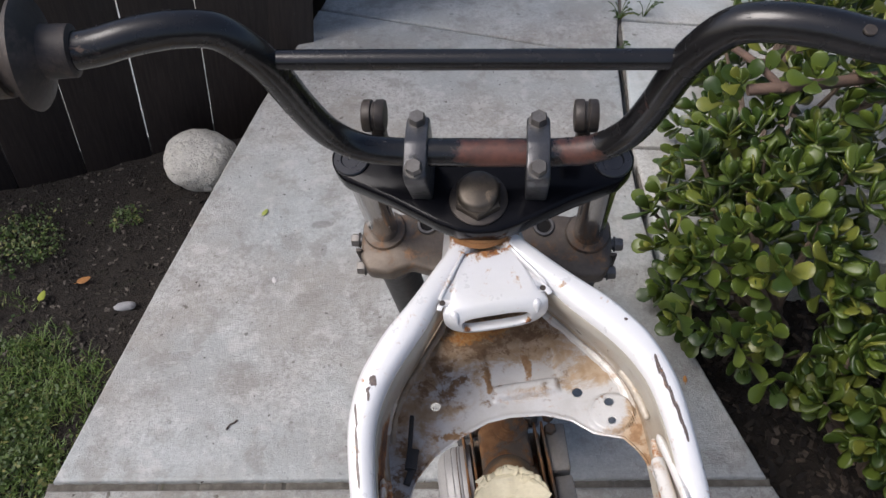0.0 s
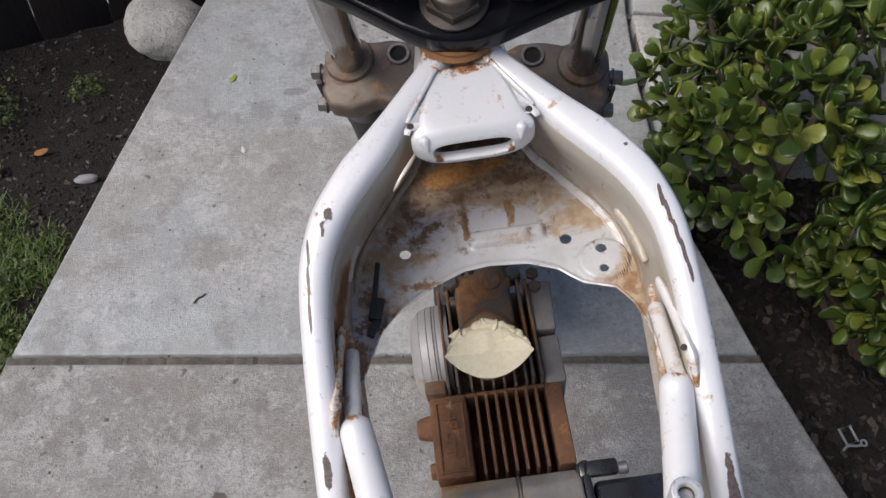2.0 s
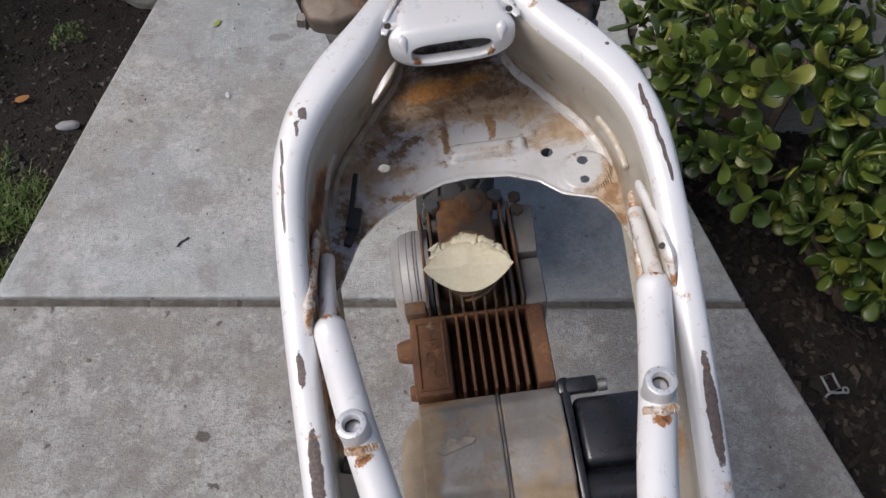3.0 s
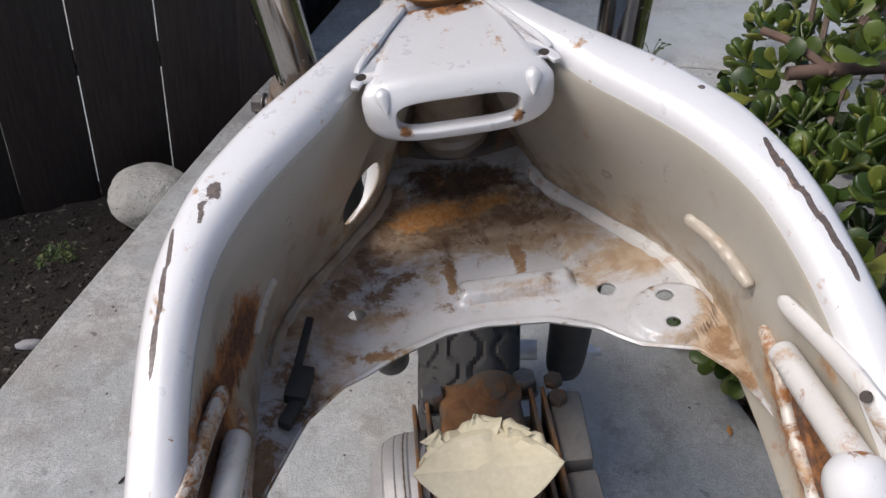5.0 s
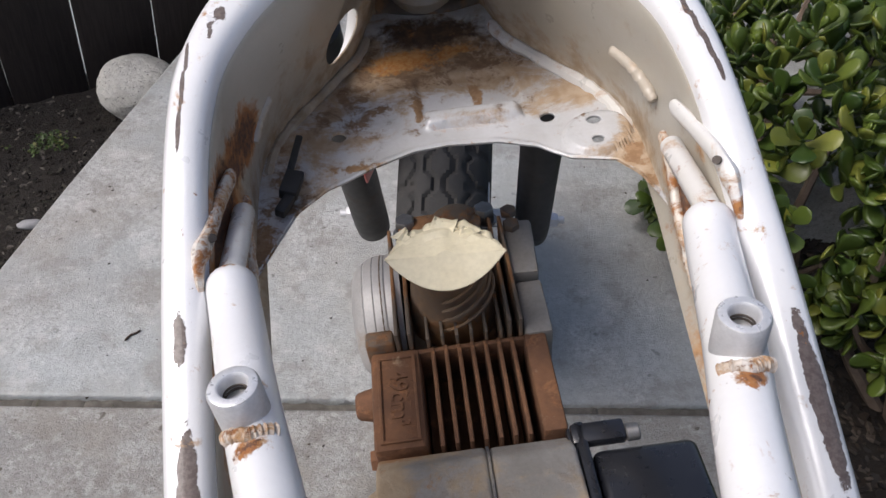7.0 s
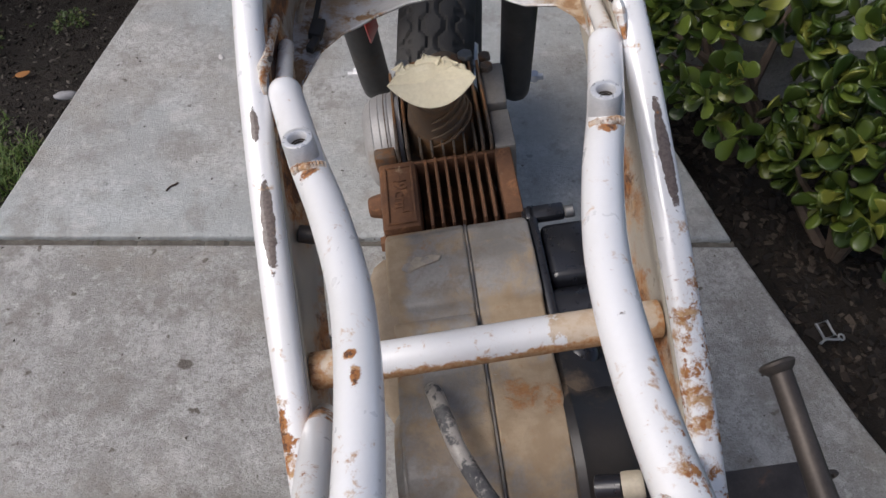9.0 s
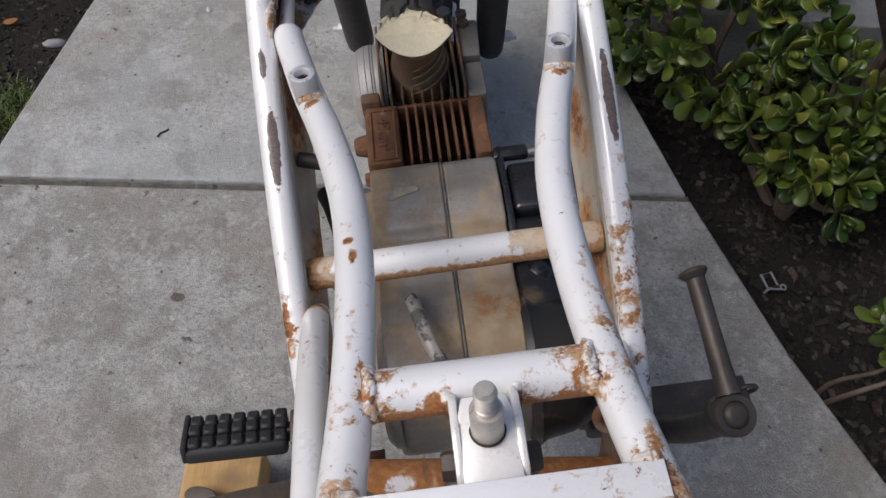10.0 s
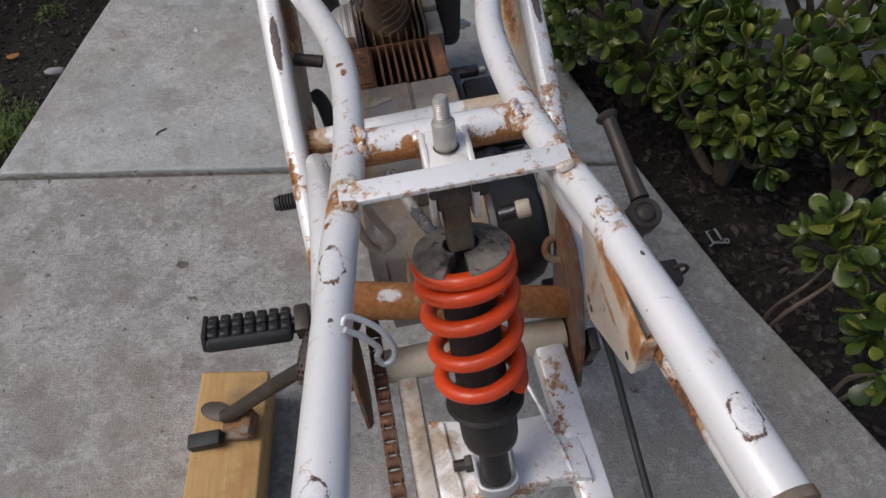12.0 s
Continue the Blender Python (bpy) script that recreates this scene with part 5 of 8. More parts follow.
def hook(pts, r):
    bm = new_bm()
    sweep(bm, path(pts, 6), r, 10, loop=False)
    return bm


part("cable_guide", hook([(-0.074, -0.709, 0.7225), (-0.072, -0.706, 0.7245), (-0.066, -0.706, 0.721), (-0.057, -0.709, 0.712), (-0.052, -0.713, 0.700), (-0.0535, -0.716, 0.692), (-0.059, -0.717, 0.690), (-0.0615, -0.715, 0.695), (-0.0595, -0.714, 0.702), (-0.066, -0.712, 0.713), (-0.0735, -0.711, 0.7215)], 0.0017), ZINC, BIKE, "bare metal wire loop cable guide")
part("cable_guide", hook([(-0.060, -0.600, 0.694), (-0.057, -0.600, 0.686), (-0.052, -0.600, 0.666), (-0.045, -0.600, 0.646), (-0.047, -0.600, 0.637), (-0.055, -0.601, 0.636), (-0.061, -0.602, 0.648), (-0.064, -0.602, 0.664), (-0.067, -0.602, 0.684)], 0.0030), HOSE_BEIGE, BIKE, "dusty beige hose loop")


# ---- front end (in the steering's own frame: u right, v ahead, w up the stem) ----
SIDE = Matrix(((0, 0, 1, 0), (1, 0, 0, 0), (0, 1, 0, 0), (0, 0, 0, 1)))     # plane (y, z), across x


def mirror(half):
    return half + [(-x, y) for x, y in half[::-1] if x > 1e-6]


# upper clamp
BOLT = surface("stained_bolt_steel", (0.20, 0.19, 0.18), (0.14, 0.13, 0.12), 0.42, 0.6, 60, 500, 0.0002, [((0.14, 0.09, 0.06), (0.10, 0.07, 0.05), 80, 0.60, 0.70, 0.8, (), 0.0)])
SPOOL = surface("dark_spool", (0.06, 0.048, 0.04), (0.035, 0.03, 0.027), 0.5, 0.2, 40, 400, 0.0004, [((0.14, 0.085, 0.05), (0.1, 0.06, 0.04), 40, 0.60, 0.70, 0.85, (), 0.0)])
bm = new_bm()
half = [(0.0, 0.052), (0.05, 0.054), (0.095, 0.060), (0.114, 0.059), (0.1235, 0.052), (0.127, 0.041), (0.1245, 0.030), (0.115, 0.0185), (0.075, 0.001), (0.034, -0.0205), (0.016, -0.0275), (0.0, -0.029)]
prism(bm, mirror(half), -0.042, -0.020, None, 0.004, 3)
upper = part("upper_clamp", bm, BLACK_CLAMP, BIKE, "black painted upper triple clamp", STEER)
bm = new_bm()
lathe(bm, (0, 0, -0.0205), (0, 0, 1), [(0, 0.023), (0.0015, 0.0238), (0.0035, 0.0238), (0.0045, 0.0222)], 32)
part("washer", bm, DARK_METAL, upper, "brown-stained steel washer")
bm = new_bm()
lathe(bm, (0, 0, -0.0165), (0, 0, 1), [(0, 0.0205), (0.0075, 0.0205), (0.0092, 0.0188)], 6)
lathe(bm, (0, 0, -0.0095), (0, 0, 1), [(0, 0.0172), (0.008, 0.0170), (0.0100, 0.0158), (0.0108, 0.0138), (0.0110, 0.0)], 32)
part("stem_nut", bm, surface("brown_steel_nut", (0.15, 0.125, 0.10), (0.10, 0.085, 0.07), 0.42, 0.7, 40, 500, 0.0002, [((0.22, 0.17, 0.12), (0.16, 0.11, 0.07), 70, 0.55, 0.7, 0.7, (), 0.2)]), upper, "large domed brownish stem nut")
for s in (-1, 1):
    bm = new_bm()
    lathe(bm, (s * 0.1085, 0.036, -0.0205), (s * 0.1085, 0.036, 1), [(0, 0.0155), (0.002, 0.0155), (0.003, 0.0145), (0.003, 0.009), (0.0015, 0.008), (0.0015, 0.0)], 26)
    part("fork_top", bm, BLACK_COVER, upper, "bare fork tube end in the clamp")
    # bar clamps
    bm = new_bm()
    prism(bm, [(0.000, -0.021), (-0.006, 0.010), (-0.0095, 0.024), (-0.009, 0.0345), (-0.003, 0.0385), (0.006, 0.0395), (0.018, 0.0425), (0.030, 0.0395), (0.040, 0.0385), (0.0455, 0.034), (0.0455, 0.022), (0.041, 0.008), (0.036, -0.021)], s * 0.046 - 0.0088, s * 0.046 + 0.0088, SIDE, 0.0022, 2)
    cl = part("bar_clamp", bm, surface("grey_clamp_steel", (0.13, 0.13, 0.135), (0.085, 0.085, 0.09), 0.36, 0.6, 40, 500, 0.0003, [((0.03, 0.03, 0.032), (0.05, 0.05, 0.05), 50, 0.52, 0.6, 0.5, (), 0.0)]) if s < 0 else bpy.data.materials["grey_clamp_steel"], upper, "grey two-bolt handlebar clamp")
    for v in (-0.0025, 0.0385):
        bm = new_bm()
        hexbolt(bm, (s * 0.046, v, 0.0375), (0, -0.1 if v < 0 else 0.05, 1), 0.0115, 0.0065, 0.0078)
        part("clamp_bolt", bm, BOLT, upper, "hex bolt with washer")
    # rubber spools in front of the bar
    bm = new_bm()
    c = Vector((s * 0.083, 0.052, 0.024))
    lathe(bm, c - Vector((0.0095, 0, 0)), c + Vector((1, 0, 0)), [(0, 0.008), (0.0006, 0.0120), (0.002, 0.0130), (0.0075, 0.0130), (0.0082, 0.0112), (0.0108, 0.0112), (0.0115, 0.0130), (0.017, 0.0130), (0.0184, 0.0120), (0.019, 0.008)], 30)
    box(bm, (c.x, c.y, 0.0), (0.010, 0.012, 0.05), 0.001)
    part("rubber_spool", bm, SPOOL, upper, "greasy dark brown spool mount")

# handlebar
BAR = [(0.0, 0.018, 0.0265), (0.032, 0.018, 0.0265), (0.062, 0.018, 0.0272), (0.089, 0.018, 0.0345), (0.1085, 0.018, 0.056), (0.1195, 0.0175, 0.0905), (0.127, 0.017, 0.129), (0.1345, 0.016, 0.1555), (0.1485, 0.0155, 0.1765), (0.167, 0.010, 0.1865), (0.190, 0.0025, 0.1905), (0.2135, -0.006, 0.191), (0.234, -0.012, 0.194), (0.258, -0.017, 0.199), (0.30, -0.024, 0.206), (0.37, -0.034, 0.216)]
bm = new_bm()
q = path([(-x, v, w) for x, v, w in BAR[:0:-1]] + BAR, 5)
sweep(bm, q, 0.0111, 22)
bar = part("handlebar", bm, BLACK, BIKE, "worn black tubular handlebar", STEER)
bm = new_bm()
rod(bm, (-0.1275, 0.018, 0.145), (0.1275, 0.018, 0.143), 0.0066, seg=16)
part("crossbar", bm, BLACK, bar, "thin black handlebar crossbar")
for s in (-1, 1):
    bm = new_bm()
    ring(bm, (s * 0.1275, 0.018, 0.144), (1, 0, 0), 0.0072, 0.0016, 18, 8)
    part("weld_bead", bm, ZINC, bar, "bare weld ring at the crossbar end")
# twist grip housing at the left end
a, b = Vector((-0.222, -0.009, 0.1925)), Vector((-0.37, -0.034, 0.216))
d = (b - a).normalized()
bm = new_bm()
lathe(bm, a, b, [(0, 0.0125), (0.001, 0.015), (0.016, 0.0155), (0.018, 0.02), (0.021, 0.030), (0.0235, 0.033), (0.026, 0.032), (0.028, 0.026), (0.034, 0.0225), (0.040, 0.0195), (0.125, 0.0185)], 36)
part("grip_flange", bm, surface("dusty_grip_plastic", (0.055, 0.045, 0.04), (0.035, 0.03, 0.028), 0.5, 0.2, 30, 400, 0.0004, [((0.13, 0.10, 0.08), (0.09, 0.07, 0.06), 30, 0.5, 0.7, 0.8, (), 0.0)]), bar, "dusty brown grip flange")
bm = new_bm()
lathe(bm, a + d * 0.036, b, [(0, 0.018), (0.001, 0.0245), (0.02, 0.0255), (0.07, 0.0255)], 30)
part("grip_sleeve", bm, DARK_METAL, bar, "dull dark metal grip sleeve")
bm = new_bm()
rod(bm, (0.206, -0.0075, 0.2008), (0.206, -0.0076, 0.2026), 0.0033, seg=16, bev=0.0003)
part("bar_hole", bm, DARK_METAL, bar, "small hole drilled in the bar")

# lower clamp
bm = new_bm()
half = [(0.0, 0.036), (0.03, 0.045), (0.048, 0.056), (0.068, 0.058), (0.088, 0.055), (0.10, 0.0605), (0.118, 0.059), (0.1265, 0.049), (0.1275, 0.028), (0.127, 0.006), (0.118, -0.009), (0.096, -0.011), (0.074, -0.001), (0.045, -0.010), (0.022, -0.022), (0.0, -0.026)]
prism(bm, mirror(half), -0.197, -0.172, None, 0.005, 3)
lower = part("lower_clamp", bm, surface("stained_cast_clamp", (0.17, 0.135, 0.105), (0.095, 0.078, 0.064), 0.5, 0.3, 25, 300, 0.0008, [((0.30, 0.17, 0.09), (0.20, 0.11, 0.06), 34, 0.50, 0.64, 0.85, (), 0.0), ((0.06, 0.05, 0.042), (0.045, 0.038, 0.034), 28, 0.56, 0.68, 0.6, (), 0.0)]), BIKE, "grimy brown cast lower triple clamp", STEER)
for s in (-1, 1):
    bm = new_bm()
    lathe(bm, (s * 0.0595, 0.0425, -0.1735), (s * 0.0595, 0.0425, 1), [(0, 0.0108), (0.0030, 0.0108), (0.0042, 0.0100), (0.0042, 0.0078), (0.0030, 0.0072), (0.0012, 0.0072)], 26)
    lugp = part("lug", bm, BOLT, lower, "worn round lug")
    bm = new_bm()
    rod(bm, (s * 0.0595, 0.0425, -0.1732), (s * 0.0595, 0.0425, -0.1718), 0.0073, seg=24, bev=0.0002)
    part("lug_hole", bm, surface("dark_hole", (0.012, 0.010, 0.009), (0.008, 0.007, 0.006), 0.9, 0.0) if s < 0 else bpy.data.materials["dark_hole"], lugp, "dark hole")
    # split collar round the fork tube
    bm = new_bm()
    lathe(bm, (s * 0.1035, 0.036, -0.200), (s * 0.1035, 0.036, 1), [(0, 0.0175), (0.001, 0.0215), (0.003, 0.0225), (0.029, 0.0225), (0.0315, 0.0212), (0.032, 0.0165)], 30)
    part("collar", bm, bpy.data.materials["stained_cast_clamp"], lower, "cast collar round the fork tube")
    bm = new_bm()
    box(bm, (s * 0.1285, 0.013, -0.1845), (0.006, 0.0035, 0.030), 0.0006)
    part("clamp_slit", bm, DARK_METAL, lower, "dark slit of the split clamp")
    for v, w, k in ((0.0285, -0.182, 0.1385), (0.001, -0.190, 0.1315)):
        bm = new_bm()
        lathe(bm, (s * (k - 0.03), v, w), (s, v, w), [(0, 0.0085), (0.017, 0.0085), (0.018, 0.0075), (0.019, 0.0060), (0.0235, 0.0060)], 22)
        hexbolt(bm, (s * (k - 0.0085), v, w), (s, 0, 0), 0.0125, 0.0075, 0.0082)
        part("pinch_bolt", bm, BOLT, lower, "stained hex pinch bolt with washer")
    # fork legs
    bm = new_bm()
    rod(bm, (s * 0.1035, 0.036, -0.026), (s * 0.1035, 0.036, -0.36), 0.0148, seg=26)
    leg = part("fork_tube", bm, CHROME, BIKE, "worn brownish chrome fork tube", STEER)
    bm = new_bm()
    lathe(bm, (s * 0.1035, 0.036, -0.255), (s * 0.1035, 0.036, -2), [(0, 0.0165), (0.004, 0.0235), (0.02, 0.0235), (0.03, 0.0225), (0.36, 0.0225), (0.383, 0.0215), (0.389, 0.017)], 28)
    slider = part("fork_slider", bm, surface("dull_black_slider", (0.022, 0.021, 0.021), (0.035, 0.033, 0.032), 0.55, 0.0, 20, 400, 0.0004, [((0.09, 0.065, 0.05), (0.07, 0.05, 0.04), 20, 0.55, 0.75, 0.85, (), 0.0)]) if s < 0 else bpy.data.materials["dull_black_slider"], leg, "black fork slider")
    bm = new_bm()
    hexbolt(bm, (s * 0.124, 0.042, -0.613), (s, 0, 0), 0.018, 0.010, 0.0125)
    rod(bm, (s * 0.134, 0.042, -0.613), (s * 0.144, 0.042, -0.613), 0.005, seg=14)
    part("axle_nut", bm, ZINC, leg, "bright axle nut")
bm = new_bm()
prism(bm, [(-0.012, 0.02), (0.012, 0.024), (0.014, -0.03), (-0.010, -0.034)], -0.0012, 0.0012, pose(-0.080, 0.012, -0.43, 90, 0, 70), 0.0004)
part("red_reflector", bm, surface("red_plastic", (0.5, 0.03, 0.015), (0.45, 0.03, 0.02), 0.35), leg, "small red plastic strip")


# ---- front wheel ----
AX = Vector((0, 0.042, -0.613))


def tyre():
    bm = new_bm()
    na, nt = 100, 360
    rings = []
    for i in range(nt):
        th = 2 * math.pi * i / nt
        tri = abs(((i * 30 / nt) % 1.0) - 0.5) * 4 - 1
        zig = max(-1, min(1, tri * 2.2))
        row = []
        for j in range(na):
            a = 2 * math.pi * j / na
            x, h = 0.049 * math.cos(a), 0.046 * math.sin(a)
            if abs(math.cos(a)) > 0.55:
                h *= 0.97
            depth = 0.0
            if h > 0.012:
                for c in (-0.030, -0.010, 0.010, 0.030):
                    k = abs(x - c - 0.0045 * zig * (1 if c in (-0.010, 0.030) else -1))
                    depth = max(depth, 1 - k / 0.0032)
                if abs(x) > 0.026 and (i * 30 // nt) % 1 == 0 and (i % 12) in (0, 1):
                    depth = 1
            r = 0.158 + h - 0.0045 * max(0, min(1, depth * 2))
            row.append(AX + Vector((x, r * math.cos(th), r * math.sin(th))))
        rings.append(row)
    skin(bm, rings, loop=True)
    return bm


ty = part("front_tyre", tyre(), TYRE, BIKE, "dusty black front tyre with zigzag tread", STEER, smooth=35)
bm = new_bm()
lathe(bm, AX - Vector((0.034, 0, 0)), AX + Vector((1, 0, 0)), [(0, 0.128), (0.0, 0.136), (0.004, 0.136), (0.010, 0.120), (0.030, 0.114), (0.038, 0.114), (0.058, 0.120), (0.064, 0.136), (0.068, 0.136), (0.068, 0.128), (0.05, 0.110), (0.018, 0.110)], 48)
part("rim", bm, surface("dull_rim_steel", (0.4, 0.4, 0.4), (0.3, 0.3, 0.3), 0.4, 0.8), ty, "dull steel rim")
bm = new_bm()
lathe(bm, AX - Vector((0.07, 0, 0)), AX + Vector((1, 0, 0)), [(0, 0.009), (0.02, 0.009), (0.022, 0.045), (0.03, 0.05), (0.11, 0.05), (0.118, 0.045), (0.12, 0.012), (0.14, 0.012)], 32)
part("hub", bm, ZINC, ty, "grey metal hub")
for k in range(12):
    bm = new_bm()
    a = 2 * math.pi * k / 12
    e = Vector((0, math.cos(a), math.sin(a)))
    sweep(bm, [AX + e * 0.048 + Vector((0.025 * (-1) ** k, 0, 0)), AX + e * 0.113], 0.0016, 8)
    part("spoke", bm, STEEL, ty)


# ---- engine ----
def bulged_prism(bm, outline, x0, x1, bev):
    prism(bm, outline, x0, x1, SIDE, bev, 3)


bm = new_bm()
case = [(-0.246, 0.36), (-0.247, 0.45), (-0.2505, 0.474), (-0.262, 0.4845), (-0.295, 0.4895), (-0.328, 0.487), (-0.334, 0.4805), (-0.36, 0.474), (-0.378, 0.470), (-0.395, 0.4755), (-0.425, 0.476), (-0.452, 0.466), (-0.474, 0.447), (-0.487, 0.42), (-0.490, 0.37), (-0.478, 0.325), (-0.43, 0.288), (-0.33, 0.280), (-0.27, 0.30)]
bulged_prism(bm, case, -0.066, -0.0014, 0.003)
engine = part("crankcase", bm, ALLOY, BIKE, "dusty grey alloy crankcase half")
bm = new_bm()
bulged_prism(bm, [(y * 1.0, z - 0.0015) for y, z in case], 0.0004, 0.050, 0.003)
part("case_half", bm, ALLOY, engine, "dusty grey alloy crankcase half")
bm = new_bm()
bulged_prism(bm, [(y + (0.0006 if y > -0.36 else -0.0006), z - 0.0012) for y, z in case], -0.0014, 0.0004, 0.0003)
part("case_seam", bm, surface("dark_gasket", (0.08, 0.08, 0.09), (0.26, 0.235, 0.20), 0.7, 0.0, 50, 400, 0.0004), engine, "dark gasket seam")
bm = new_bm()
lathe(bm, (-0.060, -0.318, 0.412), (-1, -0.318, 0.412), [(0, 0.072), (0.012, 0.071), (0.020, 0.066), (0.024, 0.058), (0.026, 0.04), (0.026, 0.0)], 40)
part("left_cover", bm, surface("tan_dusty_cover", (0.44, 0.355, 0.26), (0.36, 0.28, 0.195), 0.8, 0.1, 22, 400, 0.0006, [((0.33, 0.32, 0.30), (0.28, 0.27, 0.25), 26, 0.56, 0.70, 0.6, (), 0.2), ((0.34, 0.18, 0.08), (0.28, 0.13, 0.05), 40, 0.63, 0.72, 0.9, (), 0.0)]), engine, "round side cover caked with tan dust")
bm = new_bm()
lathe(bm, (-0.060, -0.435, 0.405), (-1, -0.435, 0.405), [(0, 0.058), (0.008, 0.057), (0.014, 0.05), (0.016, 0.03), (0.016, 0.0)], 36)
part("sprocket_cover", bm, ALLOY, engine, "dusty sprocket cover")
bm = new_bm()
prism(bm, [(-0.054, -0.297), (-0.048, -0.300), (-0.036, -0.296), (-0.024, -0.293), (-0.022, -0.289), (-0.030, -0.2865), (-0.036, -0.288), (-0.042, -0.2865), (-0.046, -0.291), (-0.052, -0.292)], 0.4872, 0.4909, None, 0.0010)
part("cast_pad", bm, surface("pale_dust_pad", (0.47, 0.41, 0.33), (0.38, 0.33, 0.265), 0.85, 0.0, 60, 400, 0.0005, [((0.33, 0.31, 0.285), (0.30, 0.27, 0.24), 90, 0.52, 0.66, 0.8, (), 0.0)]), engine, "pale dusty cast pad")
bm = new_bm()
lathe(bm, (-0.064, -0.345, 0.4725), (1, -0.345, 0.4725), [(0, 0.0095), (0.001, 0.0105), (0.061, 0.0105), (0.062, 0.0095)], 24)
part("cast_ridge", bm, ALLOY, engine, "rounded grey cast ridge")
# black cover on the right
bm = new_bm()
box(bm, (0.0545, -0.305, 0.448), (0.007, 0.118, 0.066), 0.002)
cover = part("cover_flange", bm, BLACK_COVER, engine, "black cover flange")
bm = new_bm()
box(bm, (0.0, 0, 0), (0.062, 0.056, 0.075), 0.006, pose(0.090, -0.292, 0.4395, -4, 0, 0), 3)
part("starter_cover", bm, BLACK_COVER, cover, "glossy black side cover")
bm = new_bm()
rod(bm, (0.055, -0.336, 0.4565), (0.122, -0.336, 0.4565), 0.0195, seg=26, bev=0.003)
part("cover_roll", bm, BLACK_COVER, cover, "black rounded cover edge")
bm = new_bm()
box(bm, (0.065, -0.2535, 0.4765), (0.032, 0.013, 0.009), 0.002)
box(bm, (0.052, -0.2575, 0.474), (0.010, 0.02, 0.006), 0.0015)
part("cover_bracket", bm, BLACK_COVER, cover, "black bracket with chipped edge")
bm = new_bm()
rod(bm, (0.081, -0.2555, 0.477), (0.089, -0.2555, 0.4775), 0.0052, seg=16)
part("cover_bolt", bm, STEEL, cover, "steel bolt")
bm = new_bm()
lathe(bm, (0.048, -0.438, 0.412), (1, -0.438, 0.412), [(0, 0.066), (0.006, 0.068), (0.012, 0.064), (0.035, 0.060), (0.052, 0.052), (0.060, 0.040), (0.062, 0.0)], 40)
clutch = part("clutch_cover", bm, SCUFFED_BLACK, engine, "scuffed black clutch cover")
bm = new_bm()
lathe(bm, (0.050, -0.392, 0.402), (1, -0.392, 0.402), [(0, 0.062), (0.004, 0.066), (0.016, 0.065), (0.030, 0.059), (0.044, 0.053), (0.058, 0.046), (0.062, 0.036), (0.063, 0.0)], 36)
part("cover_hump", bm, SCUFFED_BLACK, clutch, "scuffed black bulge in front of the clutch")
bm = new_bm()
lathe(bm, (0.072, -0.372, 0.452), (0.0735, -0.377, 0.50), [(0, 0.0130), (0.006, 0.0128), (0.010, 0.0110), (0.0125, 0.007), (0.013, 0.0)], 24)
part("cover_plug", bm, BLACK_COVER, clutch, "shiny round plug")
bm = new_bm()
lathe(bm, (0.070, -0.484, 0.502), (0.090, -0.486, 0.506), [(0, 0.0085), (0.002, 0.0088), (0.011, 0.0088), (0.013, 0.0075)], 22)
part("filler_cap", bm, CREAM, clutch, "cream plastic cap")
bm = new_bm()
rod(bm, (0.055, -0.481, 0.496), (0.071, -0.484, 0.502), 0.0075, seg=20)
part("cap_neck", bm, BLACK_COVER, clutch, "black neck")
# barrel
bm = new_bm()
box(bm, (-0.0515, -0.2085, 0.418), (0.033, 0.074, 0.110), 0.0035)
barrel = part("barrel", bm, IRON, engine, "rust-brown iron cylinder barrel")
bm = new_bm()
box(bm, (0.0425, -0.2085, 0.418), (0.015, 0.074, 0.110), 0.0025)
part("barrel_side", bm, IRON, barrel)
bm = new_bm()
box(bm, (-0.0005, -0.2085, 0.396), (0.0685, 0.068, 0.073), 0.002)
part("barrel_core", bm, IRON, barrel, "dark rusty floor between the fins")
fin = new_bm()
box(fin, (0, -0.2085, 0.4455), (0.0028, 0.073, 0.052), 0.0008)
fin_mesh = part_mesh("fin", fin)
fin_mesh.materials.append(IRON)
for k in range(7):
    ob = new("fin", fin_mesh)
    ob.parent = barrel
    ob.matrix_basis = Matrix.Translation((-0.0262 + 0.0089 * k, 0, 0.0008 * (k % 2)))
bm = new_bm()
box(bm, (-0.0002, -0.1735, 0.4455), (0.076, 0.0035, 0.050), 0.001)
part("barrel_flange", bm, IRON, barrel, "rusty top flange of the barrel")
bm = new_bm()
box(bm, (-0.0515, -0.2405, 0.466), (0.030, 0.008, 0.014), 0.001)
part("barrel_lug", bm, IRON, barrel, "rusty lug at the barrel foot")
bm = new_bm()
for x0, x1, y0, y1 in ((-0.0635, -0.0613, -0.178, -0.240), (-0.0405, -0.0383, -0.178, -0.240), (-0.0635, -0.0383, -0.1775, -0.1795), (-0.0635, -0.0383, -0.2385, -0.2405)):
    box(bm, ((x0 + x1) / 2, (y0 + y1) / 2, 0.4735), (abs(x1 - x0), abs(y1 - y0), 0.002), 0.0005)
part("cast_frame", bm, IRON, barrel, "raised cast border")
bm = new_bm()
lathe(bm, (-0.064, -0.186, 0.432), (-1, -0.186, 0.432), [(0, 0.013), (0.012, 0.011), (0.018, 0.0095), (0.020, 0.008)], 20)
part("side_boss", bm, IRON, barrel, "rusty boss on the barrel's side")
bm = new_bm()
lathe(bm, (-0.066, -0.224, 0.425), (-1, -0.224, 0.425), [(0, 0.008), (0.006, 0.008), (0.010, 0.007)], 6)
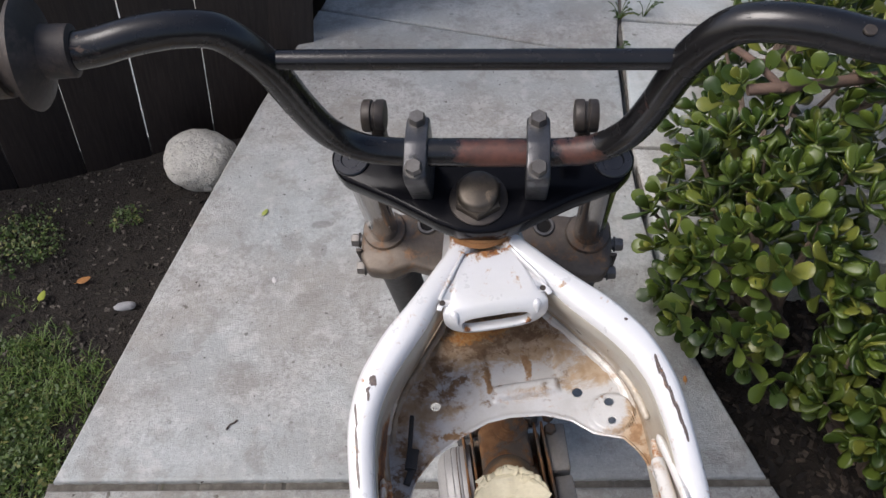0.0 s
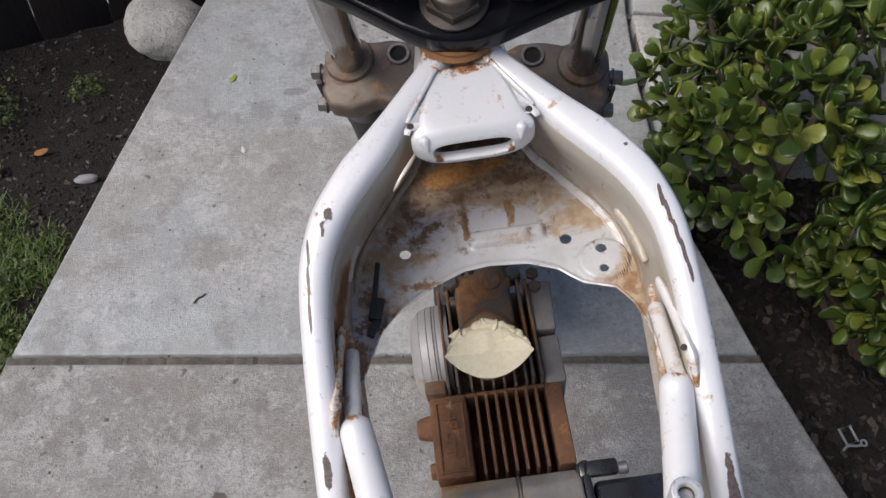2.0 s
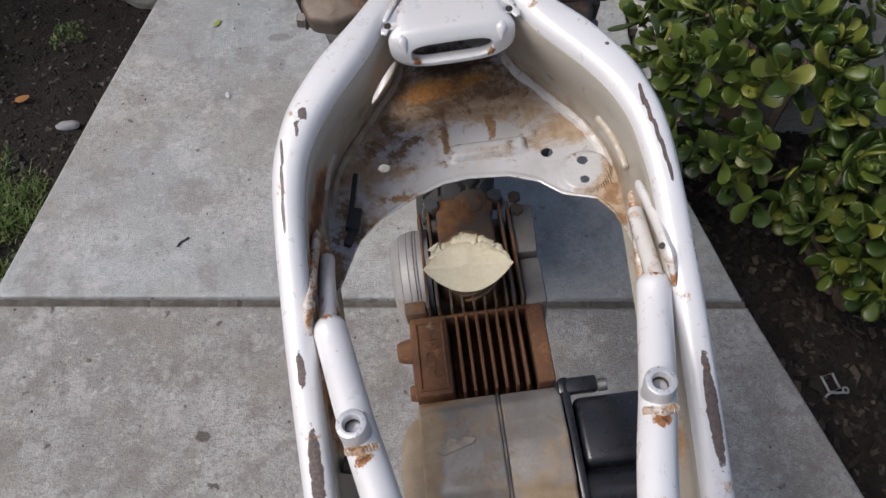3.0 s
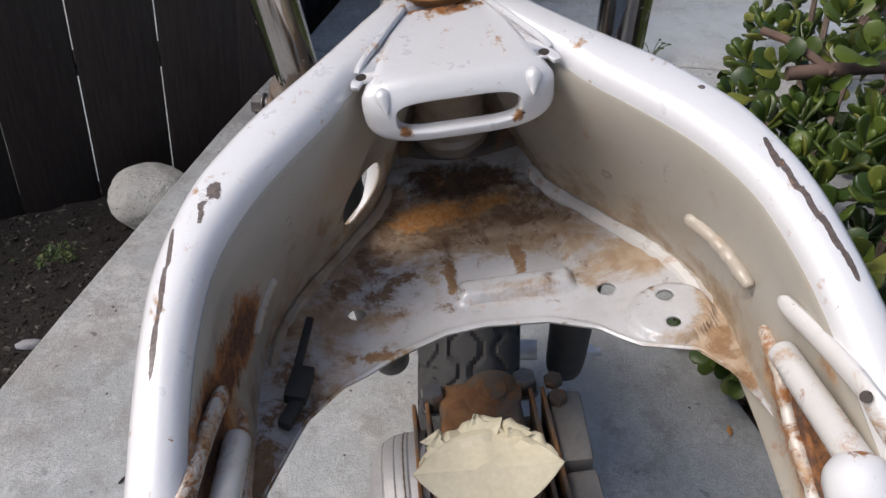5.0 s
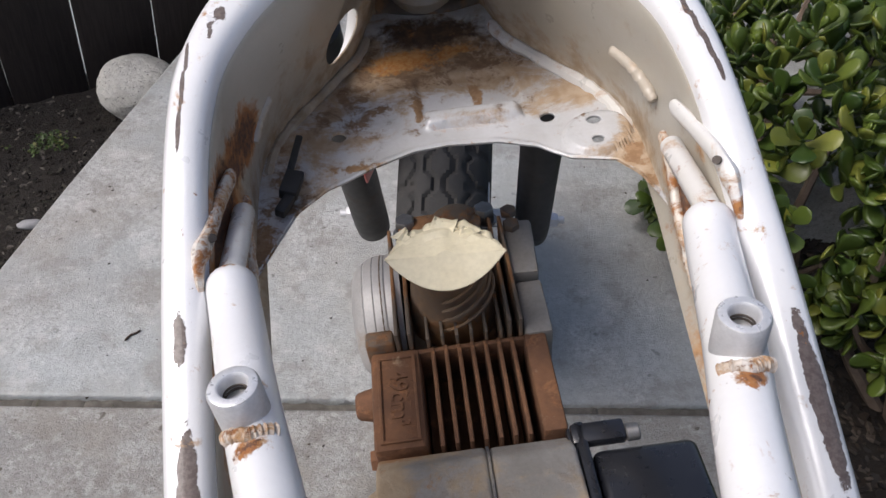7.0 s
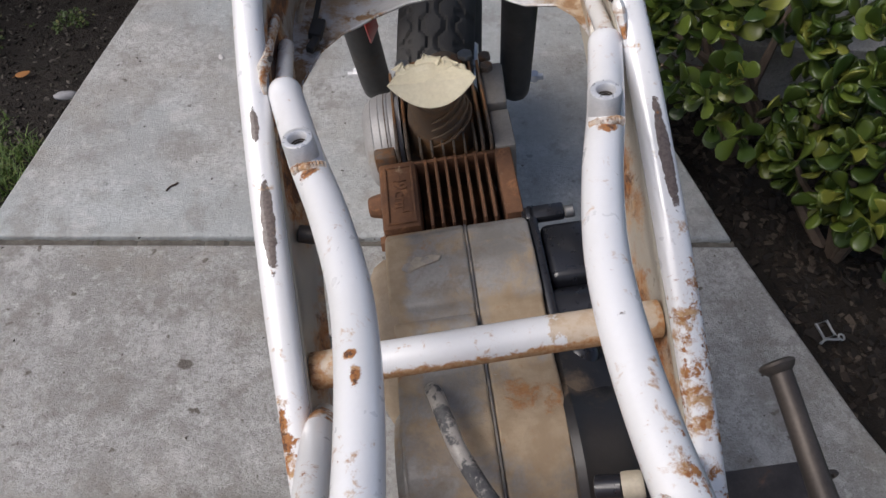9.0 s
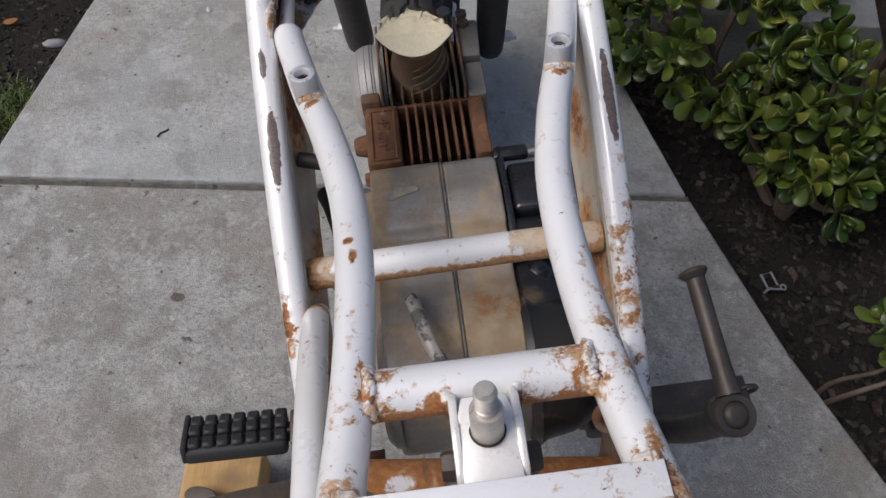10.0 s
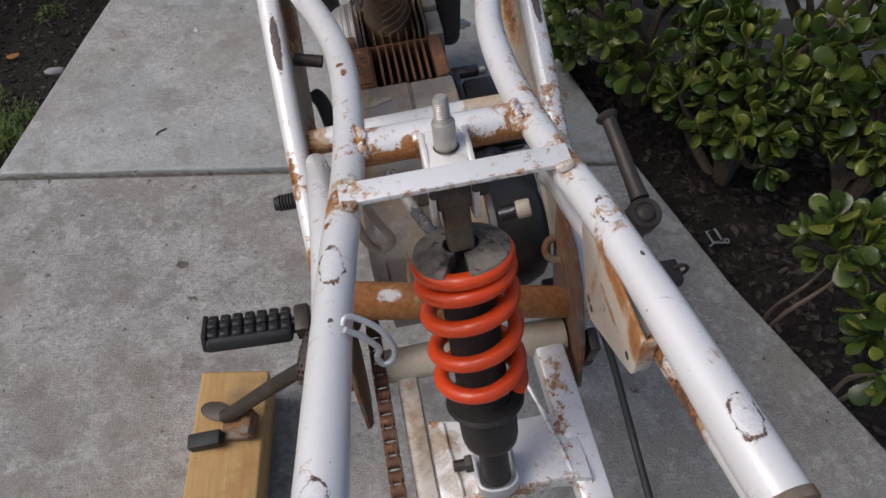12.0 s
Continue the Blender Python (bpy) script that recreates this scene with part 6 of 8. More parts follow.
part("side_bolt", bm, IRON, barrel, "rusty hex bolt")


def lettering(text, size, m, material, parent, label):
    """Raised cast letters from the built-in font."""
    cu = bpy.data.curves.new("lettering", "FONT")
    cu.body, cu.size, cu.extrude, cu.align_x, cu.align_y = text, size, 0.0007, "CENTER", "CENTER"
    tmp = bpy.data.objects.new("lettering", cu)
    scene.collection.objects.link(tmp)
    me = bpy.data.meshes.new_from_object(tmp.evaluated_get(bpy.context.evaluated_depsgraph_get()))
    bpy.data.objects.remove(tmp)
    me.materials.append(material)
    ob = new("lettering", me)
    ob.parent, ob.matrix_basis = parent, m
    return tagged(ob, label)


lettering("49cm\u00b3", 0.0165, pose(-0.0508, -0.209, 0.4735, 0, 0, -90), IRON, barrel, "raised cast letters 49cm\u00b3")

# head
bm = new_bm()
box(bm, (-0.006, -0.118, 0.412), (0.078, 0.104, 0.079), 0.004)
head = part("cylinder_head", bm, HEAD, engine, "grimy brown cylinder head")
bm = new_bm()
lathe(bm, (-0.0435, -0.117, 0.440), (-1, -0.117, 0.440), [(0, 0.047), (0.0095, 0.047), (0.0103, 0.0464), (0.0110, 0.0464), (0.0118, 0.0470), (0.0185, 0.0466), (0.0193, 0.0459), (0.0202, 0.0463), (0.0262, 0.0440), (0.0268, 0.0428), (0.0277, 0.0430), (0.0325, 0.0392), (0.0350, 0.0350), (0.0365, 0.030), (0.0350, 0.022), (0.0355, 0.0)], 56)
camc = part("cam_cover", bm, ALLOY_CLEAN, head, "smooth round grey cam cover")
bm = new_bm()
ring(bm, (-0.0575, -0.117, 0.440), (1, 0, 0), 0.0464, 0.0008, 44, 6)
part("cover_groove", bm, GREASY, camc, "dark groove round the cover")
bm = new_bm()
box(bm, (-0.0605, -0.166, 0.470), (0.019, 0.013, 0.022), 0.0025)
part("head_nut_block", bm, HEAD, head, "brown cast block at the head's corner")
bm = new_bm()
box(bm, (0, 0, 0), (0.0215, 0.050, 0.055), 0.003, pose(0.0455, -0.0985, 0.4545, 4, 0, -3), 2)
rocker = part("rocker_cover", bm, GREY_CAST, head, "dusty grey rectangular rocker cover")
for y in (-0.078, -0.092):
    bm = new_bm()
    hexbolt(bm, (0.042, y + 0.01, 0.483), (0, 0, 1), 0.011, 0.005)
    part("cover_nut", bm, GREASY, rocker, "greasy nut")
bm = new_bm()
box(bm, (0.046, -0.151, 0.445), (0.019, 0.046, 0.06), 0.003)
part("chain_tower", bm, GREY_CAST, head, "grey side of the head")
plate = new_bm()
box(plate, (0, -0.122, 0.4555), (0.0026, 0.098, 0.062), 0.0007)
pm = part_mesh("head_fin", plate)
pm.materials.append(HEAD)
for x in (-0.0485, -0.040, 0.0265, 0.034):
    ob = new("head_fin", pm)
    ob.parent, ob.matrix_basis = head, Matrix.Translation((x, 0, 0.001))
short = new_bm()
box(short, (0, -0.1555, 0.459), (0.0022, 0.031, 0.040), 0.0006)
sm = part_mesh("head_fin", short)
sm.materials.append(HEAD)
for k in range(6):
    ob = new("head_fin", sm)
    ob.parent, ob.matrix_basis = head, Matrix.Translation((-0.0285 + 0.0098 * k, 0, 0.001 * (k % 2)))
bm = new_bm()
box(bm, (-0.007, -0.088, 0.472), (0.052, 0.058, 0.030), 0.005, None, 3)
cap = part("head_cap", bm, HEAD, head, "rusty square head cap")
bm = new_bm()
lathe(bm, (0.002, -0.072, 0.484), (0.002, -0.070, 1), [(0, 0.019), (0.003, 0.0185), (0.0045, 0.016), (0.005, 0.010), (0.007, 0.009), (0.0075, 0.0)], 28)
part("cap_dome", bm, HEAD, cap, "brown stepped dome")
for x, y in ((-0.036, -0.068), (0.024, -0.066)):
    bm = new_bm()
    hexbolt(bm, (x, y, 0.477), (0, 0.1, 1), 0.014, 0.012, 0.010)
    part("head_nut", bm, STEEL, head, "dull steel head nut")
# intake stub and the tape over it
bm = new_bm()
ip = path([(-0.008, -0.128, 0.440), (-0.009, -0.134, 0.492), (-0.0095, -0.150, 0.532), (-0.010, -0.166, 0.549)], 5)
sweep(bm, ip, [0.034, 0.033, 0.0318, 0.0300, 0.0282, 0.0265, 0.0250, 0.0236, 0.0226, 0.0218, 0.0212, 0.0208, 0.0204, 0.020, 0.020, 0.020, 0.020, 0.020, 0.020, 0.020][:len(ip)], 26)
intake = part("intake_port", bm, PORT, head, "rusty intake port")
for k, h in enumerate((0.478, 0.490, 0.501, 0.511)):
    bm = new_bm()
    rr = 0.0295 - 0.0026 * k
    sweep(bm, path([(-0.0085 + rr * math.cos(a), -0.1345 - 0.0035 * k + rr * math.sin(a), h + 0.012 * math.cos(a)) for a in (-1.9, -1.5, -1.0, -0.5, 0.0, 0.5)], 4), [0.0006] + [0.0012] * 19 + [0.0006], 8)
    part("port_rib", bm, PORT, intake, "thin cast rib round the port")
bm = new_bm()
T0 = Matrix.Translation((-0.0098, -0.1785, 0.5665)) @ pose(0, 0, 0, 42, 0, 0) @ pose(0, 0, 0, 0, 0, -3)
rings = []
for h, k, sq in ((-0.032, 0.66, 0.75), (-0.024, 0.76, 0.55), (-0.014, 0.88, 0.30), (-0.006, 0.96, 0.08), (-0.0018, 0.995, 0.0), (0.0, 1.0, 0.0), (0.0005, 0.985, 0.0), (0.0004, 0.88, 0.0), (-0.0003, 0.65, 0.0), (-0.0008, 0.40, 0.0), (-0.0006, 0.15, 0.0)):
    row = []
    for i in range(56):
        a = 2 * math.pi * i / 56
        c, s = math.cos(a), math.sin(a)
        x = 0.0350 * c
        y = (0.0205 if s < 0 else 0.0165) * math.copysign(1 - abs(c) ** 2.1, s)
        x, y = x * (1 - sq) + 0.024 * c * sq, y * (1 - sq) + 0.024 * s * sq
        crease = 0.0030 * noise.noise((c * 4 + 5, s * 4, h * 60)) + 0.0018 * noise.noise((c * 11, s * 11, h * 90))
        wob = crease * (1 if h < -0.002 else 0.0)
        fold = -1.15 * max(0, y * k - 0.0035 * (1 - abs(c))) + (0.0010 * noise.noise((c * 5 * k, s * 5 * k, 3.0)) if h >= 0 else 0) + (0.0042 * noise.noise((c * 3.2 * k + 9, s * 4 * k, 1.0)) * min(1, max(0, y * k - 0.0035) / 0.004) if h > -0.002 else 0)
        row.append(T0 @ Vector((x * k + wob * c, y * k + wob * s, h + fold + wob)))
    rings.append(row)
skin(bm, rings)
tape = part("tape_cover", bm, TAPE, intake, "cream masking tape folded over the intake", smooth=22)
# crumpled upper rim and torn flaps
bm = new_bm()
rim, rad = [], []
for i in range(41):
    a = math.radians(8 + 164 * i / 40)
    c, s = math.cos(a), math.sin(a)
    j = noise.noise((i * 0.55, 2.0, 0.5))
    rim.append(T0 @ Vector((0.0325 * c * (1 - 0.10 * s), 0.0165 * s * (1 - 0.3 * abs(c) ** 1.5) + 0.003 * j, -0.004 - 1.15 * 0.014 * s + 0.0035 * noise.noise((i * 0.4, 7.0, 1.5)))))
    rad.append((0.0018 + 0.0028 * s) * (1 + 0.8 * noise.noise((i * 0.5, 4.0, 3.0))))
sweep(bm, rim, rad, 12)
part("tape_fold", bm, TAPE, tape, "crumpled fold of tape", smooth=40)
g = random.Random(12)
for x, y, w, h, tw in ((-0.025, 0.010, 0.014, 0.015, 30), (-0.001, 0.013, 0.020, 0.019, -8), (0.015, 0.010, 0.016, 0.012, -20)):
    bm = new_bm()
    rows = []
    for i in range(7):
        u = i / 6 - 0.5
        rows.append([T0 @ pose(x, y, -0.002 - 1.15 * (y - 0.003), -30, 0, -tw) @ Vector((u * w * (1 - 0.75 * k), 0.62 * h * k * (1 - 0.3 * abs(u)), 0.004 * math.sin(3.1 * k + 2 * u) * k + 0.0022 * noise.noise((u * 4 + x * 90, k * 3, y * 70)))) for k in (0, 0.25, 0.5, 0.75, 1.0)])
    skin(bm, rows, wrap=False)
    thicken(bm, 0.0007)
    part("tape_flap", bm, TAPE, tape, "torn crumpled tape flap", smooth=25)
# breather hose
bm = new_bm()
sweep(bm, path([(-0.041, -0.392, 0.474), (-0.0385, -0.402, 0.492), (-0.034, -0.420, 0.499), (-0.027, -0.445, 0.497), (-0.014, -0.472, 0.489), (0.000, -0.495, 0.476), (0.006, -0.51, 0.44)], 6), 0.0058, 16)
part("breather_hose", bm, HOSE, engine, "grimy translucent rubber hose")
# kick lever
bm = new_bm()
sweep(bm, path([(0.112, -0.502, 0.408), (0.140, -0.512, 0.425), (0.156, -0.528, 0.47), (0.164, -0.538, 0.515), (0.166, -0.541, 0.533)], 5), [0.012, 0.012, 0.0115, 0.011, 0.0105, 0.010, 0.010, 0.0095, 0.0095, 0.0095, 0.0095, 0.0095, 0.0095, 0.0095, 0.0095, 0.0095, 0.0095, 0.0095, 0.0095, 0.0095, 0.0095][:21], 16)
kick = part("kick_arm", bm, DARK_METAL, engine, "dark steel kick starter arm")
bm = new_bm()
kd = Vector((0.10, -0.32, 0.94)).normalized()
lathe(bm, Vector((0.168, -0.541, 0.538)) - kd * 0.018, Vector((0.168, -0.541, 0.538)) + kd, [(0, 0.013), (0.002, 0.0145), (0.018, 0.0145), (0.0195, 0.0135), (0.0195, 0.0095), (0.0185, 0.0088), (0.021, 0.0072), (0.022, 0.005), (0.022, 0.0)], 30)
part("kick_joint", bm, DARK_METAL, kick, "round pivot boss, rust-rimmed")
bm = new_bm()
sweep(bm, path([(0.167, -0.528, 0.541), (0.1655, -0.505, 0.547), (0.164, -0.475, 0.5545), (0.1625, -0.449, 0.561)], 5), [0.0085, 0.008, 0.0076, 0.0073, 0.0071, 0.0070, 0.0069, 0.0068, 0.0067, 0.0066, 0.0066, 0.0066, 0.0066, 0.0066, 0.0066, 0.0066], 18)
kd2 = Vector((-0.05, 0.27, 0.07)).normalized()
lathe(bm, Vector((0.1625, -0.450, 0.561)), Vector((0.1625, -0.450, 0.561)) + kd2, [(0, 0.0066), (0.002, 0.009), (0.0045, 0.0105), (0.006, 0.0100), (0.0072, 0.0075), (0.0074, 0.0)], 24)
part("kick_pedal", bm, DARK_METAL, kick, "folded kick pedal with a mushroom end")
# gear lever tip and clutch arm at the left
bm = new_bm()
sweep(bm, path([(-0.088, -0.348, 0.520), (-0.090, -0.340, 0.533), (-0.093, -0.330, 0.538), (-0.098, -0.318, 0.536)], 4), 0.0075, 14)
part("black_lever", bm, RUBBER, engine, "small black rubber lever")
bm = new_bm()
rod(bm, (-0.082, -0.327, 0.583), (-0.108, -0.322, 0.588), 0.006, seg=16)
part("side_bolt", bm, DARK_METAL, engine, "dark bolt at the spar")
bm = new_bm()
lathe(bm, (-0.155, -0.245, 0.306), (-0.20, -0.243, 0.304), [(0, 0.010)] + [(0.002 + 0.004 * k + o, 0.0115 - (0.0018 if o else 0)) for k in range(9) for o in (0.0, 0.0028)] + [(0.042, 0.009)], 20)
sweep(bm, path([(-0.09, -0.33, 0.34), (-0.12, -0.29, 0.32), (-0.15, -0.25, 0.307), (-0.16, -0.245, 0.306)], 4), 0.005, 12)
part("gear_lever", bm, RUBBER, engine, "gear lever with ribbed black rubber tip")


# ---- rear shock and swingarm ----
A0, A1 = Vector((0.001, -0.585, 0.664)), Vector((0.004, -0.700, 0.367))
ax = (A1 - A0).normalized()
bm = new_bm()
lathe(bm, A0 + ax * 0.055, A1, [(0, 0.019), (0.002, 0.020), (0.10, 0.0205), (0.132, 0.0205), (0.1335, 0.030), (0.1365, 0.0318), (0.1395, 0.030), (0.141, 0.0242), (0.174, 0.0236), (0.181, 0.0222), (0.183, 0.020), (0.184, 0.0125), (0.230, 0.0125)], 36)
shock = part("shock_body", bm, MATTE_BLACK, BIKE, "matt black rear shock body")
bm = new_bm()
sx = Vector((1, 0, 0))
sy = ax.cross(sx).normalized()
box(bm, (0, 0, 0.018), (0.0185, 0.019, 0.052), 0.003, Matrix.Translation(A0) @ Matrix((sx, sy, ax)).transposed().to_4x4())
rod(bm, A0 - sx * 0.012, A0 + sx * 0.012, 0.0125, seg=24)
part("shock_eye", bm, surface("muddy_shock_eye", (0.20, 0.165, 0.125), (0.12, 0.10, 0.08), 0.7, 0.2, 40, 300, 0.0008, [((0.26, 0.16, 0.08), (0.2, 0.11, 0.05), 40, 0.52, 0.64, 0.9, (), 0.0)]), shock, "muddy shock eye with rust")
for s in (-1, 1):
    bm = new_bm()
    hexbolt(bm, A0 + sx * s * 0.0146, sx * s, 0.013, 0.008, 0.0085)
    part("mount_nut", bm, DARK_METAL, shock, "dark mounting nut")
# spring seat cup with a notch
bm = new_bm()
c0 = A0 + ax * 0.046
rings = []
for k in range(37):
    a = math.radians(-151 + 330 * k / 36)
    e = sx * math.cos(a - math.pi / 2) + sy * math.sin(a - math.pi / 2)
    rings.append([c0 + e * r + ax * h for r, h in ((0.013, -0.004), (0.020, -0.005), (0.030, -0.002), (0.0345, 0.000), (0.0355, 0.004), (0.033, 0.006), (0.013, 0.006))])
skin(bm, rings)
part("spring_seat", bm, SEAT_CUP, shock, "muddy split spring seat", smooth=35)
bm = new_bm()
pts = []
KNOTS = ((-0.5, -0.003), (-0.1, -0.002), (0.9, 0.0120), (1.9, 0.0385), (2.9, 0.0735), (3.9, 0.1085), (4.75, 0.1210))     # turns, height
for k in range(-16, 172):
    t = k / 36
    h = next(h0 + (h1 - h0) * (t - t0) / (t1 - t0) for (t0, h0), (t1, h1) in zip(KNOTS, KNOTS[1:]) if t <= t1)
    a = 2 * math.pi * t + 2.2
    r = 0.0315 + 0.0006 * math.sin(t)
    pts.append(c0 + ax * (0.0085 + h * 0.955) + (sx * math.cos(a) + sy * math.sin(a)) * r)
sweep(bm, pts, 0.0062, 12)
part("coil_spring", bm, ORANGE, shock, "orange-red painted coil spring, chalky on top")
# swingarm
bm = new_bm()
rod(bm, (-0.088, -0.557, 0.388), (0.101, -0.557, 0.388), 0.0165, seg=26)
arm = part("swingarm_pivot", bm, CREAM, BIKE, "cream swingarm pivot tube")


def beam(x0, x1, w, y0, y1, z0, z1, h):
    bm = new_bm()
    rings = []
    for t in (0, 1):
        x, y, z = x0 + (x1 - x0) * t, y0 + (y1 - y0) * t, z0 + (z1 - z0) * t
        r = 0.004
        rows = [(w / 2 - r, 0), (w / 2 - r * 0.3, -r * 0.3), (w / 2, -r), (w / 2, -h + r), (w / 2 - r, -h), (-w / 2 + r, -h), (-w / 2, -h + r), (-w / 2, -r), (-w / 2 + r * 0.3, -r * 0.3), (-w / 2 + r, 0)]
        rings.append([Vector((x + a, y, z + b)) for a, b in rows])
    skin(bm, rings)
    return bm


part("swingarm_beam", beam(0.081, 0.0995, 0.029, -0.556, -0.90, 0.398, 0.330, 0.034), PAINT_ARM, arm, "white box-section arm with rust blisters")
part("swingarm_beam", beam(-0.0600, -0.0600, 0.020, -0.556, -0.90, 0.392, 0.328, 0.034), PAINT_ARM_DIRTY, arm, "dirty white box-section arm")
bm = new_bm()
prism(bm, [(-0.048, -0.616), (-0.008, -0.625), (0.030, -0.632), (0.068, -0.632), (0.079, -0.60), (0.086, -0.60), (0.088, -0.700), (0.06, -0.694), (-0.048, -0.700)], 0.352, 0.3775, Matrix.Translation((0, 0, 0)), 0.002)
part("cross_plate", bm, PAINT_ARM, arm, "white welded cross plate")
bm = new_bm()
ragged_weld(bm, [(-0.0345, -0.622, 0.379), (-0.0335, -0.65, 0.379), (-0.030, -0.675, 0.379), (-0.028, -0.694, 0.379)], 0.0022, 4)
part("weld_bead", bm, PAINT_ARM, arm, "weld bead on the cross plate")
bm = new_bm()
ragged_weld(bm, [(0.052, -0.600, 0.383), (0.060, -0.63, 0.380), (0.067, -0.66, 0.378), (0.072, -0.69, 0.377)], 0.0022, 6)
part("weld_bead", bm, PAINT_ARM, arm, "weld bead on the cross plate")
# shock clevis
bm = new_bm()
uu = []
for k in range(13):
    a = math.pi * k / 12
    uu.append((0.0155 * math.cos(a), -0.0155 * math.sin(a) * 0.55))
out = [(0.0185, 0.022)] + [(x * 1.19, y * 1.32 - 0.004) for x, y in uu] + [(-0.0185, 0.022), (-0.0155, 0.022)] + [(x, y - 0.004) for x, y in uu[::-1]] + [(0.0155, 0.022)]
prism(bm, out, 0, 0.021, Matrix.Translation((0.004, -0.687, 0.3785)), 0.0006)
clevis = part("shock_clevis", bm, ZINC, arm, "bare metal U-shaped clevis")
bm = new_bm()
rod(bm, (-0.0145, -0.669, 0.389), (-0.032, -0.669, 0.389), 0.0052, seg=14)
hexbolt(bm, (-0.0145, -0.669, 0.389), (-1, 0, 0), 0.014, 0.007)
part("clevis_bolt", bm, DARK_METAL, clevis, "dark bolt through the clevis")

# chain
bm = new_bm()
CH = [Vector((-0.0845, -0.50 - 0.0127 * k, 0.4095 - 0.0021 * k)) for k in range(28)]
for p in CH:
    rod(bm, p - Vector((0.0065, 0, 0)), p + Vector((0.0065, 0, 0)), 0.0054, seg=12, bev=0.0004)
chain = part("chain", bm, CHAIN, BIKE, "rusty drive chain")
lk = {}
for inner in (0, 1):
    bm = new_bm()
    for s in (-1, 1):
        x = s * (0.0042 if inner else 0.0060)
        o = []
        for i in range(18):
            a = 2 * math.pi * i / 18
            o.append(((0.00635 if math.cos(a) > 0 else -0.00635) + 0.0060 * math.cos(a), 0.0062 * math.sin(a) * (0.8 + 0.2 * abs(math.cos(a)))))
        prism(bm, o, x - 0.0007, x + 0.0007, SIDE)
    lk[inner] = part_mesh("link", bm)
    lk[inner].materials.append(CHAIN)
for k in range(27):
    ob = new("link", lk[k % 2])
    ob.parent = chain
    ob.matrix_basis = Matrix.Translation((CH[k] + CH[k + 1]) / 2) @ pose(0, 0, 0, math.degrees(math.atan2(0.0021, 0.0127)), 0, 0)
# cable behind the side plate
bm = new_bm()
sweep(bm, path([(0.120, -0.56, 0.45), (0.128, -0.590, 0.428), (0.130, -0.622, 0.414), (0.130, -0.662, 0.400), (0.130, -0.722, 0.381), (0.130, -0.80, 0.36)], 6), 0.0035, 12)
part("brake_cable", bm, RUBBER, BIKE, "thin black brake cable")
bm = new_bm()
box(bm, (0, 0, 0), (0.010, 0.022, 0.05), 0.002, pose(0.117, -0.585, 0.405, 15, 0, 0))
lathe(bm, (0.108, -0.575, 0.372), (1, -0.575, 0.372), [(0, 0.014), (0.012, 0.014), (0.016, 0.011), (0.018, 0.0)], 20)
part("brake_lever_link", bm, DARK_METAL, BIKE, "dark brake linkage")
bm = new_bm()
sweep(bm, path([(-0.040, -0.545, 0.515), (-0.038, -0.550, 0.535), (-0.037, -0.553, 0.552)], 4), 0.0085, 4, flat=(1, 0.18))
part("bracket_tab", bm, RUST_STEEL, BIKE, "small rusty slotted tab")


# ---- foot pegs, stand, gear pedal ----
PEG = pose(-0.186, -0.427, 0.301, -24, 8.5, 1.5)


def peg_rubber():
    bm = new_bm()
    f = PEG
    box(bm, (-0.049, -0.002, -0.005), (0.100, 0.044, 0.019), 0.006, f, 3)
    box(bm, (-0.098, 0.0, -0.001), (0.006, 0.046, 0.022), 0.0025, f, 2)
    return bm


bm = new_bm()
sweep(bm, path([(-0.108, -0.452, 0.312), (-0.140, -0.440, 0.304), (-0.165, -0.432, 0.298), (-0.19, -0.428, 0.295)], 4), 0.010, 14)
box(bm, (-0.172, -0.430, 0.302), (0.018, 0.036, 0.024), 0.003)
peg = part("foot_peg", bm, DARK_METAL, BIKE, "dark steel foot peg arm")
pr = part("peg_rubber", peg_rubber(), RUBBER, peg, "black ribbed rubber foot peg")
bm = new_bm()
box(bm, (0, 0, 0), (0.0118, 0.0128, 0.0105), 0.0022, None, 1)
block_mesh = part_mesh("tread_block", bm)
block_mesh.materials.append(RUBBER)
for i in range(7):
    for j in range(3):
        ob = new("tread_block", block_mesh)
        ob.parent, ob.matrix_basis = pr, PEG @ Matrix.Translation((-0.006 - 0.0138 * i, 0.0150 - 0.0142 * j, 0.0065 - 0.0022 * abs(j - 1)))
bm = new_bm()
box(bm, (0.200, -0.436, 0.258), (0.18, 0.033, 0.018), 0.003, None)
ring(bm, (0.290, -0.434, 0.259), (0, 1, 0), 0.011, 0.0025, 20, 8)
box(bm, (0.135, -0.445, 0.272), (0.04, 0.04, 0.03), 0.004, None)
part("foot_peg", bm, DARK_METAL, BIKE, "bare dark metal foot peg with curled end")
bm = new_bm()
sweep(bm, path([(-0.112, -0.505, 0.352), (-0.150, -0.496, 0.322), (-0.20, -0.480, 0.268), (-0.255, -0.466, 0.208), (-0.300, -0.4565, 0.160), (-0.313, -0.454, 0.150)], 5), 0.0092, 16)
stand = part("side_stand", bm, DARK_METAL, BIKE, "brown-rusted steel side stand")
bm = new_bm()
o = []
for i in range(22):
    a = 2 * math.pi * i / 22
    o.append((0.021 * math.cos(a) * (1.15 if math.cos(a) < 0 else 1), 0.0125 * math.sin(a)))
prism(bm, o, -0.002, 0.002, pose(-0.322, -0.4455, 0.1515, 8, -5, -24), 0.001)
part("stand_spoon", bm, DARK_METAL, stand, "spoon-shaped stand end")
bm = new_bm()
box(bm, (0, 0, 0), (0.040, 0.032, 0.012), 0.002, pose(-0.298, -0.470, 0.141, 0, -8, -12))
box(bm, (0, 0, 0), (0.014, 0.034, 0.024), 0.002, pose(-0.282, -0.470, 0.146, 0, -8, -12))
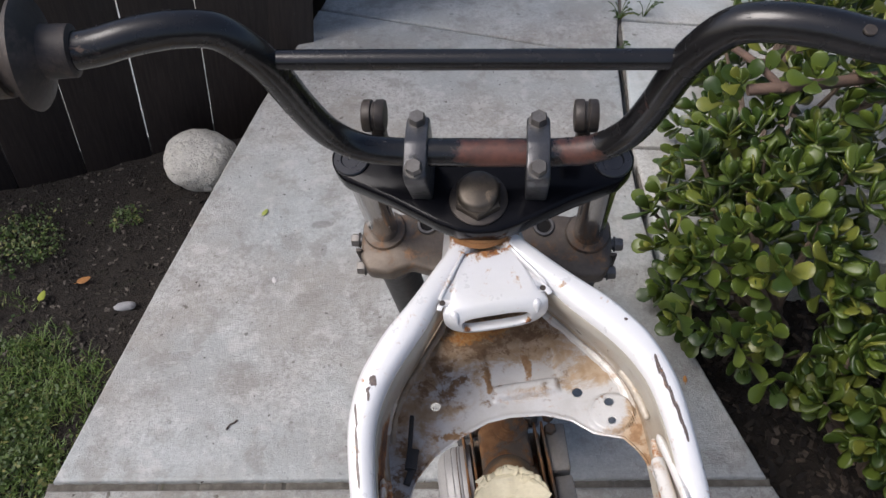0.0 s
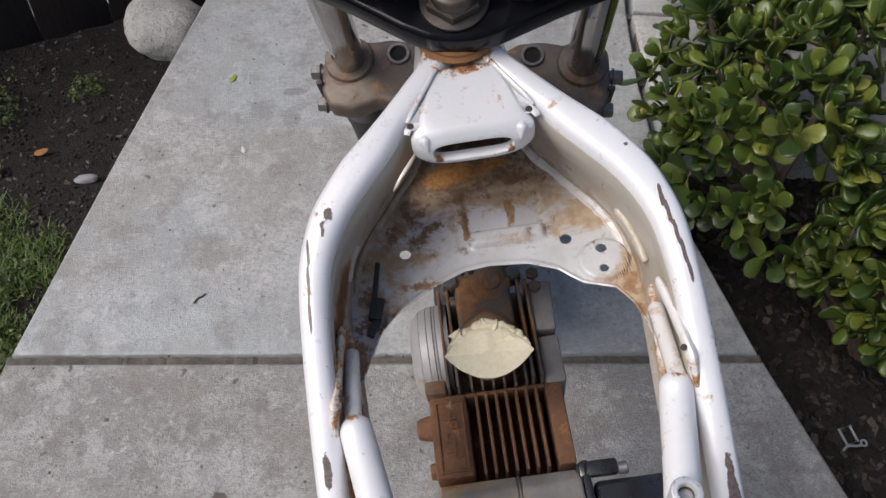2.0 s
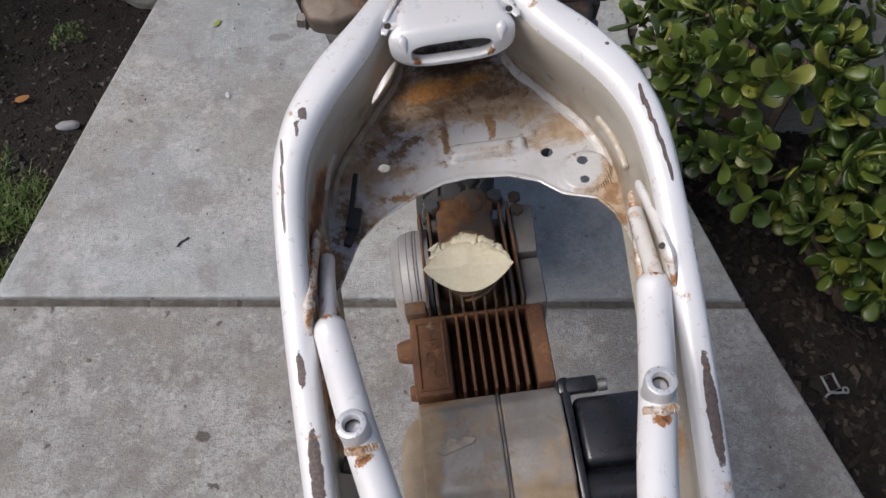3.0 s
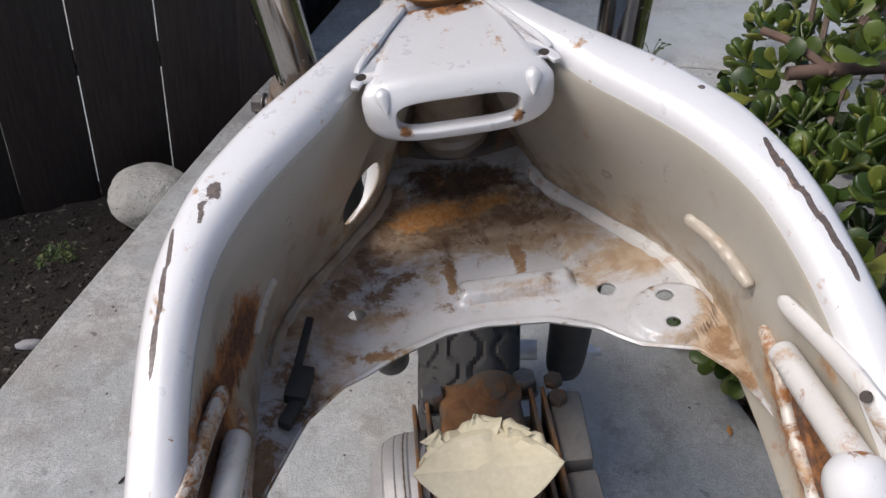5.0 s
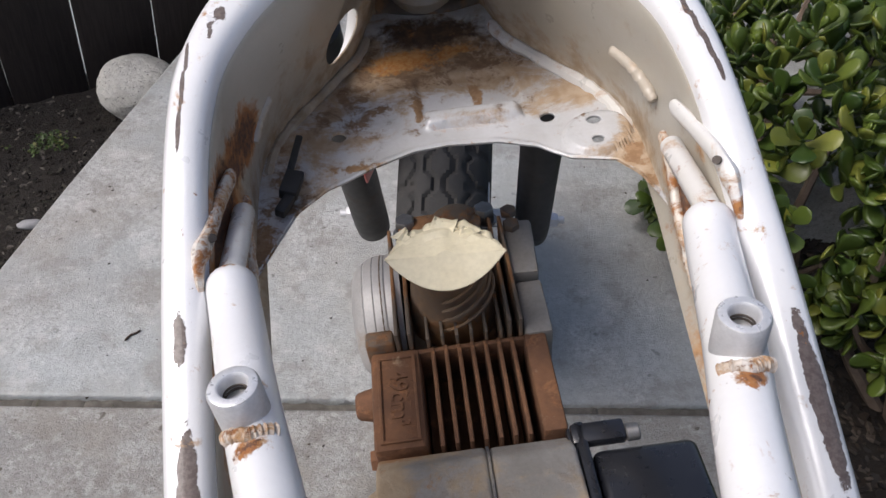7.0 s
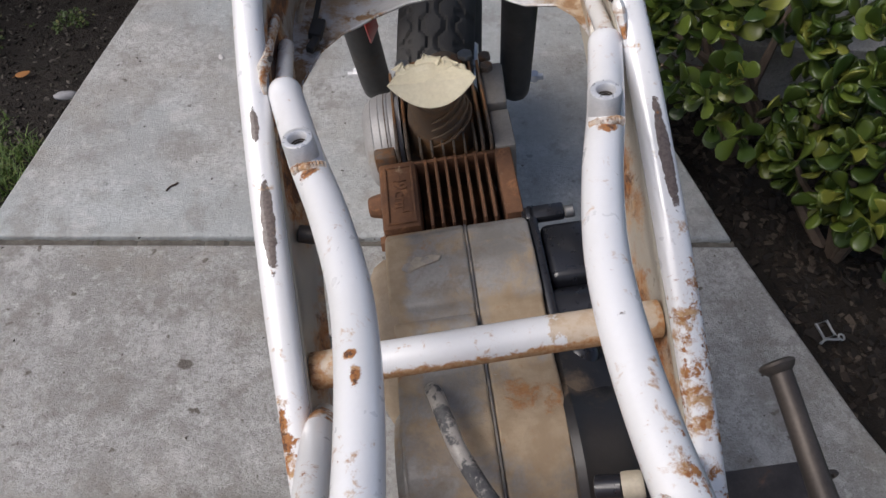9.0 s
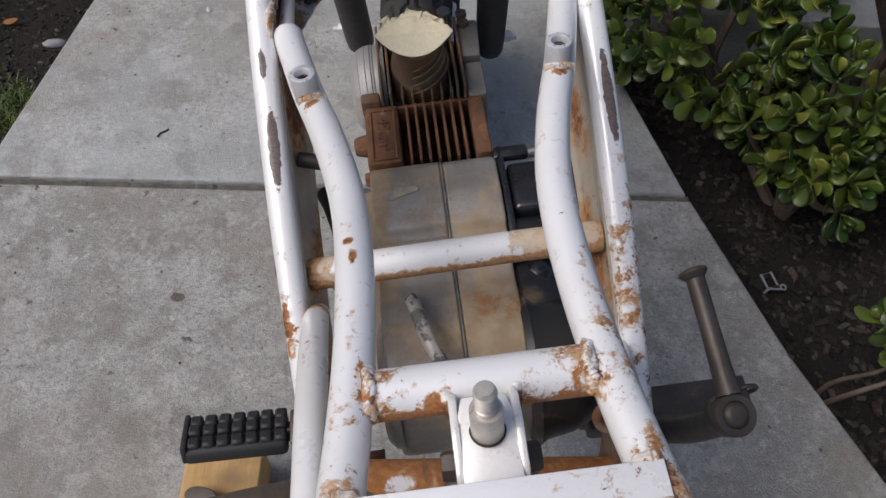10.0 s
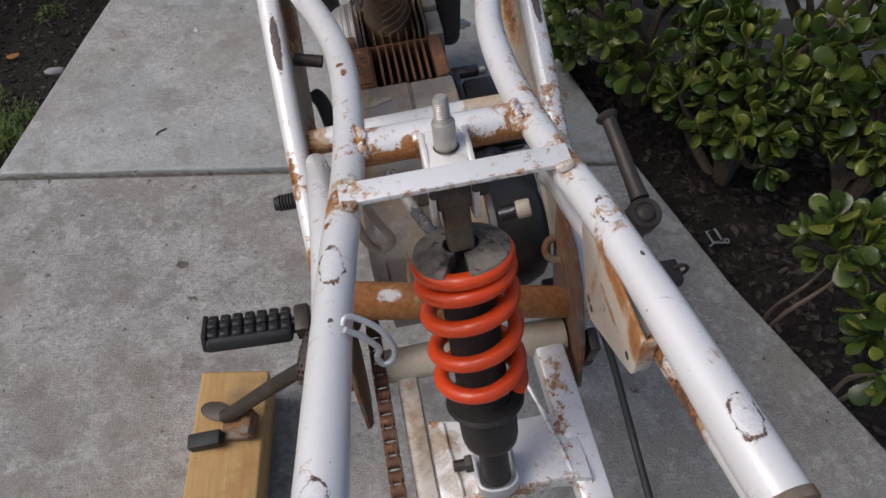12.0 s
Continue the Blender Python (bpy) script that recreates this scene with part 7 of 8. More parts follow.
part("stand_foot", bm, RUST_STEEL, stand, "rusty stand foot plate")
bm = new_bm()
box(bm, (0, 0, 0), (0.044, 0.020, 0.016), 0.0025, pose(-0.338, -0.482, 0.148, 0, -8, -4))
part("stand_pad", bm, RUBBER, stand, "black rubber stand pad")
bm = new_bm()
gp = Matrix.Translation((-0.152, -0.514, 0.362)) @ pose(0, 0, 0, 22, -10, -28) @ Matrix.Scale(1.32, 4)
rings = []
for t in range(9):
    k = t / 8
    w = 0.014 * math.sin(0.35 + 2.3 * k) ** 0.6
    rings.append([gp @ Vector((w * math.cos(a), -0.024 + 0.048 * k, 0.0095 * math.sin(a) * (w / 0.014))) for a in (2 * math.pi * i / 20 for i in range(20))])
skin(bm, rings)
pedal = part("shift_pedal", bm, surface("worn_brown_rubber", (0.07, 0.05, 0.043), (0.045, 0.034, 0.03), 0.6), BIKE, "worn knurled brown rubber pedal")
bm = new_bm()
sweep(bm, path([(-0.146, -0.500, 0.372), (-0.140, -0.478, 0.396), (-0.134, -0.452, 0.420), (-0.126, -0.425, 0.436)], 5), 0.0045, 10, flat=(1.0, 0.5))
part("pedal_arm", bm, DARK_METAL, pedal, "flat dark steel pedal arm")
bm = new_bm()
for i in range(9):
    for j in range(5):
        k = (i + 1) / 10
        w = 0.011 * math.sin(0.35 + 2.3 * k) ** 0.6
        x = w * (j - 2) / 2.2 + (0.0015 if i % 2 else 0)
        h = 0.0095 * math.sqrt(max(0, 1 - (x / 0.014) ** 2))
        bmesh.ops.create_cone(bm, cap_ends=True, segments=4, radius1=0.0019, radius2=0.0006, depth=0.0026, matrix=gp @ Matrix.Translation((x, -0.024 + 0.048 * k, h * 0.92)))
tagged(part("knurling", bm, bpy.data.materials["worn_brown_rubber"], pedal, "knurled pattern"), kind="stuff")


# ---- wooden block under the stand ----
def make_pine():
    n = Nodes("raw_pine")
    g = n.noise(9, 8, 0.6, (9, 0.35, 9), distort=1.2)
    c = n.mix(n.step(g, 0.3, 0.7), (0.55, 0.365, 0.155), (0.45, 0.265, 0.095))
    c = n.mix(n.step(n.noise(120, 4, 0.6, (6, 0.15, 6), shift=4), 0.56, 0.7, 0, 0.6), c, (0.34, 0.19, 0.08))
    c = n.mix(n.step(n.noise(45, 4, 0.6, shift=9), 0.66, 0.74), c, (0.20, 0.12, 0.06))
    c = n.mix(n.step(n.noise(14, 8, 0.7, shift=17), 0.52, 0.68, 0, 0.5), c, (0.30, 0.21, 0.12))
    c = n.mix(n.step(n.noise(26, 9, 0.75, shift=23), 0.50, 0.66, 0, 0.6), c, (0.38, 0.20, 0.065))
    c = n.mix(n.step(n.noise(30, 6, 0.7, shift=29), 0.62, 0.72, 0, 0.7), c, (0.17, 0.12, 0.075))
    c = n.mix(n.spot((0.01, 0.02, 0.09), (0.03, 0.02, 0.02), 0.6), c, (0.16, 0.10, 0.06))
    return n.done(c, 0.7, 0.0, n.bump(g, 0.0012, 0.5))


bm = new_bm()
box(bm, (0, -0.14, 0.0445), (0.092, 0.40, 0.089), 0.004, None, 3)
thing("wood_block", bm, make_pine(), "raw yellow pine block lying under the side stand", "wood block", m=pose(-0.232, -0.435, 0, 0, 0, -7.5))


# ---- jade shrubs ----
def make_leaf_material():
    n = Nodes("jade_leaf", coat=0.0)
    rnd = n.node("ShaderNodeObjectInfo").outputs["Random"]
    isl = n.node("ShaderNodeNewGeometry").outputs["Random Per Island"]
    k = n.math("FRACT", n.math("ADD", rnd, isl))
    c = n.mix(n.step(k, 0.0, 1.0), (0.022, 0.046, 0.007), (0.088, 0.124, 0.018))
    c = n.mix(n.step(n.math("FRACT", n.math("MULTIPLY", k, 7.3)), 0.76, 1.0, 0, 0.8), c, (0.20, 0.205, 0.035))
    c = n.mix(n.step(n.noise(45, 5, 0.6), 0.5, 0.75, 0, 0.5), c, (0.06, 0.10, 0.03))
    n.bsdf.inputs["Subsurface Weight"].default_value = 0.0
    n.bsdf.inputs["Specular IOR Level"].default_value = 0.5
    return n.done(c, 0.36, 0.0, n.bump(n.noise(90, 4, 0.6), 0.0012, 0.35))


LEAF = make_leaf_material()
BARK = surface("grey_brown_bark", (0.13, 0.095, 0.07), (0.20, 0.15, 0.115), 0.85, 0.0, 30, 200, 0.003)


def leaf_rings(length, width, thick, curl):
    """Rings of a plump spoon-shaped leaf that grows along +y, its upper face to +z."""
    out = []
    for t, w, h in ((0.0, 0.14, 0.55), (0.22, 0.34, 0.8), (0.5, 0.82, 1.0), (0.74, 1.0, 1.0), (0.92, 0.70, 0.75), (1.0, 0.16, 0.25)):
        y = t * length
        z = curl * length * t * t
        a, b = w * width / 2, h * thick / 2
        out.append([(a * math.cos(k), y, z + b * math.sin(k) + (0.22 * thick * abs(math.cos(k)) if math.sin(k) >= -0.1 else 0)) for k in (2 * math.pi * i / 6 for i in range(6))])
    return out


def leaf_mesh(length, width, thick, curl):
    bm = new_bm()
    skin(bm, [[Vector(p) for p in r] for r in leaf_rings(length, width, thick, curl)])
    me = part_mesh("leaf", bm, 75)
    me.materials.append(LEAF)
    return me


LEAF_SIZES = [(0.046, 0.030, 0.0060, 0.18), (0.041, 0.027, 0.0056, 0.30), (0.035, 0.022, 0.005, 0.10), (0.050, 0.030, 0.0062, 0.06), (0.026, 0.016, 0.0046, 0.22)]
LEAVES = [leaf_mesh(*q) for q in LEAF_SIZES]
LEAF_RINGS = [leaf_rings(*q) for q in LEAF_SIZES]
LUMPS = {"a": ((0.66, 0.37, 0.17), (0.25, 0.24, 0.20), 75), "b": ((0.80, 0.74, 0.21), (0.29, 0.30, 0.24), 75), "c": ((1.0, 1.17, 0.22), (0.36, 0.36, 0.27), 75), "d": ((0.80, 0.10, 0.10), (0.16, 0.16, 0.15), 44),
         "e": ((1.02, 0.30, 0.22), (0.34, 0.40, 0.27), 85), "f": ((1.04, -0.05, 0.19), (0.20, 0.18, 0.18), 50), "g": ((1.30, 0.70, 0.25), (0.40, 0.60, 0.32), 80), "h": ((0.695, -0.345, 0.18), (0.055, 0.05, 0.045), 5),
         "i": ((0.73, -0.50, 0.12), (0.06, 0.075, 0.055), 6), "j": ((1.04, -0.40, 0.17), (0.14, 0.12, 0.12), 24)}


def inside(p, skip, k):
    for name, (c, r, _) in LUMPS.items():
        if name != skip and sum(((p[i] - c[i]) / r[i]) ** 2 for i in range(3)) < k:
            return True
    return False


def leaf_places(names, g):
    """Rosettes on the lumps' surfaces: rows of a tip, its way out, and the leaves' poses."""
    tips = []
    for name in names:
        c, r, n = LUMPS[name]
        n = int(n * 1.6)
        for i in range(n * 2):
            z = 1 - (i + 0.5) / n
            if z < -0.72:
                break
            a = i * 2.39996 + g.uniform(-0.25, 0.25)
            q = math.sqrt(1 - z * z)
            e = Vector((q * math.cos(a), q * math.sin(a), z))
            k = g.uniform(0.60, 1.12)
            p = Vector((c[0] + e.x * r[0] * k, c[1] + e.y * r[1] * k, c[2] + e.z * r[2] * k))
            if inside(p, name, 0.72) or p.z < -0.06 or p.x > 1.55:
                continue
            if p.y > 0.42 and p.x < 0.388 + 0.64 * (p.y - 0.425) + 0.4 * (p.z - 0.2):       # bare towards the far slabs
                continue
            d = (e + Vector((g.uniform(-0.3, 0.3), g.uniform(-0.3, 0.3), 0.55))).normalized()
            tips.append((p, d, Vector(c)))
    return tips


def shrub(names, seed, label):
    g = random.Random(seed)
    tips = leaf_places(names, g)
    cs = [Vector(LUMPS[n][0]) for n in names]
    bases = [Vector((c.x + g.uniform(0.0, 0.08), c.y + g.uniform(-0.05, 0.05), -0.17)) for c in cs]
    thing_root = empty("jade_shrub", label, "shrub")
    thick = 0.013 if len(names) < 3 else 0.0055
    for p, d, c in tips:
        if g.random() > 0.14:
            continue
        b = min(bases, key=lambda q: (q - p).length)
        knee = b.lerp(c, 0.45 + g.uniform(-0.1, 0.1)) + Vector((g.uniform(-0.03, 0.03), g.uniform(-0.03, 0.03), g.uniform(-0.04, 0.02)))
        q = path([b, knee, knee.lerp(p, 0.6) + Vector((0, 0, -0.015)), p - d * 0.01], 3)
        bm = new_bm()
        sweep(bm, q, [thick * (1 - 0.73 * i / (len(q) - 1)) for i in range(len(q))], 6)
        part("branch", bm, BARK, thing_root)
    near = sorted(range(len(tips)), key=lambda i: tips[i][0].x + 0.25 * abs(tips[i][0].y - 0.1))
    count, verts, faces = 0, [], []
    for i in near:
        p, d, c = tips[i]
        s = d.cross(Vector((g.uniform(-1, 1), g.uniform(-1, 1), 0.3))).normalized()
        base = Matrix((s, d.cross(s), d)).transposed().to_4x4()
        base = Matrix.Translation(p) @ base
        turn = g.uniform(0, 90)
        rows = 4 if g.random() < 0.7 else 3
        for k in range(rows):
            for h in (0, 1):
                up = (18, 34, 52, 72)[k + 4 - rows] + g.uniform(-9, 9)
                kind = (0, 3, 1, 4)[k + 4 - rows] if g.random() < 0.75 else g.choice((0, 1, 2))
                sc = g.uniform(0.80, 1.12) * (1 if k + 4 - rows < 3 else 0.85)
                m = base @ pose(0, 0, 0.008 * k - 0.014, 0, 0, turn + 90 * k + 180 * h + g.uniform(-14, 14)) @ pose(0, 0.003, 0, up, 0, 0) @ Matrix.Scale(sc, 4)
                if count < 290:
                    ob = new("leaf", LEAVES[kind])
                    ob.parent, ob.matrix_basis = thing_root, m
                else:
                    o = len(verts)
                    rings = LEAF_RINGS[kind]
                    verts += [tuple(m @ Vector(q)) for r in rings for q in r]
                    for a in range(len(rings) - 1):
                        for b in range(6):
                            faces.append((o + a * 6 + b, o + a * 6 + (b + 1) % 6, o + (a + 1) * 6 + (b + 1) % 6, o + (a + 1) * 6 + b))
                    faces.append(tuple(o + (len(rings) - 1) * 6 + b for b in range(6)))
                count += 1
    if verts:
        me = bpy.data.meshes.new("foliage")
        me.from_pydata(verts, [], faces)
        for f in me.polygons:
            f.use_smooth = True
        me.materials.append(LEAF)
        ob = new("foliage", me)
        ob.parent = thing_root
        tagged(ob, "dense glossy green jade leaves", kind="stuff")


shrub("ad", 1, "leafy jade shrub hanging over the path edge")
shrub("b", 2, "dense glossy green jade shrub beside the path")
shrub("cg", 3, "tall dense jade shrub by the far slabs")
shrub("ef", 4, "dark green jade shrub in the mulch bed")
shrub("hij", 5, "small jade sprigs growing out of the mulch")

# a bare branch that lies through the shrub
bm = new_bm()
sweep(bm, path([(0.60, 0.60, 0.36), (0.70, 0.585, 0.375), (0.80, 0.60, 0.37), (0.95, 0.60, 0.385)], 5), 0.011, 10)
sweep(bm, path([(0.66, 0.58, 0.37), (0.62, 0.64, 0.39), (0.60, 0.70, 0.385)], 5), 0.007, 8)
thing("branch", bm, surface("reddish_bark", (0.15, 0.095, 0.07), (0.10, 0.065, 0.05), 0.8, 0.0, 30, 200, 0.002), "bare reddish brown branch among jade leaves", "branch")


# ---- loose ground cover ----
def chips(name, label, category, count, seed, where, size, material, flat=0.35):
    """Irregular crumbs strewn over the beds, one joined object."""
    g = random.Random(seed)
    verts, faces = [], []
    box_faces = ((0, 1, 3, 2), (4, 6, 7, 5), (0, 4, 5, 1), (2, 3, 7, 6), (0, 2, 6, 4), (1, 5, 7, 3))
    for _ in range(count):
        x, y = where(g)
        s = size * g.uniform(0.35, 1.25) ** 1.3
        m = Matrix.Translation((x, y, ground_height(x, y) + s * 0.15)) @ pose(0, 0, 0, g.uniform(-28, 28), g.uniform(-28, 28), g.uniform(0, 360))
        o = len(verts)
        for i in range(8):
            q = Vector((((i & 1) - 0.5) * s * 1.6, ((i >> 1 & 1) - 0.5) * s * 0.8, ((i >> 2 & 1) - 0.5) * s * flat))
            q = Vector((q.x * g.uniform(0.6, 1.1), q.y * g.uniform(0.6, 1.1), q.z * g.uniform(0.6, 1.1)))
            verts.append(tuple(m @ q))
        faces += [tuple(o + k for k in f) for f in box_faces]
    me = bpy.data.meshes.new(name)
    me.from_pydata(verts, [], faces)
    me.materials.append(material)
    tagged(new(name, me), label, category, "", "stuff")


def island_colors(name, cols, rough):
    n = Nodes(name)
    k = n.node("ShaderNodeNewGeometry").outputs["Random Per Island"]
    c = cols[0]
    for i, q in enumerate(cols[1:]):
        t = (i + 1) / len(cols)
        c = n.mix(n.step(k, t - 0.02, t + 0.02), c, q)
    c = n.mix(n.step(n.noise(160, 5, 0.65), 0.4, 0.7, 0, 0.6), c, tuple(v * 0.55 for v in cols[0]))
    return n.done(c, rough, 0.0, n.bump(n.noise(240, 4, 0.6), 0.0015, 0.5))


def left_edge(y):
    return -0.685 + 0.308 * y


def right_edge(y):
    return 0.545 - 0.27 * y if y < 0 else 0.545 - 0.18 * y


def bed_right(g):
    while True:
        x, y = g.uniform(0.40, 1.75), g.uniform(-1.2, 0.6)
        if x > right_edge(y) + 0.012:
            return x, y


def bed_left(g):
    while True:
        x, y = g.uniform(-1.8, -0.35), g.uniform(-0.6, 1.22)
        if x < left_edge(y) - 0.012:
            return x, y


chips("bark_mulch", "dark brown bark chips covering the shrub bed", "mulch", 14000, 21, bed_right, 0.0125, island_colors("bark_mulch", [(0.011, 0.008, 0.006), (0.019, 0.013, 0.009), (0.034, 0.023, 0.016), (0.014, 0.010, 0.008), (0.085, 0.065, 0.050)], 0.75))
chips("soil_crumbs", "dark soil crumbs and small stones in the bed", "soil", 12000, 22, bed_left, 0.0062, island_colors("soil_crumbs", [(0.013, 0.010, 0.0075), (0.026, 0.020, 0.015), (0.018, 0.013, 0.010), (0.055, 0.048, 0.037), (0.025, 0.019, 0.014), (0.15, 0.13, 0.11)], 0.95), 0.7)


def make_grass_material(name, a, b):
    n = Nodes(name)
    k = n.node("ShaderNodeNewGeometry").outputs["Random Per Island"]
    return n.done(n.mix(n.step(n.math("FRACT", n.math("MULTIPLY", k, 5.7)), 0.75, 0.98, 0, 0.8), n.mix(k, a, b), (0.20, 0.19, 0.06)), 0.55)


GRASS = make_grass_material("grass", (0.042, 0.088, 0.012), (0.110, 0.175, 0.028))
WEED = make_grass_material("weed", (0.026, 0.052, 0.008), (0.060, 0.098, 0.016))


def patchy(x, y, spots, seed):
    v = max(1 - math.sqrt(((x - a) / c) ** 2 + ((y - b) / d) ** 2) for a, b, c, d in spots)
    return v + 0.45 * grid_noise(x, y, 11, seed) + 0.35 * grid_noise(x, y, 34, seed + 1)


def grass(count, seed, spots):
    g = random.Random(seed)
    verts, faces, made = [], [], 0
    while made < count:
        x, y = bed_left(g)
        if patchy(x, y, spots, 3) < g.uniform(0.05, 0.55):
            continue
        h, w = g.uniform(0.009, 0.030), g.uniform(0.0006, 0.0013)
        a, lean = g.uniform(0, 2 * math.pi), g.uniform(0.2, 1.3)
        dx, dy = math.cos(a), math.sin(a)
        z = ground_height(x, y) - 0.003
        o = len(verts)
        for t, k in ((0, 1.0), (0.5, 0.9), (1.0, 0.15)):
            px, py, pz = x + dx * lean * h * t * t, y + dy * lean * h * t * t, z + h * t * (1 - 0.35 * lean * t * 0.6)
            verts.append((px - dy * w * k, py + dx * w * k, pz))
            verts.append((px + dy * w * k, py - dx * w * k, pz))
        faces += [(o, o + 1, o + 3, o + 2), (o + 2, o + 3, o + 5, o + 4)]
        made += 1
    me = bpy.data.meshes.new("grass")
    me.from_pydata(verts, [], faces)
    me.materials.append(GRASS)
    tagged(new("grass", me), "short bright green grass patches on the soil", "grass", "", "stuff")


def weeds(count, seed, spots):
    g = random.Random(seed)
    verts, faces, made = [], [], 0
    while made < count:
        x, y = bed_left(g)
        if patchy(x, y, spots, 8) < g.uniform(0.0, 0.55):
            continue
        z = ground_height(x, y) + g.uniform(0.004, 0.03)
        r = g.uniform(0.0015, 0.0038)
        m = Matrix.Translation((x, y, z)) @ pose(0, 0, 0, g.uniform(-45, 45), g.uniform(-45, 45), g.uniform(0, 360))
        o = len(verts)
        verts += [tuple(m @ Vector((r * math.cos(a) * 1.5, r * math.sin(a), 0.12 * r * math.cos(2 * a)))) for a in (2 * math.pi * i / 7 for i in range(7))]
        faces.append(tuple(range(o, o + 7)))
        made += 1
    me = bpy.data.meshes.new("weeds")
    me.from_pydata(verts, [], faces)
    me.materials.append(WEED)
    tagged(new("weeds", me), "low leafy green weeds growing in the soil", "weeds", "", "stuff")


grass(26000, 31, [(-0.80, 0.36, 0.18, 0.22), (-0.92, 0.12, 0.24, 0.34), (-1.15, 0.4, 0.3, 0.35), (-0.80, 0.26, 0.14, 0.2)])
weeds(9000, 32, [(-1.0, 0.86, 0.17, 0.17), (-1.25, 0.75, 0.25, 0.25), (-0.72, 0.93, 0.05, 0.05), (-0.86, 0.22, 0.2, 0.3)])


# ---- small things on the ground ----
def flat_leaf(name, label, place, size, turn, col, col2, tilt=8):
    bm = new_bm()
    o = []
    for i in range(20):
        a = 2 * math.pi * i / 20
        o.append((size * math.cos(a), size * 0.52 * math.sin(a) * (1 - 0.25 * math.cos(a))))
    prism(bm, o, 0, 0.0009, None, 0.0003)
    for v in bm.verts:
        v.co.z += 0.16 * size * (v.co.x / size) ** 2 + 0.1 * abs(v.co.y)
    sweep(bm, [(-size * 1.5, 0, 0.0012), (-size * 0.9, 0, 0.001), (size * 0.8, 0, 0.002)], 0.0006, 6)
    thing(name, bm, surface(label.replace(" ", "_")[:30], col, col2, 0.7, 0.0, 90, 500, 0.0004), label, "leaf", m=Matrix.Translation(place) @ pose(0, 0, 0, tilt, 0, turn))


flat_leaf("fallen_leaf", "yellow-green fallen leaf lying on dark soil", (-0.836, 0.656, ground_height(-0.836, 0.656) + 0.012), 0.014, 80, (0.36, 0.40, 0.06), (0.28, 0.33, 0.05))
flat_leaf("fallen_leaf", "orange dry leaf lying on dark soil", (-0.76, 0.705, ground_height(-0.76, 0.705) + 0.01), 0.015, 25, (0.40, 0.18, 0.05), (0.3, 0.13, 0.04))
flat_leaf("fallen_leaf", "small yellow-green leaf on the concrete path", (-0.326, 0.719, 0.002), 0.010, 60, (0.38, 0.42, 0.10), (0.3, 0.35, 0.08), 2)
flat_leaf("fallen_leaf", "small orange leaf on the concrete path", (0.455, 0.222, 0.002), 0.0075, 75, (0.45, 0.22, 0.07), (0.35, 0.16, 0.05), 2)
flat_leaf("petal", "pale petal lying on the concrete path", (-0.301, 0.529, 0.0015), 0.0075, 100, (0.72, 0.70, 0.68), (0.6, 0.58, 0.56), 2)
bm = new_bm()
bmesh.ops.create_icosphere(bm, subdivisions=3, radius=1.0)
for v in bm.verts:
    v.co = Vector((v.co.x * 0.024, v.co.y * 0.011, v.co.z * 0.009)) * (1 + 0.18 * noise.noise(v.co * 1.7))
thing("pebble", bm, surface("white_pebble", (0.33, 0.33, 0.34), (0.25, 0.25, 0.26), 0.8, 0.0, 40, 300, 0.001), "flat whitish stone lying on the soil", "stone", m=pose(-0.642, 0.596, ground_height(-0.642, 0.596) + 0.008, 0, 0, 4))
bm = new_bm()
sweep(bm, path([(-0.011, -0.005, 0.0015), (-0.003, 0.001, 0.002), (0.005, 0.002, 0.002), (0.011, 0.005, 0.0015)], 4), 0.0014, 8)
thing("twig", bm, surface("dark_twig", (0.07, 0.045, 0.03), (0.045, 0.03, 0.02), 0.85), "short dark twig lying on the concrete path", "twig", m=pose(-0.364, 0.216, 0, 0, 0, 18))
bm = new_bm()
for pts in ([(0, -0.014, 0), (0.022, -0.014, 0), (0.022, 0.014, 0), (0, 0.014, 0)],):
    sweep(bm, pts, 0.0026, 8, loop=True)
sweep(bm, path([(-0.012, -0.020, 0), (0.0, -0.016, 0.002), (0.012, -0.020, 0.003), (0.024, -0.022, 0.0)], 5), 0.0024, 8)
ring(bm, (0.030, -0.020, 0.001), (0, 0, 1), 0.005, 0.002, 16, 6)
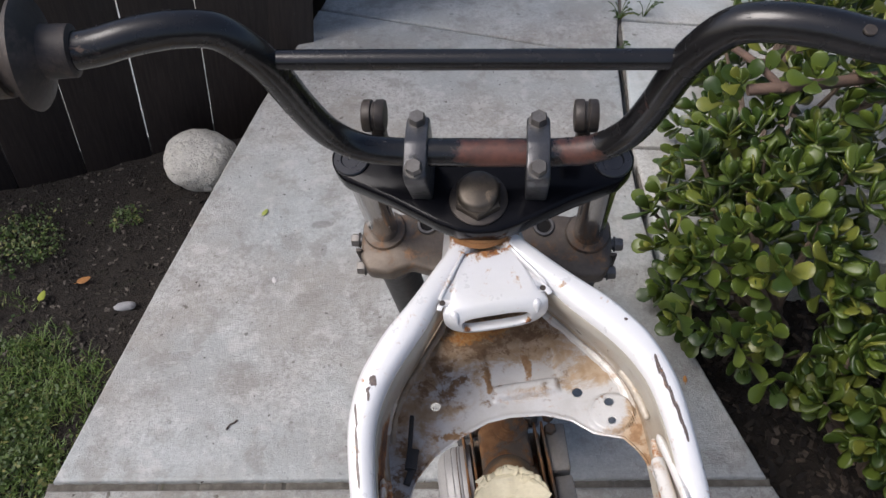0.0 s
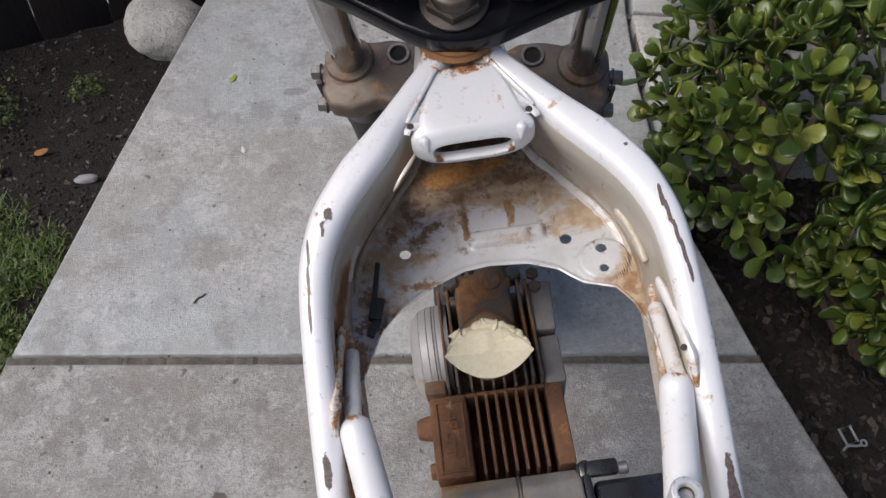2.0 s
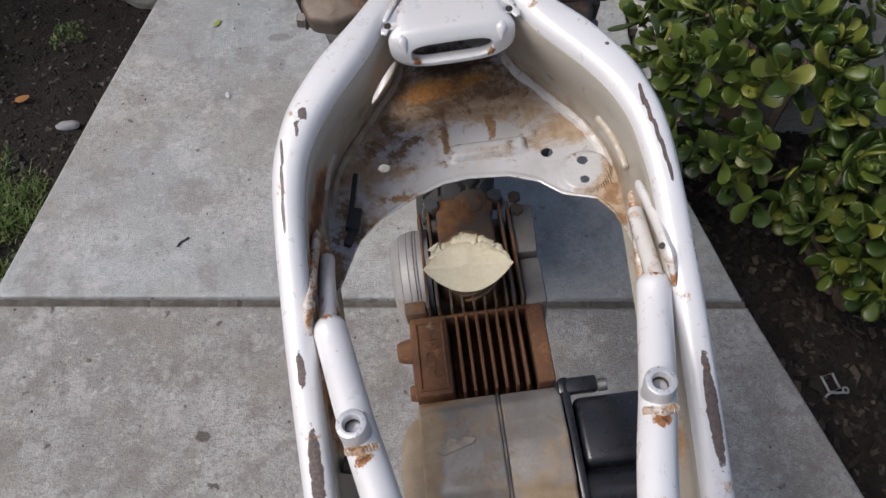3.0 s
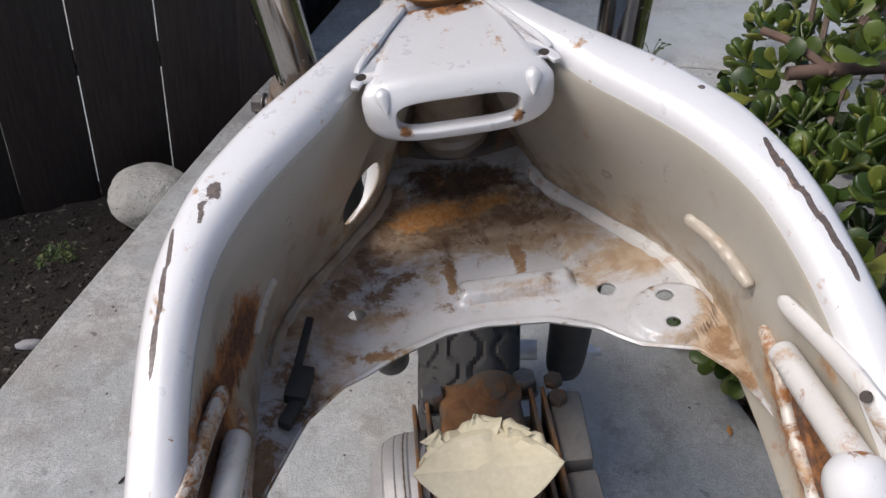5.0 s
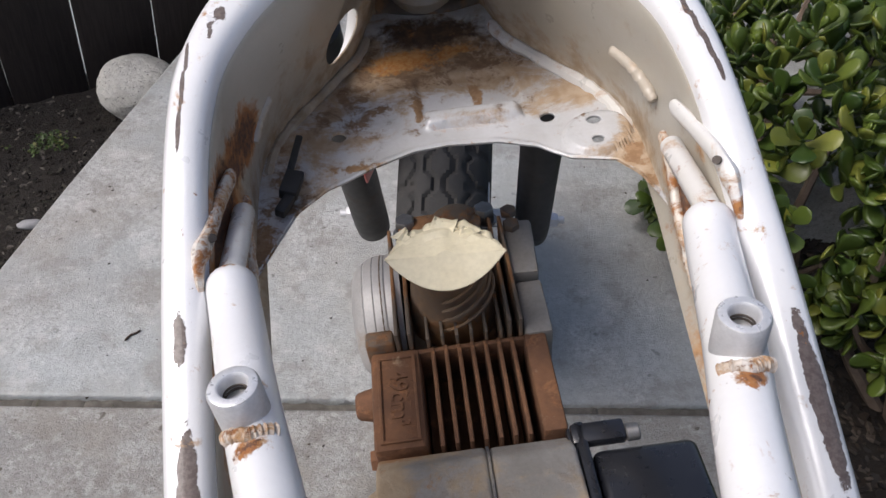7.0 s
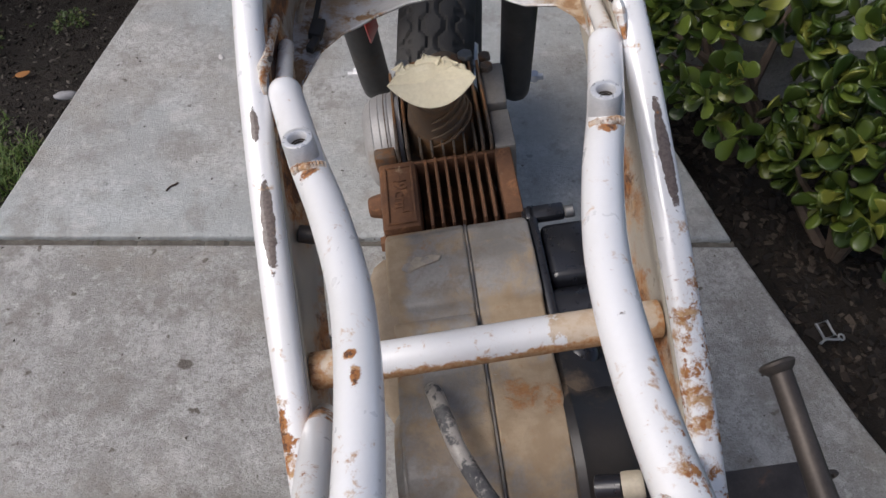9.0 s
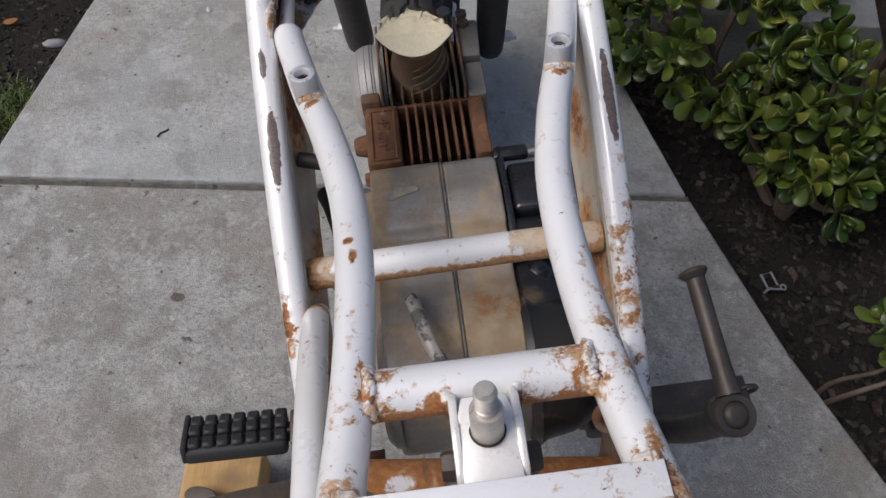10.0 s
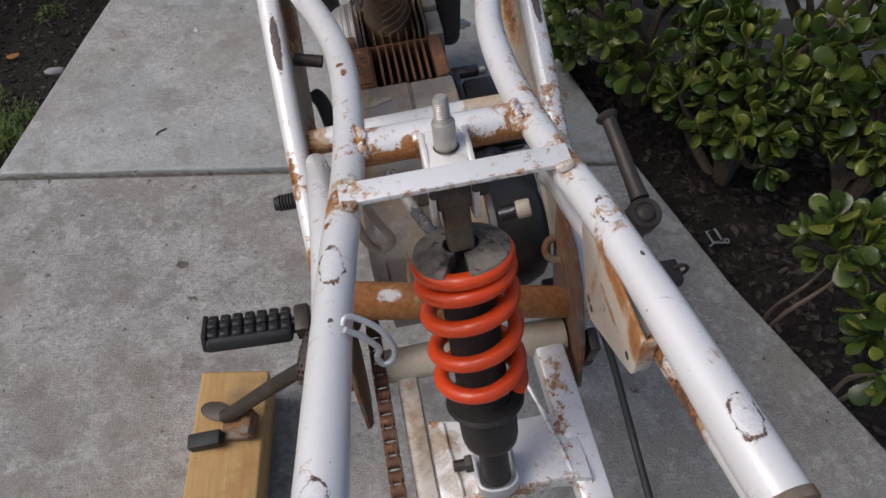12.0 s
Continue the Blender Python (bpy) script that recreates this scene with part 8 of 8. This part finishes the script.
thing("plastic_clip", bm, surface("pale_plastic", (0.32, 0.34, 0.36), (0.25, 0.27, 0.29), 0.5), "pale grey plastic clip lying on the mulch", "clip", m=pose(0.705, -0.085, ground_height(0.705, -0.085) + 0.014, 8, 0, 12))

# specks of grit on the paving
g = random.Random(77)
verts, faces = [], []
for _ in range(240):
    y = g.uniform(-0.8, 1.3)
    x = g.uniform(left_edge(y) + 0.03, right_edge(min(y, 0.4)) - 0.03)
    s = 0.0009 * g.uniform(0.6, 2.2) ** 1.4
    o = len(verts)
    a = g.uniform(0, 6)
    for dx, dy, dz in ((1.6, 0, 0), (-0.5, 0.9, 0), (-0.6, -0.8, 0), (0, 0, 0.9)):
        verts.append((x + s * (dx * math.cos(a) - dy * math.sin(a)), y + s * (dx * math.sin(a) + dy * math.cos(a)), s * dz + 0.0002))
    faces += [(o, o + 1, o + 3), (o + 1, o + 2, o + 3), (o + 2, o, o + 3), (o, o + 2, o + 1)]
me = bpy.data.meshes.new("grit")
me.from_pydata(verts, [], faces)
me.materials.append(surface("dark_grit", (0.05, 0.04, 0.032), (0.09, 0.075, 0.06), 0.9))
tagged(new("grit", me), "dark specks of grit on the concrete path", "grit", "", "stuff")

# weeds in the crack between the slabs
for wx, wy, n, h in ((0.655, 1.40, 16, 0.05), (0.73, 1.405, 7, 0.06), (0.62, 1.25, 5, 0.025)):
    bm = new_bm()
    for k in range(n):
        a = g.uniform(0, 2 * math.pi)
        q = Vector((math.cos(a), math.sin(a), 0))
        tip = q * h * g.uniform(0.4, 1.0) + Vector((0, 0, h * g.uniform(0.3, 0.9)))
        sweep(bm, path([(0, 0, -0.006), tip * 0.5 + Vector((0, 0, h * 0.15)), tip], 3), [0.0012] * 6 + [0.0004], 5)
        bmesh.ops.create_icosphere(bm, subdivisions=1, radius=1.0, matrix=Matrix.Translation(tip) @ pose(0, 0, 0, 20, 0, math.degrees(a)) @ Matrix.Diagonal((0.008, 0.004, 0.0012, 1)))
    thing("weed", bm, WEED, "small green weed growing in the slab joint", "weed", group="weeds in the joint", m=pose(wx, wy, 0))
